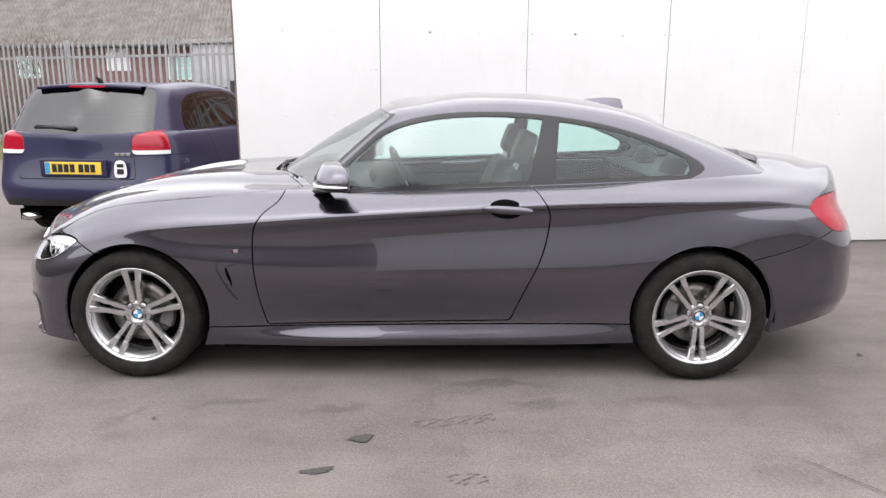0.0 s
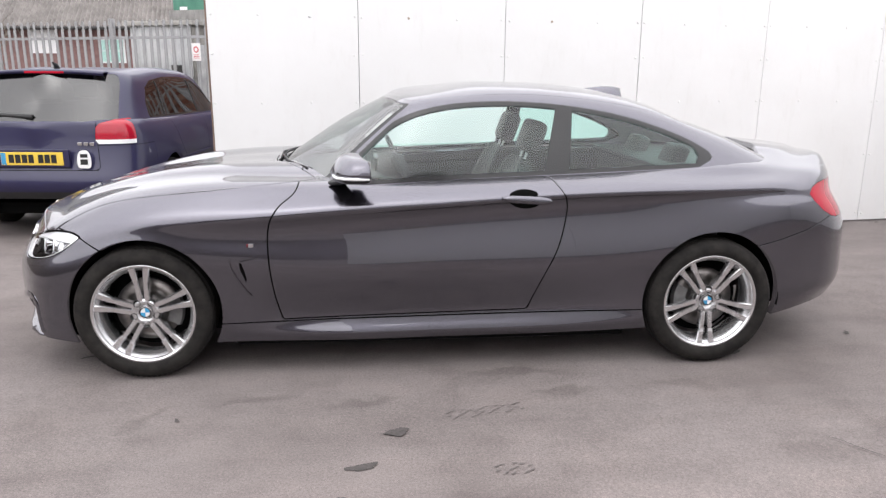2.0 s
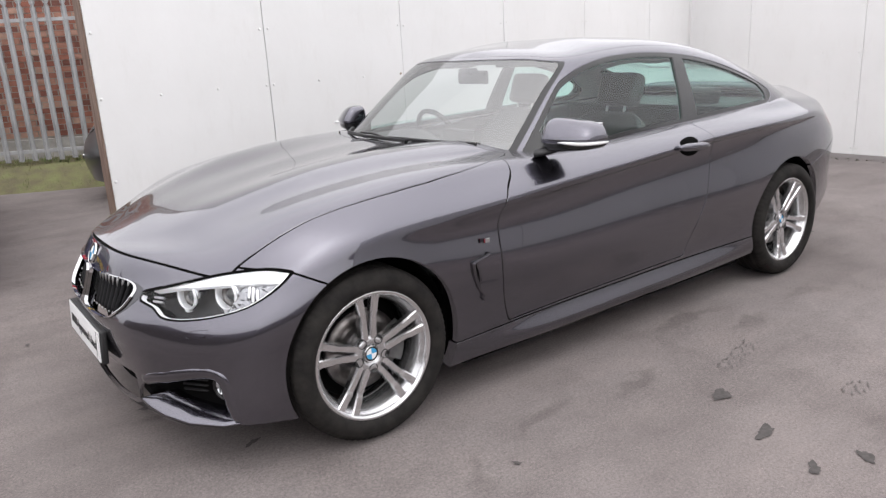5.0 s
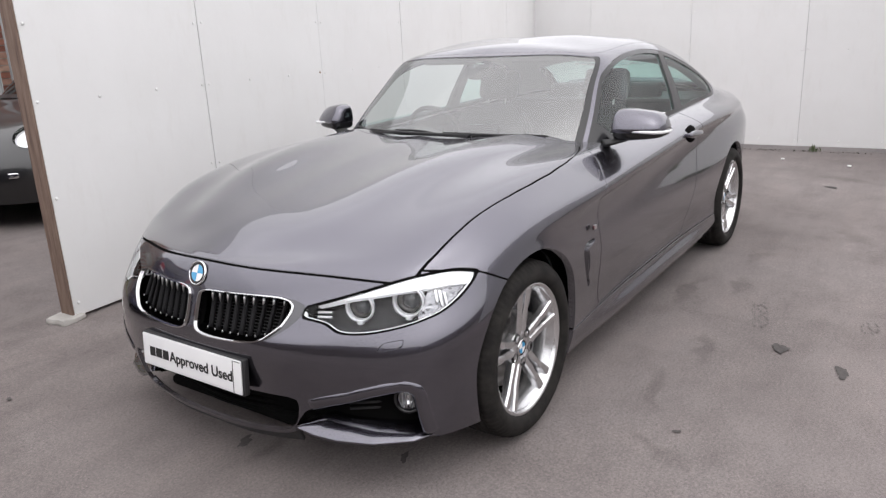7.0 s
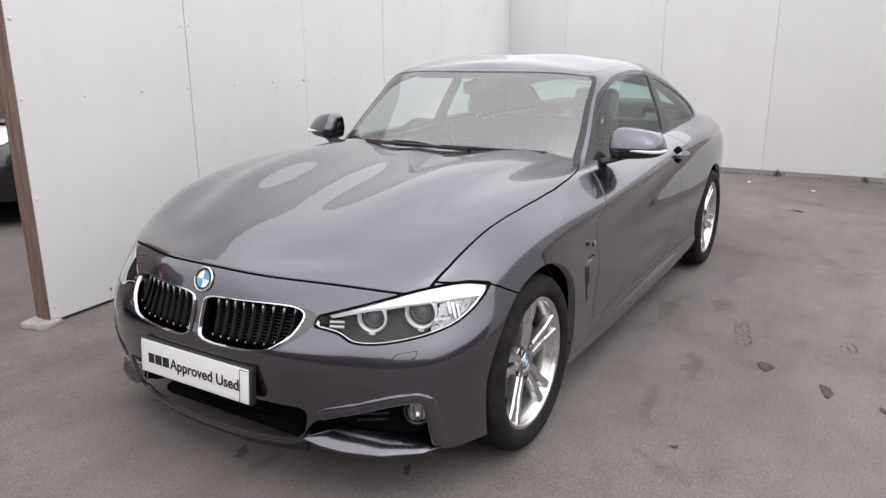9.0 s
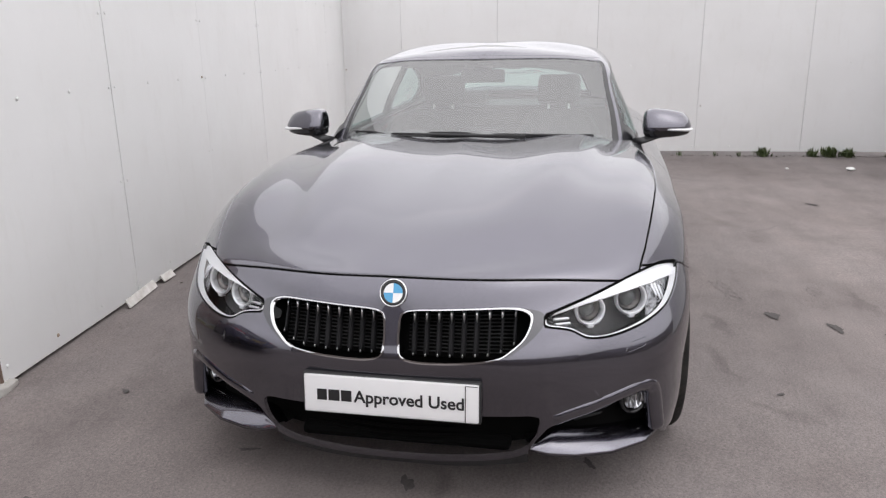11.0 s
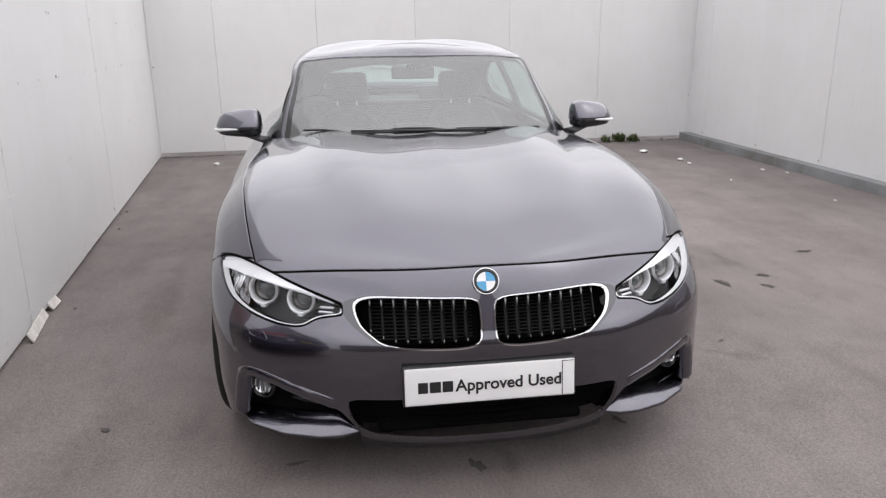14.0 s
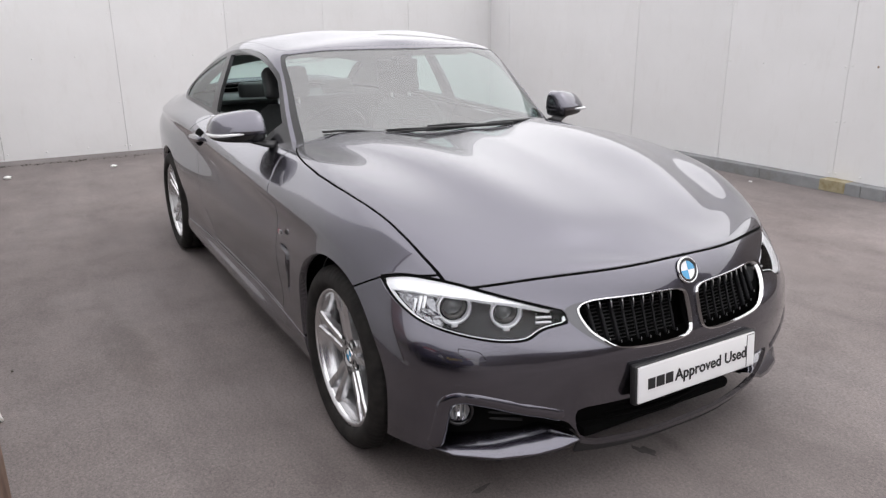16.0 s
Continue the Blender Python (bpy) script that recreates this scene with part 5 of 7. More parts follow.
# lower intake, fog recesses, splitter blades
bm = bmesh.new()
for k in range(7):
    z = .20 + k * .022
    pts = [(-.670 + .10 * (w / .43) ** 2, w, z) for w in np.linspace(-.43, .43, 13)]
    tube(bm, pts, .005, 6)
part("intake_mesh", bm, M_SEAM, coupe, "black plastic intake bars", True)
for sign in (-1, 1):
    low = [(-.713, .402, .226), (-.703, .455, .206), (-.678, .533, .194), (-.628, .645, .189), (-.545, .750, .191), (-.424, .815, .200)]
    top = [(-.706, .408, .234), (-.626, .480, .258), (-.602, .550, .246), (-.545, .640, .235), (-.480, .740, .222), (-.428, .806, .214)]
    A, B = [np.array([np.interp(np.linspace(0, 5, 31), range(6), [p[j] for p in row]) for j in range(3)]).T for row in (low, top)]
    bm = bmesh.new()
    rows = []
    for a, b in zip(A, B):
        mid = (a + b) / 2 + np.array((0, 0, .001))
        rows.append([bm.verts.new((q[0], q[1] * sign, q[2])) for q in (a + np.array((.03, -.01, -.004)), a, a * .8 + mid * .2 + np.array((-.002, 0, .004)), mid, b, b + np.array((.022, -.008, -.002)), b + np.array((.050, -.02, -.010)))])
    for r0, r1 in zip(rows, rows[1:]):
        for j in range(6):
            bm.faces.new((r0[j], r0[j + 1], r1[j + 1], r1[j]))
    # rounded painted edge over and beside the fog recess
    edge = []
    for w, z in spline([(.46, .325), (.52, .346), (.59, .363), (.65, .380), (.71, .392), (.748, .391), (.774, .368), (.786, .31), (.794, .26), (.802, .215)], 4):
        p, n = shell_at(float(w), float(z))
        edge.append(Vector((p.x, w * sign, z)) + Vector((n.x, n.y * -sign, n.z)) * -.024)
    bm_e = bmesh.new()
    tube(bm_e, edge, [.018] + [.030] * (len(edge) - 2) + [.022], 16)
    part("recess_edge", bm_e, M_PAINT, coupe, "painted rim round the fog recess", True)
    blade = part("splitter_blade", bm, M_PAINT, coupe, "painted splitter blade below the fog lamp", True)
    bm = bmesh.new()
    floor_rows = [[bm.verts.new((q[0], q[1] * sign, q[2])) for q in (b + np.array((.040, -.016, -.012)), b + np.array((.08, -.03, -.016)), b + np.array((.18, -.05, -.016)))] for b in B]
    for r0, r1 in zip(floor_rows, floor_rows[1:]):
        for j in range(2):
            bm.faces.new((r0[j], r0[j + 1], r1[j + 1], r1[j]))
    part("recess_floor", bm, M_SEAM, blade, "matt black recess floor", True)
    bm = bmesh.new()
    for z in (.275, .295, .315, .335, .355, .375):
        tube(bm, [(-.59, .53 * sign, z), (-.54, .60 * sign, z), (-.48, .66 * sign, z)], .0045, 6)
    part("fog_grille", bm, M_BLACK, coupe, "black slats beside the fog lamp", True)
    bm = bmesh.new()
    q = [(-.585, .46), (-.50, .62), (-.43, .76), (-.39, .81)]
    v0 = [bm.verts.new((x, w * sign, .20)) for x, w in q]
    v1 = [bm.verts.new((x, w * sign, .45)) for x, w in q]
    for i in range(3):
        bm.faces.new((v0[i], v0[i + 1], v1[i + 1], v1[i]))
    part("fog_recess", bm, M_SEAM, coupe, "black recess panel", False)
    fr = aligned((-.512, .711 * sign, .316), (-.88, .45 * sign, .05))
    bm = bmesh.new()
    lathe(bm, [(.032, -.05), (.035, -.008), (.040, .004), (.047, .0), (.050, -.05)], 32, fr)
    fog = part("fog_lamp", bm, M_BLACK_GLOSS, coupe, "round fog lamp in a black bezel", True)
    bm = bmesh.new()
    lathe(bm, [(.0001, -.022), (.013, -.020), (.024, -.012), (.033, -.003)], 28, fr)
    part("fog_reflector", bm, M_CHROME, fog, "chrome reflector", True)
    for k in range(4):
        bm = bmesh.new()
        box(bm, -.021 + k * .0125, -.017 + k * .0125, -.024, .024, -.012, -.002, .0015)
        part("fog_rib", bm, M_SATIN, fog, "", False, fr)
    bm = bmesh.new()
    lathe(bm, [(.0001, .006), (.018, .004), (.034, -.001)], 28, fr)
    part("fog_lens", bm, M_LENS, fog, "clear lens", True).visible_shadow = False

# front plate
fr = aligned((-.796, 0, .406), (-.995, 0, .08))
bm = bmesh.new()
box(bm, -.262, .262, -.058, .058, -.006, 0, .005, 3)
plate = part("front_plate", bm, M_WHITE, coupe, "white dealer plate with black lettering", True, fr)
bm = bmesh.new()
box(bm, -.268, .268, -.064, .062, -.030, -.005, .006)
part("plate_holder", bm, M_BLACK, plate, "black plate holder", True, fr)
M_INK = material("black_print", (0.012, 0.012, 0.013), 0.5)


def lettering(name, words, size, fr, parent, mat, align="LEFT", depth=.0004):
    c = bpy.data.curves.new(name, "FONT")
    c.body, c.size, c.align_x, c.align_y, c.extrude = words, size, align, "CENTER", depth
    c.offset = size * .020
    tmp = new(name + "_curve", c)
    me = bpy.data.meshes.new_from_object(tmp.evaluated_get(bpy.context.evaluated_depsgraph_get()))
    bpy.data.objects.remove(tmp)
    me.transform(fr)
    return finish(new(name, me), mat, parent, "", False)


lettering("plate_lettering", "Approved Used", .0515, fr @ pose(-.108, -.004, .0012), plate, M_INK)
for k, (x0, x1) in enumerate(((-.222, -.192), (-.187, -.153), (-.148, -.116))):
    bm = bmesh.new()
    box(bm, x0, x1, -.020, .014, 0, .001)
    part("plate_bar", bm, M_INK, plate, "", False, fr)
bm = bmesh.new()
for x0, x1, y0, y1 in ((.222, .2245, -.056, .054), (.222, .258, .052, .054)):
    box(bm, x0, x1, y0, y1, 0, .0008)
part("plate_line", bm, M_INK, plate, "", False, fr)

# wing vents and badges
for sign in (-1, 1):
    v_ob = panel("wing_vent", vent, M_PAINT, coupe, "recessed painted vent behind the front wheel", sign=sign, push=-.017, lip=.015)
    panel("vent_slot", slot, M_SEAM, v_ob, "black slot", sign=sign, push=-.012, lip=0)
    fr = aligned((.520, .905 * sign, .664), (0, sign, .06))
    for x, w, mt in ((-.014, .0025, M_INK), (-.0105, .0025, M_RED), (.006, .022, M_SATIN)):
        bm = bmesh.new()
        box(bm, x - w / 2, x + w / 2, -.008, .008, -.004, .003, .001)
        part("wing_badge", bm, mt, v_ob, "small coloured wing badge", False, fr)

# roof fin
bm = bmesh.new()
prof = [(2.32, .0, .004), (2.385, .020, .022), (2.455, .040, .028), (2.52, .052, .026), (2.56, .053, .018), (2.575, .002, .022)]
ring = []
for x, h, w in prof:
    z0 = float(np.interp(x, [1.75, 2.05, 2.35, 2.5, 2.6], [1.411, 1.404, 1.371, 1.342, 1.316])) - .006
    ring.append([bm.verts.new(q) for q in ((x, -w, z0), (x + .004, -w * .35, z0 + h + .003), (x + .004, w * .35, z0 + h + .003), (x, w, z0))])
for a, b in zip(ring, ring[1:]):
    for j in range(3):
        bm.faces.new((a[j], a[j + 1], b[j + 1], b[j]))
bm.faces.new(ring[0][::-1])
bm.faces.new(ring[-1])
part("roof_fin", bm, M_PAINT, coupe, "small roof aerial fin", True)

# underside and wheel wells
bm = bmesh.new()
box(bm, -.36, 3.1, -.70, .70, .18, .24, .02)
box(bm, -.66, -.36, -.34, .34, .18, .22, .02)
box(bm, .42, 2.38, -.845, .845, .150, .20, .01)
part("underbody", bm, M_SEAM, coupe, "black undertray")
for cx in (0.0, 2.81):
    for sign in (-1, 1):
        bm = bmesh.new()
        rows = [[bm.verts.new((cx + .374 * math.cos(a), w * sign, .333 + .374 * math.sin(a))) for w in ((.50, .66, .76, .815) if cx < 1 else (.50, .66, .80, .872))] for a in np.linspace(-.1, math.pi + .1, 30)]
        for a, b in zip(rows, rows[1:]):
            for j in range(3):
                bm.faces.new((a[j], a[j + 1], b[j + 1], b[j]))
        bm.faces.new([r[0] for r in rows])
        part("wheel_arch_liner", bm, M_SEAM, coupe, "black wheel arch liner")


# ---- wheels: five paired spokes ----
def tyre_rows(i, profile):
    """Notches across the tread shoulders."""
    cut = 1 if i % 3 == 0 else 0
    return [(r - (.003 if cut and abs(h) > .062 and r > .300 else 0), h) for r, h in profile]


def wheel(x, sign, turn, centre, r_tyre=.328):
    """The local z axis points out of the car."""
    fr = Matrix.Translation((x, centre * sign, r_tyre)) @ Matrix.Rotation(radians(90 if sign < 0 else -90), 4, "X") @ Matrix.Rotation(radians(turn), 4, "Z")
    k = r_tyre / .325
    bm = bmesh.new()
    prof = [(.240, -.098), (.234, -.06), (.209, -.03), (.204, .0), (.207, .05), (.218, .075), (.230, .086), (.236, .094), (.243, .0985), (.2465, .097), (.2465, .088)]
    lathe(bm, prof, 96, fr)
    rim = part("wheel", bm, M_ALLOY, coupe, "silver five-twin-spoke alloy wheel", True)
    bm = bmesh.new()
    lathe(bm, [(.226, .082), (.230, .0935), (.236, .0985), (.2475, .1000), (.2490, .090)], 96, fr)
    part("rim_lip", bm, M_ALLOY_CUT, rim, "bright turned rim edge", True)
    bm = bmesh.new()
    tp = [(.236, -.098), (.242, -.108), (.262, -.116), (.285, -.115), (.306, -.106), (.3195, -.090), (.3235, -.068), (.3180, -.064), (.3180, -.056), (.3245, -.052), (.325, -.025),
          (.3185, -.022), (.3185, -.012), (.325, -.008), (.325, .008), (.3185, .012), (.3185, .022), (.325, .025), (.3245, .052), (.3180, .056), (.3180, .064), (.3235, .068),
          (.3195, .090), (.306, .106), (.296, .1125), (.285, .1145), (.283, .1155), (.264, .1155), (.250, .107), (.2465, .101), (.246, .092)]
    lathe(bm, [(r * (k if r > .25 else 1), h) for r, h in tp], 240, fr, wobble=tyre_rows)
    part("tyre", bm, M_RUBBER, rim, "black road tyre with worn tread", True)
    for s in range(5):
        for side in (-1, 1):
            a0 = 2 * math.pi * s / 5 + math.pi / 2
            bm = bmesh.new()
            rows = []
            for t, off, wid, h, dep in ((.050, .0165, .0150, .066, .034), (.080, .0180, .0145, .070, .034), (.120, .0200, .0140, .074, .032), (.150, .0225, .0125, .077, .030), (.165, .0250, .0150, .081, .028), (.204, .0305, .0160, .085, .026), (.222, .0340, .0175, .088, .022), (.234, .036, .020, .0905, .02)):
                c = Vector((t * math.cos(a0), t * math.sin(a0), 0))
                n = Vector((-math.sin(a0), math.cos(a0), 0))
                o = c + n * off * side
                rows.append([bm.verts.new(o + n * u * wid + Vector((0, 0, h + v * dep))) for u, v in ((-1.15, -1), (-1.0, -.25), (-.72, 0), (.72, 0), (1.0, -.25), (1.15, -1))])
            for p, q in zip(rows, rows[1:]):
                for j in range(5):
                    bm.faces.new((p[j], p[j + 1], q[j + 1], q[j]))
            bm.faces.new(rows[0])
            part("spoke", bm, M_ALLOY_CUT, rim, "", False, fr)
    bm = bmesh.new()
    lathe(bm, [(.0001, .060), (.036, .060), (.040, .066), (.056, .068), (.066, .063), (.072, .052), (.075, .02), (.075, -.02)], 40, fr)
    part("hub", bm, M_ALLOY, rim, "", True)
    for s in range(5):
        a = 2 * math.pi * s / 5 + math.pi / 2 + math.pi / 5
        bm = bmesh.new()
        m = fr @ Matrix.Translation((.0575 * math.cos(a), .0575 * math.sin(a), 0))
        lathe(bm, [(.0185, .060), (.0180, .0685), (.0155, .069), (.0135, .058), (.0090, .058), (.0085, .064), (.0001, .064)], 14, m)
        part("wheel_bolt", bm, M_BLACK_GLOSS, rim, "recessed dark wheel bolt", True)
    roundel("hub_cap", fr @ Matrix.Rotation(radians(-turn), 4, "Z") @ Matrix.Translation((0, 0, .062)), .031, rim)
    bm = bmesh.new()
    lathe(bm, [(.075, .002), (.155, .002), (.155, -.02), (.075, -.02)], 64, fr, True)
    part("brake_disc", bm, M_DISC, rim, "worn steel brake disc", True)
    bm = bmesh.new()
    side_a = radians(0 if x < 1 else 180)
    g0 = [bm.verts.new((r * math.cos(a), r * math.sin(a), h)) for a in np.linspace(side_a - .5, side_a + .5, 7) for r, h in ((.105, .03), (.166, .03), (.172, .0), (.105, -.0))]
    for i in range(6):
        for j in range(4):
            bm.faces.new((g0[i * 4 + j], g0[i * 4 + (j + 1) % 4], g0[i * 4 + 4 + (j + 1) % 4], g0[i * 4 + 4 + j]))
    bm.faces.new(g0[:4])
    bm.faces.new(g0[-4:][::-1])
    part("brake_caliper", bm, M_CALIPER, rim, "grey brake caliper", False, Matrix.Translation((x, centre * sign, r_tyre)) @ Matrix.Rotation(radians(90 if sign < 0 else -90), 4, "X"))
    bm = bmesh.new()
    lathe(bm, [(.0001, -.05), (.198, -.05)], 32, fr)
    part("brake_shield", bm, M_SEAM, rim, "dark backing plate", False)
    return rim


wheel(0.0, -1, 2, .784)
wheel(2.81, -1, 180, .796)
wheel(0.0, 1, 40, .784)
wheel(2.81, 1, 20, .796)

# ---- cabin fittings ----
def seat(x, y, recline=20, scale=1.0, rear=False):
    fr = Matrix.Translation((x, y, .36)) @ Matrix.Scale(scale, 4)
    bm = bmesh.new()
    box(bm, -.25, .26, -.25, .25, 0, .15, .05, 3)
    cushion = part("seat", bm, M_SEAT, coupe, "dark leather seat", True, fr)
    bm = bmesh.new()
    back_m = fr @ pose(.22, 0, .10, 0, recline, 0)
    rows = []
    for z, w, d in ((0, .22, .06), (.12, .245, .075), (.30, .255, .07), (.44, .25, .06), (.54, .20, .05), (.585, .13, .035)):
        rows.append([bm.verts.new(q) for q in ((-d, -w, z), (-d * .6, -w * .75, z), (-d * .6, w * .75, z), (-d, w, z), (d * .7, w * .95, z), (d, 0, z), (d * .7, -w * .95, z))])
    for a, b in zip(rows, rows[1:]):
        for j in range(7):
            bm.faces.new((a[j], a[(j + 1) % 7], b[(j + 1) % 7], b[j]))
    bm.faces.new(rows[0][::-1])
    bm.faces.new(rows[-1])
    bmesh.ops.subdivide_edges(bm, edges=list(bm.edges), cuts=1, use_grid_fill=True, smooth=.6)
    part("seat_back", bm, M_SEAT, cushion, "", True, back_m)
    bm = bmesh.new()
    box(bm, -.045, .05, -.13, .13, .62, .80, .04, 3)
    part("headrest", bm, M_SEAT, cushion, "", True, back_m)
    if not rear:
        for s in (-1, 1):
            bm = bmesh.new()
            cyl(bm, .007, .007, .55, .65, 8, Matrix.Translation((0, s * .06, 0)))
            part("headrest_post", bm, M_SATIN, cushion, "", False, back_m)
    return cushion


seat(1.50, -.36)
seat(1.50, .36)
for y in (-.30, .30):
    seat(2.36, y, 24, .86, True)

bm = bmesh.new()
rows = []
for w in np.linspace(-.62, .62, 15):
    hump = .035 * math.exp(-((w - .36) / .17) ** 2)
    x0 = .66 + .20 * (w / .62) ** 2
    rows.append([bm.verts.new(q) for q in ((x0, w, .940), (x0 + .20, w, .945 + hump * .6), (x0 + .36, w, .940 + hump), (x0 + .44, w, .915 + hump), (x0 + .50, w, .80), (x0 + .40, w, .62))])
for a, b in zip(rows, rows[1:]):
    for j in range(5):
        bm.faces.new((a[j], a[j + 1], b[j + 1], b[j]))
dash = part("dashboard", bm, M_TRIM, coupe, "dark moulded dashboard", True)
bm = bmesh.new()
box(bm, 1.10, 1.13, -.12, .12, .90, .985, .008)
part("dash_screen", bm, M_BLACK_GLOSS, dash, "black display")
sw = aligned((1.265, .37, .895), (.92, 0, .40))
bm = bmesh.new()
lathe(bm, [(.178 + .014 * math.cos(a), .014 * math.sin(a)) for a in np.linspace(0, 2 * math.pi, 9)[:-1]], 40, sw, True)
wheel_ob = part("steering_wheel", bm, M_SEAT, coupe, "black leather steering wheel", True)
bm = bmesh.new()
box(bm, -.065, .065, -.055, .055, -.035, .01, .02, 3)
part("wheel_boss", bm, M_TRIM, wheel_ob, "", True, sw)
for a in (0, 180, 270):
    bm = bmesh.new()
    box(bm, .05, .172, -.016, .016, -.012, .004, .004)
    part("wheel_spoke", bm, M_SATIN if a == 270 else M_TRIM, wheel_ob, "", True, sw @ pose(0, 0, 0, 0, 0, a))
bm = bmesh.new()
box(bm, -.014, .014, -.115, .115, -.032, .036, .014, 3)
mir_ob = part("interior_mirror", bm, M_BLACK, coupe, "black interior mirror", True, Matrix.Translation((1.235, .01, 1.238)))
bm = bmesh.new()
tube(bm, [(1.225, .01, 1.262), (1.212, .005, 1.272), (1.20, 0, 1.280)], .012, 8)
part("mirror_stalk", bm, M_BLACK, mir_ob, "", True)
bm = bmesh.new()
box(bm, 1.165, 1.225, -.045, .045, 1.262, 1.288, .008)
part("mirror_housing", bm, M_BLACK, mir_ob, "", True)
bm = bmesh.new()
box(bm, 2.62, 3.28, -.66, .66, .955, .985, .01)
part("parcel_shelf", bm, M_TRIM, coupe, "dark rear shelf")
bm = bmesh.new()
box(bm, 2.66, 2.70, -.70, .70, .30, .96, .01)
part("rear_bulkhead", bm, M_TRIM, coupe, "dark panel behind the rear seats")
bm = bmesh.new()
box(bm, .7, 3.0, -.72, .72, .26, .34, .01)
part("cabin_floor", bm, M_TRIM, coupe, "dark carpet floor")
bm = bmesh.new()
box(bm, .9, 2.1, -.11, .11, .34, .62, .04, 3)
part("centre_console", bm, M_TRIM, coupe, "dark centre console", True)
for sign in (-1, 1):
    bm = bmesh.new()
    box(bm, 1.98, 2.9, .70 * sign - .03, .70 * sign + .03, .34, .96, .02)
    part("rear_side_trim", bm, M_TRIM, coupe, "dark rear side trim", True)
    # sun visors
    bm = bmesh.new()
    box(bm, -.075, .075, -.17, .17, -.008, .008, .007)
    part("sun_visor", bm, M_LINER, coupe, "folded sun visor", True, Matrix.Translation((1.36, .28 * sign, 1.302)) @ Matrix.Rotation(radians(-8), 4, "Y"))

# ---- behind the yard: grass bank, palisade fence, brick wall, sheds, house ----
FENCE_A, FENCE_B = Vector((3.2, 6.03, 0)), Vector((-11.0, 12.7, 0))
f_dir = (FENCE_B - FENCE_A).normalized()
f_out = Vector((f_dir.y, -f_dir.x, 0))
if f_out.y > 0:
    f_out = -f_out
f_turn = math.degrees(math.atan2(f_dir.y, f_dir.x))
f_len = (FENCE_B - FENCE_A).length
M_EARTH = material("grassy_earth", (0.12, 0.11, 0.06), 0.95)
e_n = noise_node(M_EARTH, 5, 6)
to_input(M_EARTH, ramp_node(M_EARTH, e_n, ((0.3, (0.10, 0.085, 0.055)), (0.5, (0.13, 0.125, 0.06)), (0.7, (0.15, 0.16, 0.065)))), "Base Color")
bump_node(M_EARTH, noise_node(M_EARTH, 50), 0.6, 0.02)
bm = bmesh.new()
rows = []
for i in range(61):
    c = FENCE_A + f_dir * (f_len * i / 60)
    rows.append([bm.verts.new(c + f_out * (o + .06 * noise.noise(Vector((i * .5, o, 0)))) + Vector((0, 0, z + (.02 * noise.noise(Vector((i * .7, o * 5, 1))) if z > 0 else 0)))) for o, z in ((.62, -.01), (.50, .06), (.30, .16), (.10, .24), (-.15, .27), (-.6, .27), (-1.2, .25))])
for a, b in zip(rows, rows[1:]):
    for j in range(6):
        bm.faces.new((a[j], a[j + 1], b[j + 1], b[j]))
tagged(part("grass_bank", bm, M_EARTH, None, "", True), "low earth bank with patchy grass under the fence", "bank", kind="structure")
M_GRASS = material("grass_blades", (0.1, 0.13, 0.04), 0.7)
g_n = noise_node(M_GRASS, 3, 3)
to_input(M_GRASS, ramp_node(M_GRASS, g_n, ((0.3, (0.19, 0.17, 0.08)), (0.5, (0.12, 0.15, 0.045)), (0.7, (0.10, 0.16, 0.04)))), "Base Color")
rnd = random.Random(11)
gvx, gfx = [], []
for k in range(5200):
    s = rnd.uniform(1.0, 7.5) if k < 3800 else rnd.uniform(7.5, f_len)
    o = rnd.uniform(-.35, .60)
    base = FENCE_A + f_dir * s + f_out * o + Vector((0, 0, max(0, .27 - max(0, o + .05) * .42) - .01))
    h, a = rnd.uniform(.03, .10), rnd.uniform(0, 6.28)
    d = Vector((math.cos(a), math.sin(a), 0))
    n = Vector((-d.y, d.x, 0)) * .006
    i = len(gvx)
    gvx += [base - n, base + n, base + d * h * .5 + Vector((0, 0, h))]
    gfx.append((i, i + 1, i + 2))
me = bpy.data.meshes.new("grass")
me.from_pydata([tuple(v) for v in gvx], [], gfx)
tagged(finish(new("grass", me), M_GRASS, smooth=False), "short green and straw-coloured grass on the bank", "grass", kind="stuff")

M_GALV = material("weathered_galvanised_steel", (0.30, 0.31, 0.32), 0.6, 0.25)
z_n = noise_node(M_GALV, 7, 5, stretch=(1, 1, .3))
to_input(M_GALV, ramp_node(M_GALV, z_n, ((0.3, (0.26, 0.26, 0.265)), (0.7, (0.42, 0.42, 0.425)))), "Base Color")
fence = thing("palisade_fence", "weathered galvanised steel palisade fence with rounded pale tops", "fence")
pale_me = bpy.data.meshes.new("pale")
bm = bmesh.new()
prof = [(-.034, .012), (-.022, .0), (-.012, .012), (.0, .016), (.012, .012), (.022, .0), (.034, .012)]
levels = [(.30, 1), (1.9, 1), (2.14, 1), (2.17, .55), (2.20, 1.0), (2.235, 1.02), (2.265, .75), (2.285, .15)]
rows = [[bm.verts.new((x * k, -y - .012, z)) for x, y in prof] for z, k in levels]
back_r = [[bm.verts.new((x * k, -y - .009, z)) for x, y in prof] for z, k in levels]
for g in (rows, back_r):
    for a, b in zip(g, g[1:]):
        for j in range(6):
            bm.faces.new((a[j], a[j + 1], b[j + 1], b[j]))
bmesh.ops.recalc_face_normals(bm, faces=bm.faces)
bm.to_mesh(pale_me)
bm.free()
pale_me.materials.append(M_GALV)
rnd = random.Random(3)
count = int(f_len / .158)
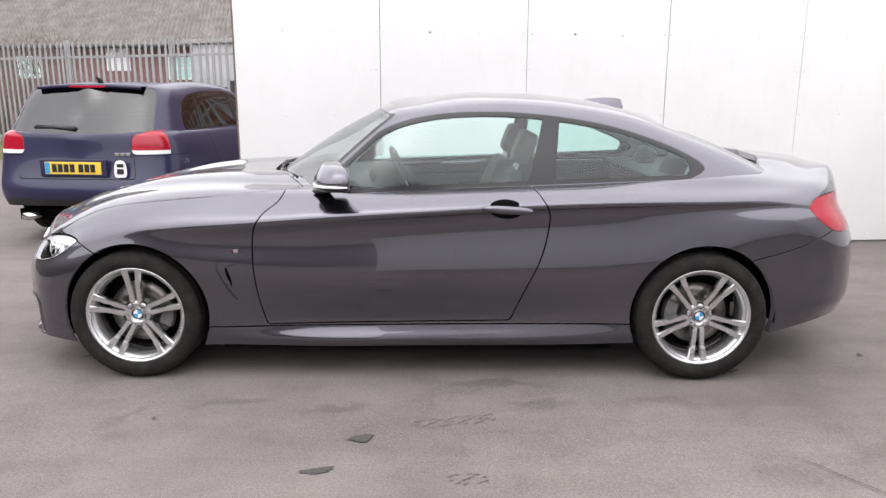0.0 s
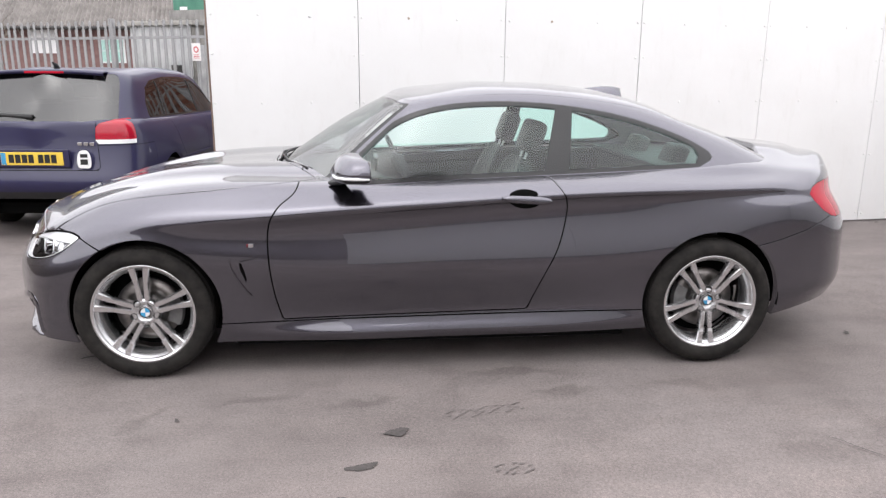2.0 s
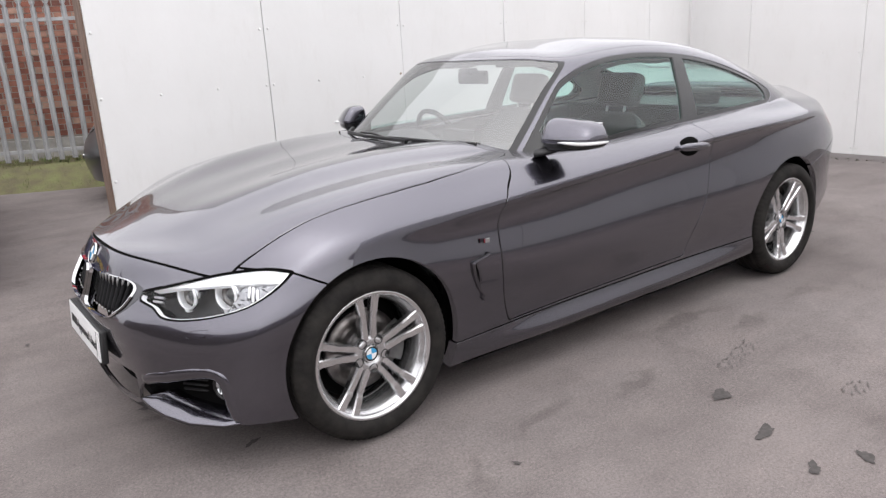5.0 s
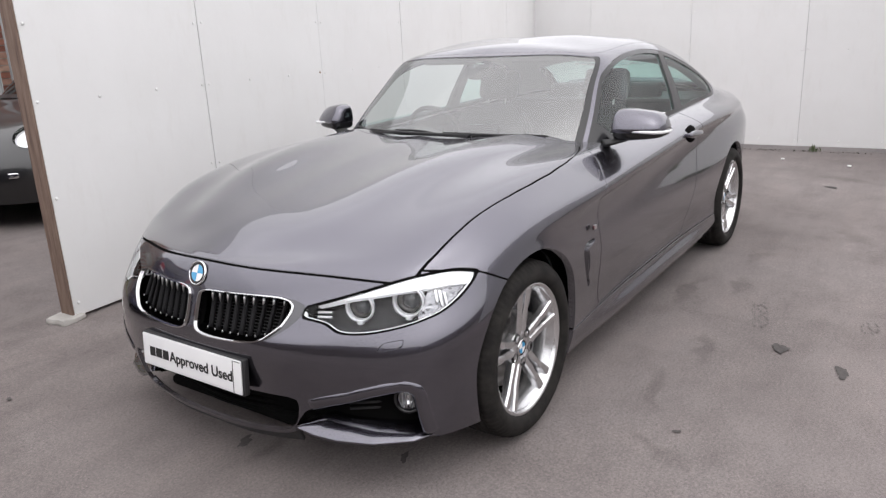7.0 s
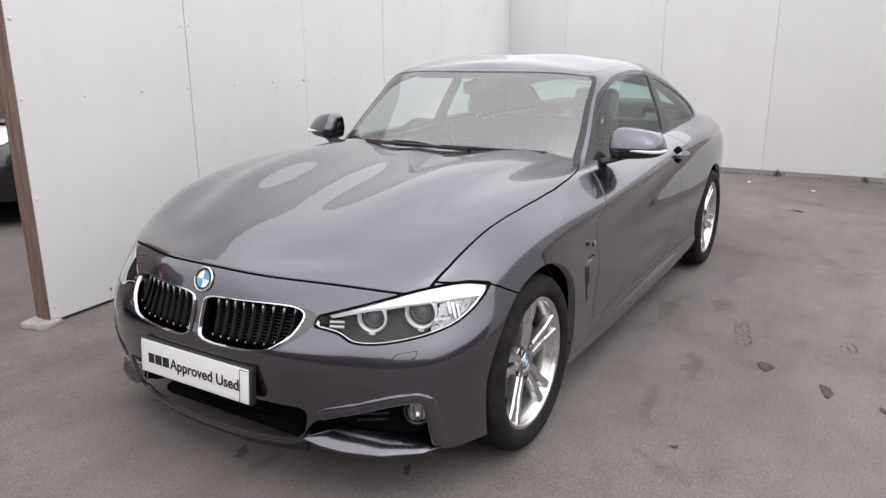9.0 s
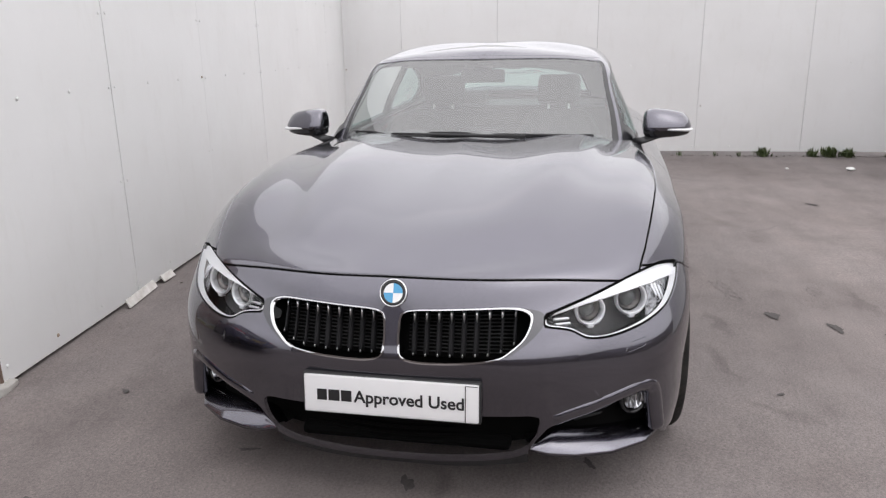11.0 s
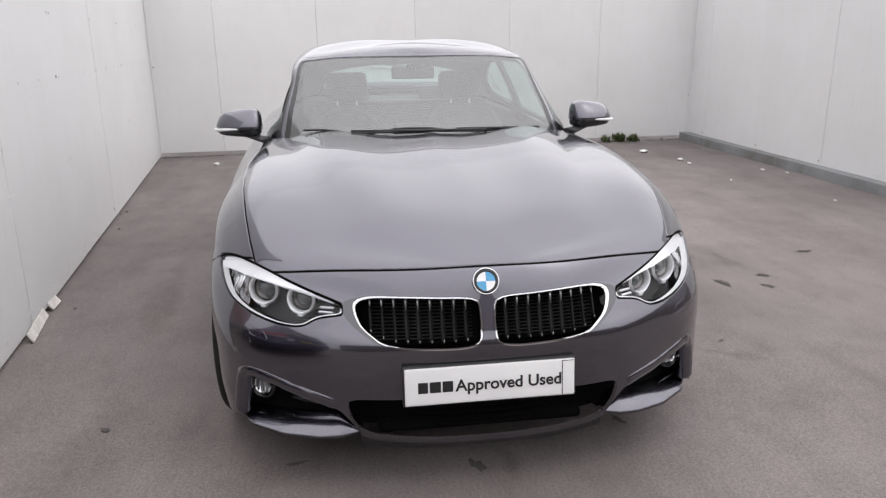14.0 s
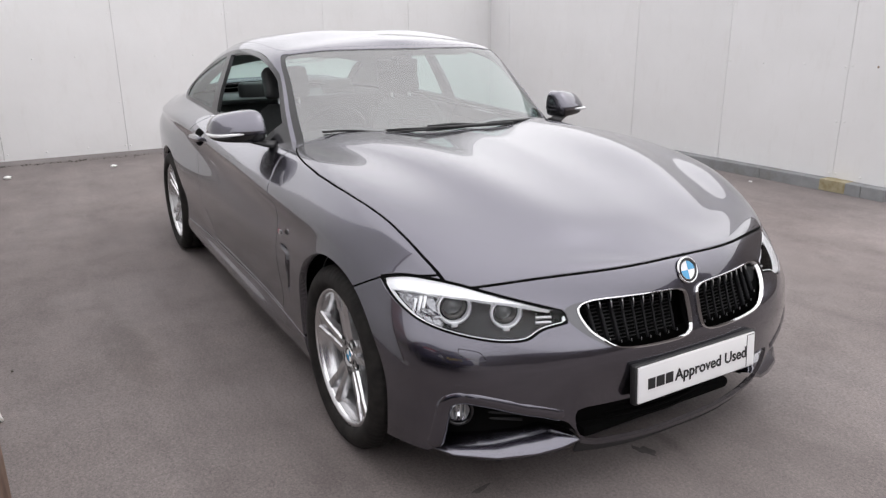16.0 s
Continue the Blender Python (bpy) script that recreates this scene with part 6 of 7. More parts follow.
for k in range(count):
    c = FENCE_A + f_dir * (.08 + k * .158)
    o = new("pale", pale_me)
    o.parent = fence
    o.matrix_world = pose(c.x, c.y, rnd.uniform(-.008, .008), 0, rnd.uniform(-.5, .5), f_turn + 180) if f_out.y < 0 else pose(c.x, c.y, 0, 0, 0, f_turn)
for z in (.42, 2.0):
    bm = bmesh.new()
    box(bm, 0, f_len, -.02, .02, z - .022, z + .022, .004)
    o = part("rail", bm, M_GALV, fence)
    o.matrix_world = pose(FENCE_A.x, FENCE_A.y, 0, 0, 0, f_turn)
bay0 = (Vector((-3.37, 9.12, 0)) - FENCE_A).dot(f_dir)
for k in range(-2, 4):
    s = bay0 + k * 2.72
    if 0 < s < f_len:
        c = FENCE_A + f_dir * s - f_out * .05
        bm = bmesh.new()
        box(bm, -.03, .03, -.05, .05, 0, 2.32, .004)
        o = part("fence_post", bm, M_GALV, fence)
        o.matrix_world = pose(c.x, c.y, 0, 0, 0, f_turn)
M_SIGN = mottled("sign_face", (0.75, 0.74, 0.73), (0.82, 0.81, 0.8), 8, 0.4)
M_SIGN_RED = material("sign_red", (0.55, 0.08, 0.09), 0.5)
sgn = FENCE_A + f_dir * ((Vector((-1.75, 8.36, 0)) - FENCE_A).dot(f_dir)) + f_out * .045
bm = bmesh.new()
box(bm, -.085, .085, -.003, .003, 1.62, 1.90, .002)
sign = part("warning_sign", bm, M_SIGN, fence, "small white sign with a red symbol", False)
sign.matrix_world = pose(sgn.x, sgn.y, 0, 0, 0, f_turn + 180)
bm = bmesh.new()
lathe(bm, [(.032, 0), (.05, 0), (.05, .004), (.032, .004)], 20, pose(0, -.0035, 1.80, 90), True)
for z in (1.66, 1.685, 1.71):
    box(bm, -.055, .055, -.006, -.0035, z, z + .010)
part("sign_print", bm, M_SIGN_RED, sign, "red printed symbol")

# brick wall close behind the fence
M_BRICK = material("red_brown_brick", (0.25, 0.1, 0.07), 0.9)
bn, bl, bb = nodes_of(M_BRICK)
geo = bn.new("ShaderNodeNewGeometry")
brick_c = ramp_node(M_BRICK, geo.outputs["Random Per Island"], ((0.0, (0.15, 0.06, 0.045)), (0.35, (0.24, 0.095, 0.066)), (0.7, (0.30, 0.135, 0.095)), (1.0, (0.40, 0.27, 0.21))))
to_input(M_BRICK, mix_node(M_BRICK, 1.0, brick_c, ramp_node(M_BRICK, noise_node(M_BRICK, 14), ((0.3, (0.75, 0.75, 0.75)), (0.7, (1.15, 1.12, 1.1)))), "MULTIPLY"), "Base Color")
bump_node(M_BRICK, noise_node(M_BRICK, 60), 0.5, 0.006)
M_MORTAR = mottled("old_mortar", (0.22, 0.20, 0.18), (0.32, 0.30, 0.27), 10, 0.95)
w0 = (Vector((-.95, 8.0, 0)) - FENCE_A).dot(f_dir)
bw_len = w0 + 1.0
bw_fr = pose(*(FENCE_A - f_out * .75 - f_dir * 1.0), 0, 0, f_turn)
bm = bmesh.new()
box(bm, 0, bw_len, -.14 if f_out.y > 0 else -.0, .14, .2, 4.2)
brick_wall = tagged(part("wall_brick", bm, M_MORTAR), "old red-brown brick building wall behind the fence", "wall", kind="structure")
brick_wall.matrix_world = bw_fr
V, F = [], []
rnd = random.Random(21)
course = 0
z = .55
while z < 3.6:
    x = -.11 * (course % 2)
    while x < bw_len:
        a, b = max(x, 0) + .005, min(x + .215, bw_len)
        if b - a > .03:
            d = rnd.uniform(.004, .012)
            y1 = .14 + d
            i = len(V)
            for yy in (.12, y1):
                V += [(a, yy, z), (b, yy, z), (b, yy, z + .065), (a, yy, z + .065)]
            F += [tuple(i + q for q in f) for f in ((4, 5, 6, 7), (0, 1, 5, 4), (1, 2, 6, 5), (2, 3, 7, 6), (3, 0, 4, 7))]
        x += .225
    z += .075
    course += 1
me = bpy.data.meshes.new("brick_courses")
me.from_pydata(V, [], F)
bricks = finish(new("brick_courses", me), M_BRICK, brick_wall, "weathered bricks in uneven colours", False)
bricks["kind"] = "stuff"
bm = bmesh.new()
box(bm, 0, bw_len, .14, .19, .2, .52, .01)
part("plinth_band", bm, M_CONCRETE, brick_wall, "grey cement base of the wall")

# pale corrugated shed
M_CORR = mottled("pale_corrugated_sheet", (0.42, 0.43, 0.44), (0.6, 0.6, 0.6), 3, 0.6, bump=0.1)
shed = thing("corrugated_shed", "pale grey corrugated sheet shed behind the fence", "shed", at=pose(-3.50, 10.6, 0, 0, 0, f_turn + 180))
bm = bmesh.new()
n = 41
top_r = [bm.verts.new((k * .035, .02 * math.sin(k * 1.57), 2.3)) for k in range(n)]
bot_r = [bm.verts.new((k * .035, .02 * math.sin(k * 1.57), .1)) for k in range(n)]
for k in range(n - 1):
    bm.faces.new((bot_r[k], bot_r[k + 1], top_r[k + 1], top_r[k]))
part("shed_cladding", bm, M_CORR, shed)
bm = bmesh.new()
box(bm, 0, (n - 1) * .035, .03, 2.0, .0, 2.28)
part("shed_body", bm, M_CONCRETE, shed, "grey shed body")
bm = bmesh.new()
box(bm, -.1, (n - 1) * .035 + .1, -.08, 2.1, 2.28, 2.36, .01)
part("shed_roof", bm, M_CONCRETE, shed, "grey flat roof")
# racks of stored goods seen between the pales
M_DARK = mottled("dark_stored_goods", (0.03, 0.03, 0.032), (0.09, 0.085, 0.08), 6, 0.8)
M_GREYBOX = mottled("grey_stored_goods", (0.30, 0.30, 0.31), (0.5, 0.5, 0.5), 4, 0.7)
rnd = random.Random(31)
for k in range(11):
    c = FENCE_A + f_dir * (w0 + .25 + k * .21) - f_out * (1.0 + .25 * (k % 3))
    h = rnd.uniform(.9, 1.9)
    bm = bmesh.new()
    box(bm, -.10, .10, -.12, .12, 0, h, .01)
    box(bm, -.07, .07, -.09, .09, h, h + rnd.uniform(.03, .12), .01)
    o = tagged(part("stored_unit", bm, M_DARK if k % 2 else M_GREYBOX), "tall stacked unit standing behind the fence", "storage unit", "stored units behind the fence")
    o.matrix_world = pose(c.x, c.y, 0, 0, 0, f_turn + rnd.uniform(-12, 12))

# dull sheet hoarding closing the gap between shed and brick wall
M_HOARD = mottled("dull_grey_hoarding", (0.20, 0.195, 0.19), (0.34, 0.33, 0.32), 3, 0.8, bump=0.2)
bm = bmesh.new()
hn = 120
h_top = [bm.verts.new((k * .028, .016 * math.sin(k * 1.57), 2.62)) for k in range(hn)]
h_bot = [bm.verts.new((k * .028, .016 * math.sin(k * 1.57), .1)) for k in range(hn)]
for k in range(hn - 1):
    bm.faces.new((h_bot[k], h_bot[k + 1], h_top[k + 1], h_top[k]))
box(bm, 0, (hn - 1) * .028, .025, .07, .1, 2.6)
hb_ = FENCE_A + f_dir * (w0 + 3.15) - f_out * 2.1
hoard = tagged(part("hoarding", bm, M_HOARD), "dull grey corrugated hoarding behind the fence", "hoarding", kind="structure")
hoard.matrix_world = pose(hb_.x, hb_.y, 0, 0, 0, f_turn + 180)

# plain unseen walls added behind the camera, closing the yard and darkening paint reflections
M_UNSEEN_WALL = mottled("dark_unseen_wall", (0.10, 0.085, 0.08), (0.16, 0.14, 0.13), 6, 0.9, bump=0.3, fine=40)
for name, x0, x1, y0, y1, h in (("wall_unseen_front", -12.3, -12.0, -16.0, 9.5, 4.0), ("wall_unseen_side", -12.0, 14.0, -16.3, -16.0, 3.2)):
    bm = bmesh.new()
    box(bm, x0, x1, y0, y1, -.05, h, .02)
    tagged(part(name, bm, M_UNSEEN_WALL), "plain unseen dark wall added to darken reflections", "wall", kind="structure")

# green tank on a stand
M_GREEN = mottled("green_painted_tank", (0.05, 0.17, 0.12), (0.08, 0.24, 0.17), 5, 0.5)
tank = thing("green_tank", "green rectangular tank on dark legs behind the shed", "tank", at=pose(-2.86, 11.84, 0, 0, 0, f_turn + 180))
bm = bmesh.new()
box(bm, 0, .70, -.2, .4, 2.40, 3.3, .04, 3)
part("tank_body", bm, M_GREEN, tank, "", True)
bm = bmesh.new()
box(bm, .18, .36, -.208, -.20, 2.64, 2.72)
part("tank_label", bm, M_WHITE, tank, "white label")
for x in (.07, .51):
    for y in (-.12, .32):
        bm = bmesh.new()
        box(bm, x - .05, x + .05, y - .05, y + .05, 0, 2.41)
        part("tank_leg", bm, M_DARK, tank, "dark leg")

# house with a grey tiled roof
M_TILE = material("grey_roof_tiles", (0.2, 0.19, 0.18), 0.85)
t_n = noise_node(M_TILE, 2.5, 6, 0.7)
to_input(M_TILE, ramp_node(M_TILE, t_n, ((0.3, (0.13, 0.117, 0.11)), (0.5, (0.19, 0.175, 0.165)), (0.7, (0.27, 0.25, 0.235)))), "Base Color")
M_PURPLE = mottled("dull_red_brickwork", (0.17, 0.10, 0.095), (0.25, 0.15, 0.14), 9, 0.9, bump=0.3)
house = thing("brick_house", "low dull-red brick building with a grey pantile roof", "house", at=pose(-3.35, 17.4, 0, 0, 0, -8))
bm = bmesh.new()
box(bm, -16, -.2, 0, 6, 0, 2.7)
part("house_wall", bm, M_PURPLE, house)
V, F = [], []
RX, RY = 118, 22
for i in range(RX * 4 + 1):
    for j in range(RY + 1):
        x = -.2 + i * .034
        t = j / RY
        V.append((-x - t * 1.1, -.35 + 3.2 * t, 2.64 + 1.74 * t + .042 * math.sin(i * 1.57) + .022 * (j % 2)))
for i in range(RX * 4):
    for j in range(RY):
        a = i * (RY + 1) + j
        F.append((a, a + 1, a + RY + 2, a + RY + 1))
me = bpy.data.meshes.new("pantiles")
me.from_pydata(V, [], F)
finish(new("tiled_roof", me), M_TILE, house, "weathered grey pantile roof", False)
bm = bmesh.new()
tube(bm, [(-16.5, 2.87, 4.40), (-.85, 2.87, 4.40)], .10, 10)
part("ridge", bm, M_TILE, house, "", True)
bm = bmesh.new()
tube(bm, [(-16, -.38, 2.60), (.2, -.38, 2.60)], .05, 8)
part("gutter", bm, M_DARK, house, "dark gutter", True)
for x, zb in ((-5.25, 1.92), (-3.3, 1.66), (-8.2, 1.7)):
    bm = bmesh.new()
    box(bm, x - .02, x + .74, -.03, .02, zb, zb + .66, .01)
    wdw = part("house_window", bm, M_WHITE, house, "white window frame")
    for i in range(2):
        for j in range(2):
            bm = bmesh.new()
            box(bm, x + .03 + i * .35, x + .34 + i * .35, -.04, -.02, zb + .04 + j * .31, zb + .32 + j * .31)
            # the highest window looks lit: its brightness is put into white panes
            part("window_pane", bm, M_WHITE if zb > 1.9 else M_GLASS, wdw, "window pane")

# bare shrub behind the fence
M_TWIG = mottled("bare_twigs", (0.10, 0.085, 0.07), (0.2, 0.17, 0.14), 10, 0.9)


def shrub(x, y, h, seed):
    rnd = random.Random(seed)
    e = thing("bare_shrub", "leafless grey-brown shrub tangled behind the fence", "shrub", "bare shrubs", pose(x, y, 0))
    bm = bmesh.new()
    for k in range(5):
        tube(bm, [(0, 0, 0), (rnd.uniform(-.2, .2), rnd.uniform(-.1, .1), h * .25), (rnd.uniform(-.5, .5), rnd.uniform(-.3, .3), h * .5)], [.03, .022, .014], 6)
    part("stem", bm, M_TWIG, e)
    bm = bmesh.new()
    for k in range(150):
        p = Vector((rnd.gauss(0, .35), rnd.gauss(0, .2), h * rnd.uniform(.2, .75)))
        pts, d = [p], Vector((rnd.uniform(-.5, .5), rnd.uniform(-.3, .3), rnd.uniform(.2, 1))).normalized()
        for i in range(3):
            d = (d + Vector((rnd.uniform(-.5, .5), rnd.uniform(-.4, .4), rnd.uniform(-.2, .3)))).normalized()
            pts.append(pts[-1] + d * .14)
        tube(bm, pts, [.008, .006, .004, .002], 4, False)
    part("twig_tangle", bm, M_TWIG, e)["kind"] = "stuff"
    return e


for k in range(4, 8):
    c = FENCE_A + f_dir * (8.3 + k * .75) - f_out * (.7 + .3 * (k % 2))
    shrub(c.x, c.y, 2.5 + .4 * (k % 3), 300 + k)

# ---- the blue hatchback: tail at the origin, nose towards +x in its own axes ----
M_BLUEPAINT = material("dark_blue_pearl_paint", (0.010, 0.009, 0.05), 0.45, 0.0, 0.45, 0.03)
to_input(M_BLUEPAINT, ramp_node(M_BLUEPAINT, noise_node(M_BLUEPAINT, 700, 1), ((0.35, (0.006, 0.005, 0.036)), (0.65, (0.012, 0.010, 0.058)))), "Base Color")
M_TINT = glass("dark_privacy_glass", (0.07, 0.075, 0.075), ior=2.0)
M_AMBER = mottled("yellow_plate", (0.72, 0.50, 0.06), (0.78, 0.55, 0.08), 6, 0.4)
hatch_at = pose(-1.811, 2.192, 0, 0, 0, 90 - 4.5) @ Matrix.Scale(1.017, 4)
hatch = thing("blue_hatchback", "dark blue five-door hatchback parked facing the fence", "car", at=hatch_at)


def ring(*pts):
    return list(pts)


H_LIP = ring((.07, 0, .36), (.08, .42, .36), (.17, .74, .35), (.42, .845, .32), (.9, .865, .20), (1.6, .865, .19), (2.4, .865, .19), (3.1, .865, .19), (3.7, .865, .20), (4.2, .81, .20), (4.5, .55, .20), (4.58, 0, .20))
H_BUMP = ring((.0, 0, .50), (.015, .42, .50), (.13, .765, .50), (.42, .862, .48), (.9, .89, .46), (1.6, .885, .46), (2.4, .885, .46), (3.1, .885, .46), (3.7, .885, .46), (4.2, .84, .46), (4.53, .58, .46), (4.63, 0, .46))
H_STEP = ring((.03, 0, .60), (.045, .42, .60), (.15, .765, .60), (.42, .862, .60), (.9, .897, .62), (1.6, .892, .62), (2.4, .892, .62), (3.1, .892, .62), (3.7, .888, .62), (4.2, .83, .60), (4.52, .57, .58), (4.61, 0, .58))
H_BELT = ring((.10, 0, .86), (.115, .42, .86), (.20, .752, .86), (.45, .845, .86), (.9, .875, .87), (1.6, .872, .86), (2.4, .87, .85), (3.1, .86, .83), (3.7, .83, .79), (4.2, .76, .73), (4.48, .52, .67), (4.57, 0, .66))
H_TOP = ring((.12, 0, 1.0), (.135, .42, 1.0), (.215, .722, 1.0), (.45, .80, 1.0), (.9, .825, .99), (1.6, .825, .98), (2.4, .82, .965), (3.0, .79, .95), (3.6, .74, .89), (4.1, .66, .81), (4.4, .42, .73), (4.5, 0, .71))
H_RIDGE = ring((.13, 0, 1.005), (.16, .30, 1.005), (.28, .48, 1.005), (.5, .5, 1.0), (.9, .5, 1.0), (1.6, .5, 1.0), (2.4, .5, .99), (2.95, .48, .985), (3.5, .44, .94), (3.95, .36, .86), (4.25, .2, .78), (4.4, 0, .745))
H_SPINE = ring((.135, 0, 1.007), (.19, 0, 1.007), (.3, 0, 1.007), (.5, 0, 1.0), (.9, 0, 1.0), (1.6, 0, 1.0), (2.4, 0, 1.0), (2.9, 0, 1.0), (3.4, 0, .96), (3.85, 0, .89), (4.15, 0, .81), (4.35, 0, .755))
h_shell = loft([H_LIP, H_BUMP, H_STEP, H_BELT, H_TOP, H_RIDGE, H_SPINE], [10, 14, 14, 16, 22, 20, 18, 18, 18, 12, 10], [5, 4, 7, 6, 7, 5])
C_BELT = ring((.125, 0, 1.0), (.14, .40, .998), (.225, .685, .992), (.5, .79, .985), (1.2, .815, .975), (2.0, .815, .96), (2.65, .80, .945), (3.02, .68, .945), (3.18, .35, .955), (3.22, 0, .96))
C_HEAD = ring((.47, 0, 1.432), (.475, .34, 1.426), (.54, .57, 1.410), (.78, .615, 1.410), (1.25, .62, 1.434), (1.8, .61, 1.432), (2.2, .59, 1.412), (2.40, .52, 1.387), (2.38, .3, 1.407), (2.36, 0, 1.415))
C_MID = ring((.49, 0, 1.420), (.52, .2, 1.424), (.62, .34, 1.428), (.85, .35, 1.442), (1.28, .35, 1.457), (1.8, .34, 1.454), (2.15, .33, 1.434), (2.28, .28, 1.422), (2.32, .16, 1.420), (2.34, 0, 1.418))
C_TOP = ring((.50, 0, 1.426), (.55, 0, 1.434), (.68, 0, 1.444), (.9, 0, 1.454), (1.3, 0, 1.466), (1.8, 0, 1.462), (2.1, 0, 1.445), (2.22, 0, 1.432), (2.29, 0, 1.425), (2.33, 0, 1.420))
h_cabin = loft([C_BELT, [tuple(np.array(a) * .5 + np.array(b) * .5 + np.array((0, .02 if a[1] > .3 else 0, .012))) for a, b in zip(C_BELT, C_HEAD)], C_HEAD, C_MID, C_TOP],
               [12, 14, 14, 18, 20, 18, 14, 12, 10], [12, 10, 8, 6])
H_TAIL = [(.50, .825), (.505, .965), (.535, 1.0), (.62, 1.025), (.74, 1.04), (.82, 1.03), (.90, .96), (.90, .825)]
lamp_up, h_cabin = split(h_cabin, cut(H_TAIL, front_of, lambda s: s[0][:, 0] < .34)(h_cabin))
h_plan = [(.10, -.3)] + [(p[0], max(p[1] - .004, 0)) for p in C_BELT] + [(3.22, -.3)]
_, hb = split(h_shell, only(inside(top_of(h_shell), h_plan), h_shell[0][:, 2] > .9))
H_WF, H_WR = (3.74, .315), (.90, .315)
for c in (H_WF, H_WR):
    _, hb = split(hb, only(near(side_of(hb), c, .365), hb[0][:, 1] < -.5))
h_tail, hb, s1 = seam(hb, cut(H_TAIL, front_of, lambda s: s[0][:, 0] < .27), .002)
h_hatch, hb, s2 = seam(hb, cut([(-.2, .61), (.545, .61), (.52, .80), (.50, 1.1), (-.2, 1.1)], front_of, lambda s: s[0][:, 0] < .30), .003)
h_low, hb = split(hb, only(.425 - hb[0][:, 2], hb[0][:, 0] < .6))
h_rearb, hb, s3 = seam(hb, lambda s: only(.815 - s[0][:, 2], s[0][:, 0] < .52), .002)
h_doors, hb, s4 = seam(hb, cut([(1.05, 1.2), (1.02, .98), (1.12, .75), (1.28, .55), (1.42, .33), (2.95, .30), (2.98, .6), (2.96, .98), (2.96, 1.2)], side_of, lambda s: s[0][:, 1] < -.5))
d_rear, d_front, s5 = seam(h_doors, lambda s: 2.02 - s[0][:, 0] + 0 * s[0][:, 1])
h_bon, hb, s6 = seam(hb, cut([(3.05, -.3), (3.05, .60), (3.5, .66), (3.95, .60), (4.3, .35), (4.42, 0), (4.42, -.3)], top_of, lambda s: s[0][:, 2] > .66))


def hpanel(name, sheet, mat, label="", both=False, sign=-1, parent=None, **kw):
    o = panel(name, sheet, mat, parent or hatch, label, both=both, sign=sign, **kw)
    return o


hpanel("tailgate", h_hatch, M_BLUEPAINT, both=True)
hpanel("bumper_strip", h_low, M_BLACK, "dark lower bumper", both=True, lip=.03)
hpanel("rear_bumper", h_rearb, M_BLUEPAINT, both=True)
hpanel("bonnet", h_bon, M_BLUEPAINT, both=True)
hpanel("body_side", hb, M_BLUEPAINT, both=True, lip=.03)
hpanel("shut_line", joined(s1, s2, s3, s4, s5, s6), M_SEAM, both=True, push=-.006, lip=0)
for sign in (-1, 1):
    hpanel("rear_door", d_rear, M_BLUEPAINT, sign=sign)
    hpanel("front_door", d_front, M_BLUEPAINT, sign=sign)
    red, clearp = split(h_tail, h_tail[0][:, 2] - .862)
    tl = hpanel("tail_lamp", red, M_RED, "large red tail lamp", sign=sign)
    hpanel("lamp_upper", lamp_up, M_RED, "red upper lens", sign=sign, parent=tl, push=.002)
    hpanel("reversing_lens", clearp, M_WHITE, "clear lower lamp strip", sign=sign, parent=tl)
    for z in (.895, .945):
        strip_t = split(red, .004 - np.abs(red[0][:, 2] - z))[0]
        if len(strip_t[1]):
            hpanel("lamp_rib", strip_t, M_SEAM, "dark lamp divider", sign=sign, parent=tl, push=.001, lip=0)
    for xh in (1.45, 2.35):
        bm = bmesh.new()
        box(bm, xh - .1, xh + .1, -.014, .014, -.013, .013, .008)
        part("door_handle", bm, M_BLUEPAINT, hatch, "", True, Matrix.Translation((xh, .885 * sign, .865 if xh > 2 else .875)))
    bm = bmesh.new()
    bmesh.ops.create_uvsphere(bm, u_segments=20, v_segments=12, radius=1)
    for v in bm.verts:
        v.co = Vector((v.co.x * (.055 if v.co.x < 0 else .10), v.co.y * .10, v.co.z * .075))
    mo = part("side_mirror", bm, M_BLUEPAINT, hatch, "blue door mirror", True, Matrix.Translation((2.87, .955 * sign, 1.02)))
    bm = bmesh.new()
    cyl(bm, .062, .062, -.006, 0, 20, Matrix.Translation((2.818, .955 * sign, 1.02)) @ Matrix.Rotation(radians(90), 4, "Y"))
    part("mirror_glass", bm, M_BLACK_GLOSS, mo, "mirror glass", True)
    bm = bmesh.new()
    tube(bm, [(2.90, .80 * sign, .965), (2.89, .88 * sign, .975), (2.88, .92 * sign, .995)], .028, 8)
    part("mirror_arm", bm, M_BLACK, mo, "", True)
    bm = bmesh.new()
    box(bm, 1.15, 2.95, -.006, .006, -.016, .016, .005)
    part("rub_strip", bm, M_BLUEPAINT, hatch, "", True, Matrix.Translation((0, .893 * sign, .60)))

h_dlo = [(.62, 1.02), (.66, 1.15), (.78, 1.285), (.95, 1.345), (1.3, 1.378), (1.8, 1.378), (2.15, 1.345), (2.45, 1.24), (2.75, 1.08), (2.90, 1.0), (2.88, .985), (2.0, .998), (1.2, 1.01)]
h_glass, cabp = split(h_cabin, only(inside(side_of(h_cabin), h_dlo), h_cabin[0][:, 1] < -.4))
rear_g = lambda s: rounded(s, -3, 1.93, .07, 1.95, .14)
h_rw, cabp, s7 = seam(cabp, rear_g, .002)
front_g = lambda s: rounded(s, 7.2, 12, .1, 1.95, .2)
h_ws, cabp, s8 = seam(cabp, front_g, .002)
hpanel("cabin_shell", cabp, M_BLUEPAINT, both=True)
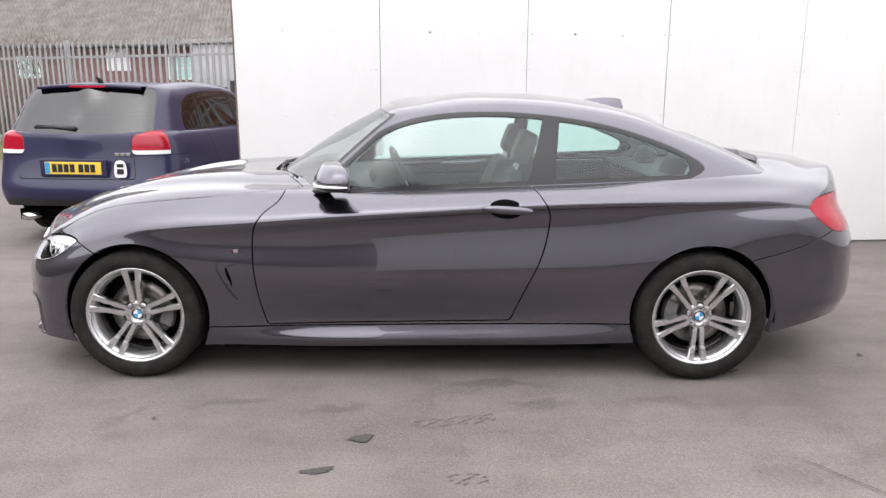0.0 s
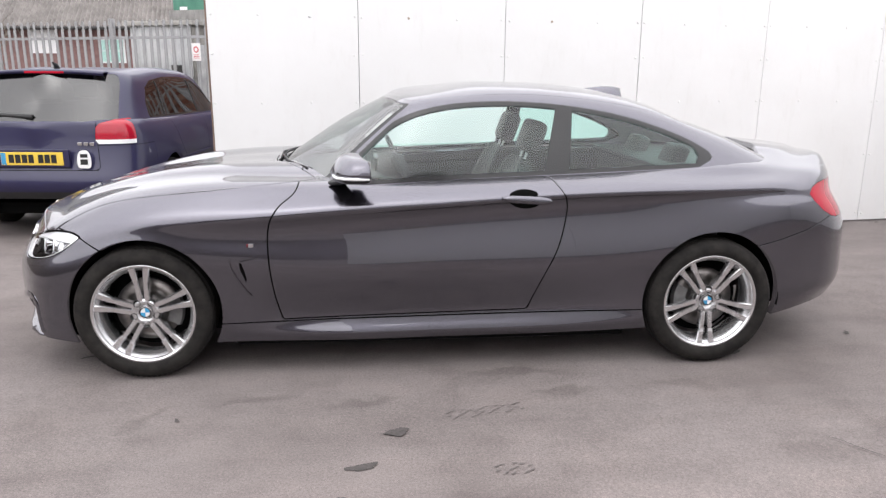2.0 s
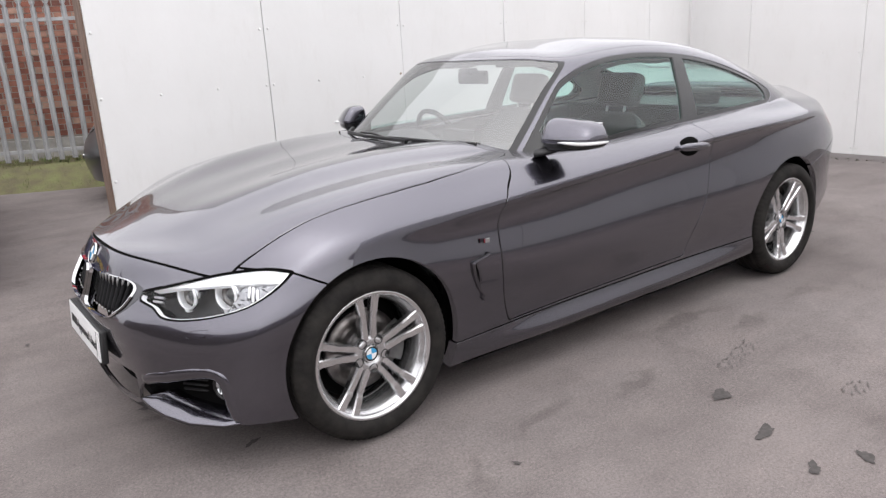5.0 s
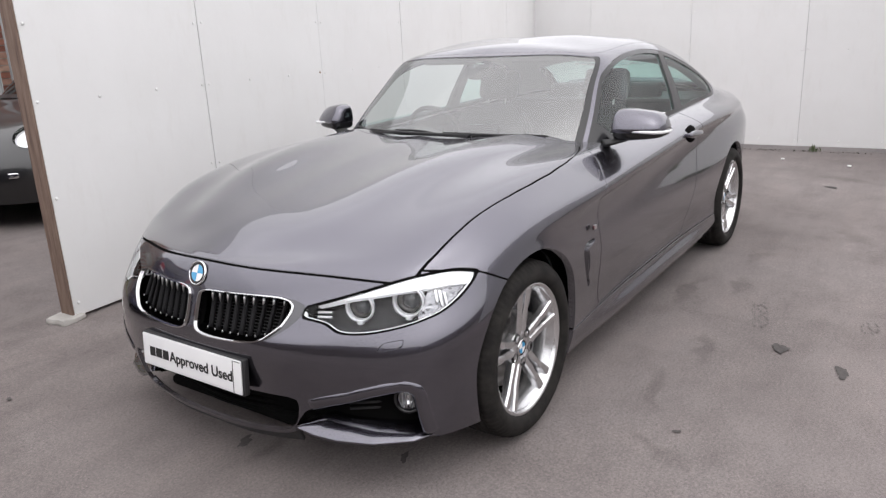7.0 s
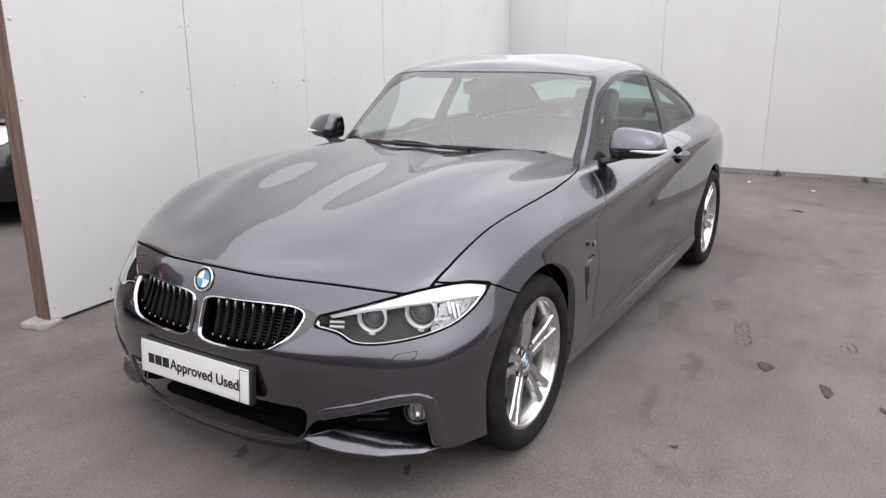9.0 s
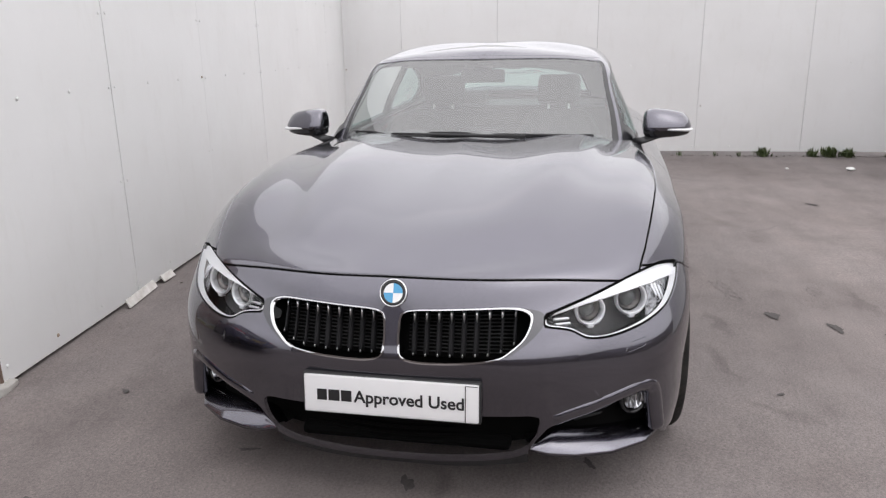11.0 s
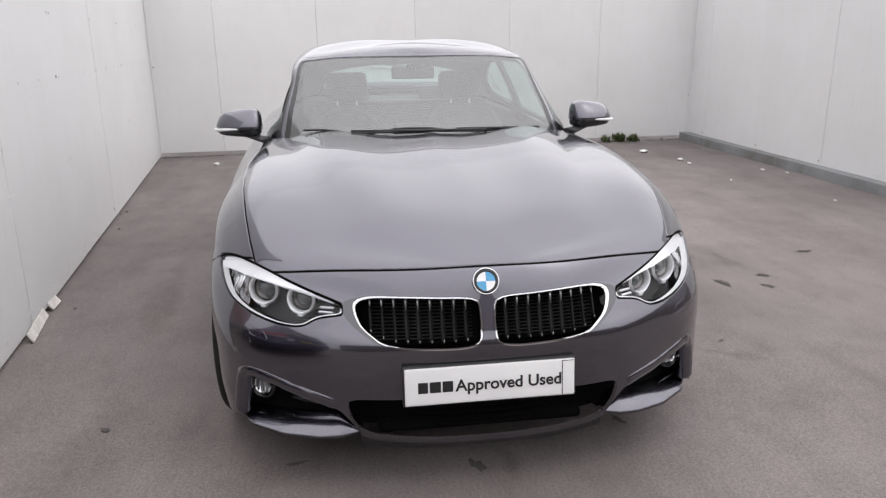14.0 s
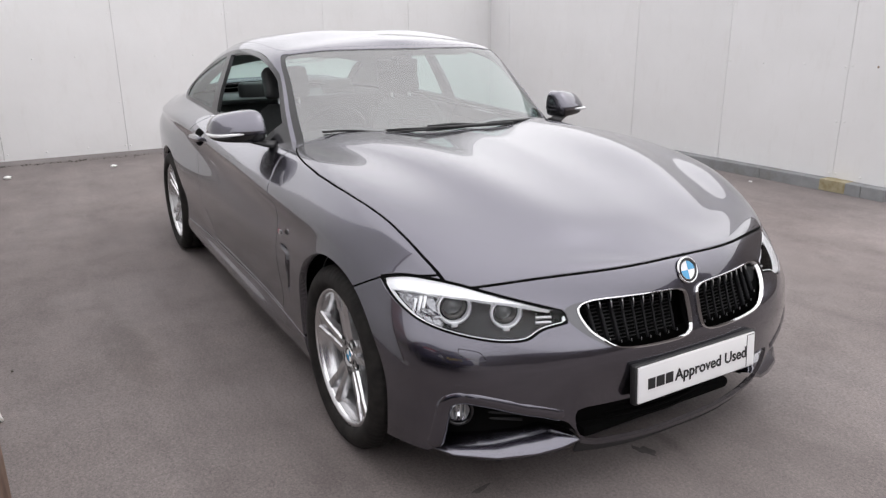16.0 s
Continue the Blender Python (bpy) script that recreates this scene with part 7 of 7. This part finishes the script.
hpanel("rear_window", h_rw, M_TINT, "dark tinted tailgate glass", both=True, push=-.003, lip=0)
hpanel("windscreen", h_ws, M_GLASS_WS, "windscreen", both=True, push=-.003, lip=0)
for sign in (-1, 1):
    pane, edge = split(h_glass, inside(side_of(h_glass), h_dlo) - .018)
    post_f = .035 - np.abs(pane[0][:, 0] - 2.03)
    post_s, pane = split(pane, post_f)
    post2, pane = split(pane, .02 - np.abs(pane[0][:, 0] - 1.02 + (pane[0][:, 2] - 1.0) * -.25))
    hpanel("window_trim", joined(edge, post_s, post2), M_BLACK_GLOSS, "black window frame", sign=sign, push=-.001)
    hpanel("side_window", pane, M_TINT, "tinted side glass", sign=sign, push=-.008, lip=0)
bm = bmesh.new()
pts = spline([(.40, -.50, 1.417), (.385, -.25, 1.432), (.38, 0, 1.436), (.385, .25, 1.432), (.40, .50, 1.417)], 5)
for a, b in zip(pts, pts[1:]):
    vs = [bm.verts.new(q) for q in (a, b, b + np.array((.16, 0, .012)), a + np.array((.16, 0, .012)), a + np.array((.012, 0, -.028)), b + np.array((.012, 0, -.028)), b + np.array((.16, 0, -.02)), a + np.array((.16, 0, -.02)))]
    for f in ((0, 1, 2, 3), (4, 5, 1, 0), (7, 6, 5, 4)):
        bm.faces.new([vs[i] for i in f])
bmesh.ops.remove_doubles(bm, verts=list(bm.verts), dist=1e-4)
part("roof_spoiler", bm, M_BLUEPAINT, hatch, "", True)
bm = bmesh.new()
box(bm, .378, .386, -.17, .17, 1.408, 1.428, .003)
part("high_brake_lamp", bm, M_RED, hatch, "red high brake lamp")
bm = bmesh.new()
tube(bm, [(.165, .03, 1.045), (.178, .25, 1.06), (.185, .42, 1.062)], [.018, .014, .010], 8)
tube(bm, [(.172, .02, 1.06), (.182, .40, 1.075)], .008, 6)
part("rear_wiper", bm, M_BLACK, hatch, "black rear wiper", True)
bm = bmesh.new()
tube(bm, [(.62, .0, 1.437), (.60, .0, 1.482), (.55, .0, 1.502)], [.03, .02, .006], 8)
part("roof_aerial", bm, M_BLACK, hatch, "short black roof aerial", True)
bm = bmesh.new()
box(bm, .020, .030, -.26, .26, .655, .765, .004)
hp = part("rear_plate", bm, M_AMBER, hatch, "yellow plate with dark bars")
for k, y in enumerate((.17, .115, .06, .005, -.075, -.13, -.185)):
    bm = bmesh.new()
    box(bm, .016, .0205, y - .021, y + .021, .675, .745)
    part("plate_bar", bm, M_INK, hp)
bm = bmesh.new()
box(bm, .0165, .0205, .215, .255, .66, .76)
part("plate_band", bm, M_BLUE, hp, "blue end band")
bm = bmesh.new()
box(bm, .026, .05, -.31, .31, .635, .79, .01)
part("plate_recess", bm, M_BLUEPAINT, hp, "blue plate surround")
bm = bmesh.new()
outl = spline([(-.05, -.06), (-.055, .02), (-.03, .075), (.03, .075), (.055, .02), (.05, -.06), (0, -.07)], 4, True)
st = plate_bm([(a, b) for a, b in outl], .002)
o = part("sticker", st, M_WHITE, hatch, "white outline sticker", False, aligned((.034, -.43, .70), (-1, -.06, .05)))
bm2 = bmesh.new()
for y0, y1, z0, z1 in ((-.03, .03, .02, .05), (-.03, .03, -.04, .005)):
    box(bm2, y0, y1, z0, z1, 0, .001)
part("sticker_shape", bm2, M_INK, o, "", False, aligned((.032, -.43, .70), (-1, -.06, .05)))
for k in range(3):
    bm = bmesh.new()
    box(bm, .092, .098, -.40 - k * .05, -.36 - k * .05, .815, .842, .002)
    part("badge_bar", bm, M_CHROME, hatch, "chrome badge")
bm = bmesh.new()
tube(bm, [(.06, .50, .26), (.30, .50, .26)], .045, 14, flat=(1.4, .8))
part("exhaust_tip", bm, M_CHROME, hatch, "oval chrome exhaust", True)
bm = bmesh.new()
box(bm, .25, 4.3, -.7, .7, .2, .3)
part("underbody", bm, M_SEAM, hatch, "dark underside")
bm = bmesh.new()
box(bm, .6, 3.0, -.74, .74, .5, .9)
part("cabin_interior", bm, M_TRIM, hatch, "dark interior")
for y in (-.38, .38):
    for xx in (1.15, 1.95):
        bm = bmesh.new()
        box(bm, xx - .08, xx + .06, y - .24, y + .24, .9, 1.12, .05, 3)
        box(bm, xx - .06, xx + .03, y - .12, y + .12, 1.15, 1.30, .03, 3)
        part("seat_back", bm, M_SEAT, hatch, "dark seat back", True)


def plain_wheel(parent, x, y, sign, r, rim_r, style):
    fr = Matrix.Translation((x, y * sign, r)) @ Matrix.Rotation(radians(90 if sign < 0 else -90), 4, "X")
    bm = bmesh.new()
    lathe(bm, [(rim_r, -.09), (rim_r + .03, -.105), (r - .02, -.098), (r, -.075), (r - .004, -.02), (r, -.01), (r, .01), (r - .004, .02), (r, .075), (r - .02, .098), (rim_r + .03, .105), (rim_r, .092)], 64, fr)
    ty = part("wheel", bm, M_RUBBER, parent, "black tyre on a silver wheel", True)
    bm = bmesh.new()
    if style == "alloy":
        lathe(bm, [(rim_r, .092), (rim_r - .012, .085), (rim_r - .02, .04), (rim_r - .02, -.05)], 48, fr)
        for k in range(5):
            a = radians(72 * k + 90)
            c, s = math.cos(a), math.sin(a)
            rows = []
            for t, w, h in ((.04, .035, .06), (.12, .028, .068), (rim_r - .015, .042, .08)):
                rows.append([bm.verts.new(fr @ Vector((t * c - u * w * s, t * s + u * w * c, h + e))) for u, e in ((-1, -.03), (-.8, 0), (.8, 0), (1, -.03))])
            for p, q in zip(rows, rows[1:]):
                for j in range(3):
                    bm.faces.new((p[j], p[j + 1], q[j + 1], q[j]))
        lathe(bm, [(.0001, .066), (.05, .066), (.06, .05), (.06, -.02)], 24, fr)
        part("rim", bm, M_ALLOY, ty, "silver five-spoke alloy", True)
    else:
        lathe(bm, [(.0001, .098), (.035, .098), (.045, .088), (.10, .092), (rim_r - .03, .088), (rim_r, .094)], 48, fr)
        part("wheel_trim", bm, M_ALLOY, ty, "silver plastic wheel trim", True)
        for k in range(9):
            a = radians(40 * k)
            bm = bmesh.new()
            m = fr @ Matrix.Translation((math.cos(a) * (rim_r - .045), math.sin(a) * (rim_r - .045), .090)) @ Matrix.Rotation(a, 4, "Z")
            box(bm, -.018, .018, -.022, .022, -.002, .004, .004, m=m)
            part("trim_slot", bm, M_SEAM, ty, "dark slot")
        bm = bmesh.new()
        lathe(bm, [(.0001, .102), (.022, .102), (.032, .098)], 24, fr)
        part("wheel_centre", bm, M_CHROME, ty, "chrome centre", True)
    bm = bmesh.new()
    lathe(bm, [(.0001, -.03), (rim_r - .01, -.03)], 32, fr)
    part("wheel_back", bm, M_SEAM, ty)
    return ty


for x in (.90, 3.74):
    for sign in (-1, 1):
        plain_wheel(hatch, x, .775, sign, .315, .215, "alloy")
        bm = bmesh.new()
        rows = [[bm.verts.new((x + .37 * math.cos(a), w * sign, .315 + .37 * math.sin(a))) for w in (.5, .68, .86)] for a in np.linspace(-.4, math.pi + .4, 20)]
        for a, b in zip(rows, rows[1:]):
            for j in range(2):
                bm.faces.new((a[j], a[j + 1], b[j + 1], b[j]))
        bm.faces.new([r[0] for r in rows])
        part("wheel_arch_liner", bm, M_SEAM, hatch, "black arch liner")

# ---- a black round-nosed car behind the white wall: nose at its own origin, tail towards +x ----
M_BLACKPAINT = material("black_car_paint", (0.010, 0.010, 0.011), 0.35, 0.0, 0.8, 0.03)
small = thing("black_car", "black round-nosed small car parked behind the white wall", "car", at=pose(.444, 5.03, 0, 0, 0, 19.3) @ Matrix.Scale(1.12, 4))
B = [ring((.05, 0, .2), (.10, .4, .2), (.30, .72, .2), (.75, .80, .2), (1.6, .80, .2), (2.6, .80, .2), (3.3, .80, .2), (3.8, .66, .25), (4.0, .35, .28), (4.05, 0, .28)),
     ring((.0, 0, .45), (.06, .42, .45), (.26, .76, .45), (.75, .855, .45), (1.6, .83, .45), (2.6, .83, .45), (3.3, .86, .45), (3.82, .70, .45), (4.02, .36, .45), (4.08, 0, .45)),
     ring((.10, 0, .62), (.16, .40, .62), (.32, .73, .64), (.75, .845, .66), (1.6, .84, .68), (2.6, .84, .7), (3.3, .85, .68), (3.75, .68, .66), (3.95, .35, .64), (4.0, 0, .64)),
     ring((.28, 0, .76), (.32, .36, .76), (.45, .62, .79), (.80, .74, .84), (1.6, .77, .90), (2.6, .78, .93), (3.2, .74, .90), (3.6, .60, .84), (3.8, .32, .80), (3.86, 0, .80)),
     ring((.55, 0, .87), (.6, .2, .87), (.7, .38, .88), (.95, .46, .92), (1.6, .5, .95), (2.6, .5, .97), (3.0, .45, .96), (3.35, .36, .93), (3.55, .2, .9), (3.65, 0, .89)),
     ring((.7, 0, .90), (.76, 0, .905), (.85, 0, .92), (1.05, 0, .95), (1.6, 0, .97), (2.6, 0, .98), (2.95, 0, .98), (3.2, 0, .96), (3.4, 0, .93), (3.5, 0, .91))]
b_shell = loft(B, [10, 12, 14, 20, 20, 16, 12, 10, 8], [6, 6, 7, 7, 5])
for c in ((.80, .31), (3.2, .31)):
    _, b_shell = split(b_shell, only(near(side_of(b_shell), c, .36), b_shell[0][:, 1] < -.45))
b_lamp, b_body, s9 = seam(b_shell, lambda s: only(np.where(s[0][:, 0] < .62, .118 - np.sqrt((s[0][:, 0] - .33) ** 2 + (-s[0][:, 1] - .60) ** 2 + (s[0][:, 2] - .69) ** 2), -1), s[0][:, 0] < .7), .003)
panel("car_body", b_body, M_BLACKPAINT, small, both=True, lip=.03)
panel("shut_line", s9, M_SEAM, small, both=True, push=-.005, lip=0)
for sign in (-1, 1):
    bl = panel("headlamp", b_lamp, M_LENS, small, "round clear headlamp", sign=sign, push=.004, lip=0)
    panel("lamp_reflector", b_lamp, M_BROW, bl, "bright reflector", sign=sign, push=-.03, lip=0)
    bm = bmesh.new()
    box(bm, -.10, .10, -.022, .022, -.012, .012, .01, 3)
    part("indicator", bm, M_CHROME, small, "clear bumper indicator", True, aligned((.165, .63 * sign, .425), (-.75, .6 * sign, .05)))
    for x in (.80, 3.2):
        plain_wheel(small, x, .755, sign, .31, .20, "trim")
        bm = bmesh.new()
        rows = [[bm.verts.new((x + .365 * math.cos(a), w * sign, .31 + .365 * math.sin(a))) for w in (.45, .66, .82)] for a in np.linspace(-.4, math.pi + .4, 20)]
        for a, b in zip(rows, rows[1:]):
            for j in range(2):
                bm.faces.new((a[j], a[j + 1], b[j + 1], b[j]))
        bm.faces.new([r[0] for r in rows])
        part("wheel_arch_liner", bm, M_SEAM, small, "black arch liner")
c_b = [ring((1.05, 0, .95), (1.12, .4, .95), (1.35, .66, .93), (2.2, .72, .93), (2.9, .66, .94), (3.2, .36, .95), (3.3, 0, .96)),
       ring((1.5, 0, 1.30), (1.55, .3, 1.29), (1.68, .5, 1.27), (2.2, .56, 1.33), (2.7, .5, 1.27), (2.9, .28, 1.25), (2.95, 0, 1.26)),
       ring((1.75, 0, 1.43), (1.8, .15, 1.43), (1.9, .25, 1.43), (2.2, .28, 1.46), (2.5, .25, 1.42), (2.6, .14, 1.40), (2.65, 0, 1.39)),
       ring((1.9, 0, 1.46), (1.95, 0, 1.465), (2.02, 0, 1.475), (2.2, 0, 1.485), (2.4, 0, 1.46), (2.45, 0, 1.45), (2.5, 0, 1.44))]
b_cab = loft(c_b, [10, 10, 12, 12, 10, 10], [10, 8, 6])
b_gl, b_cb = split(b_cab, np.minimum(1.0 - np.abs(b_cab[0][:, 7] - .55) * 2.1, 1) * 1.0)
panel("cabin_roof", b_cb, M_BLACKPAINT, small, both=True)
panel("cabin_glass", b_gl, M_TINT, small, "dark glass band", both=True, push=-.004, lip=0)
bm = bmesh.new()
box(bm, .35, 3.7, -.6, .6, .2, .6)
part("underbody", bm, M_SEAM, small, "dark underside")
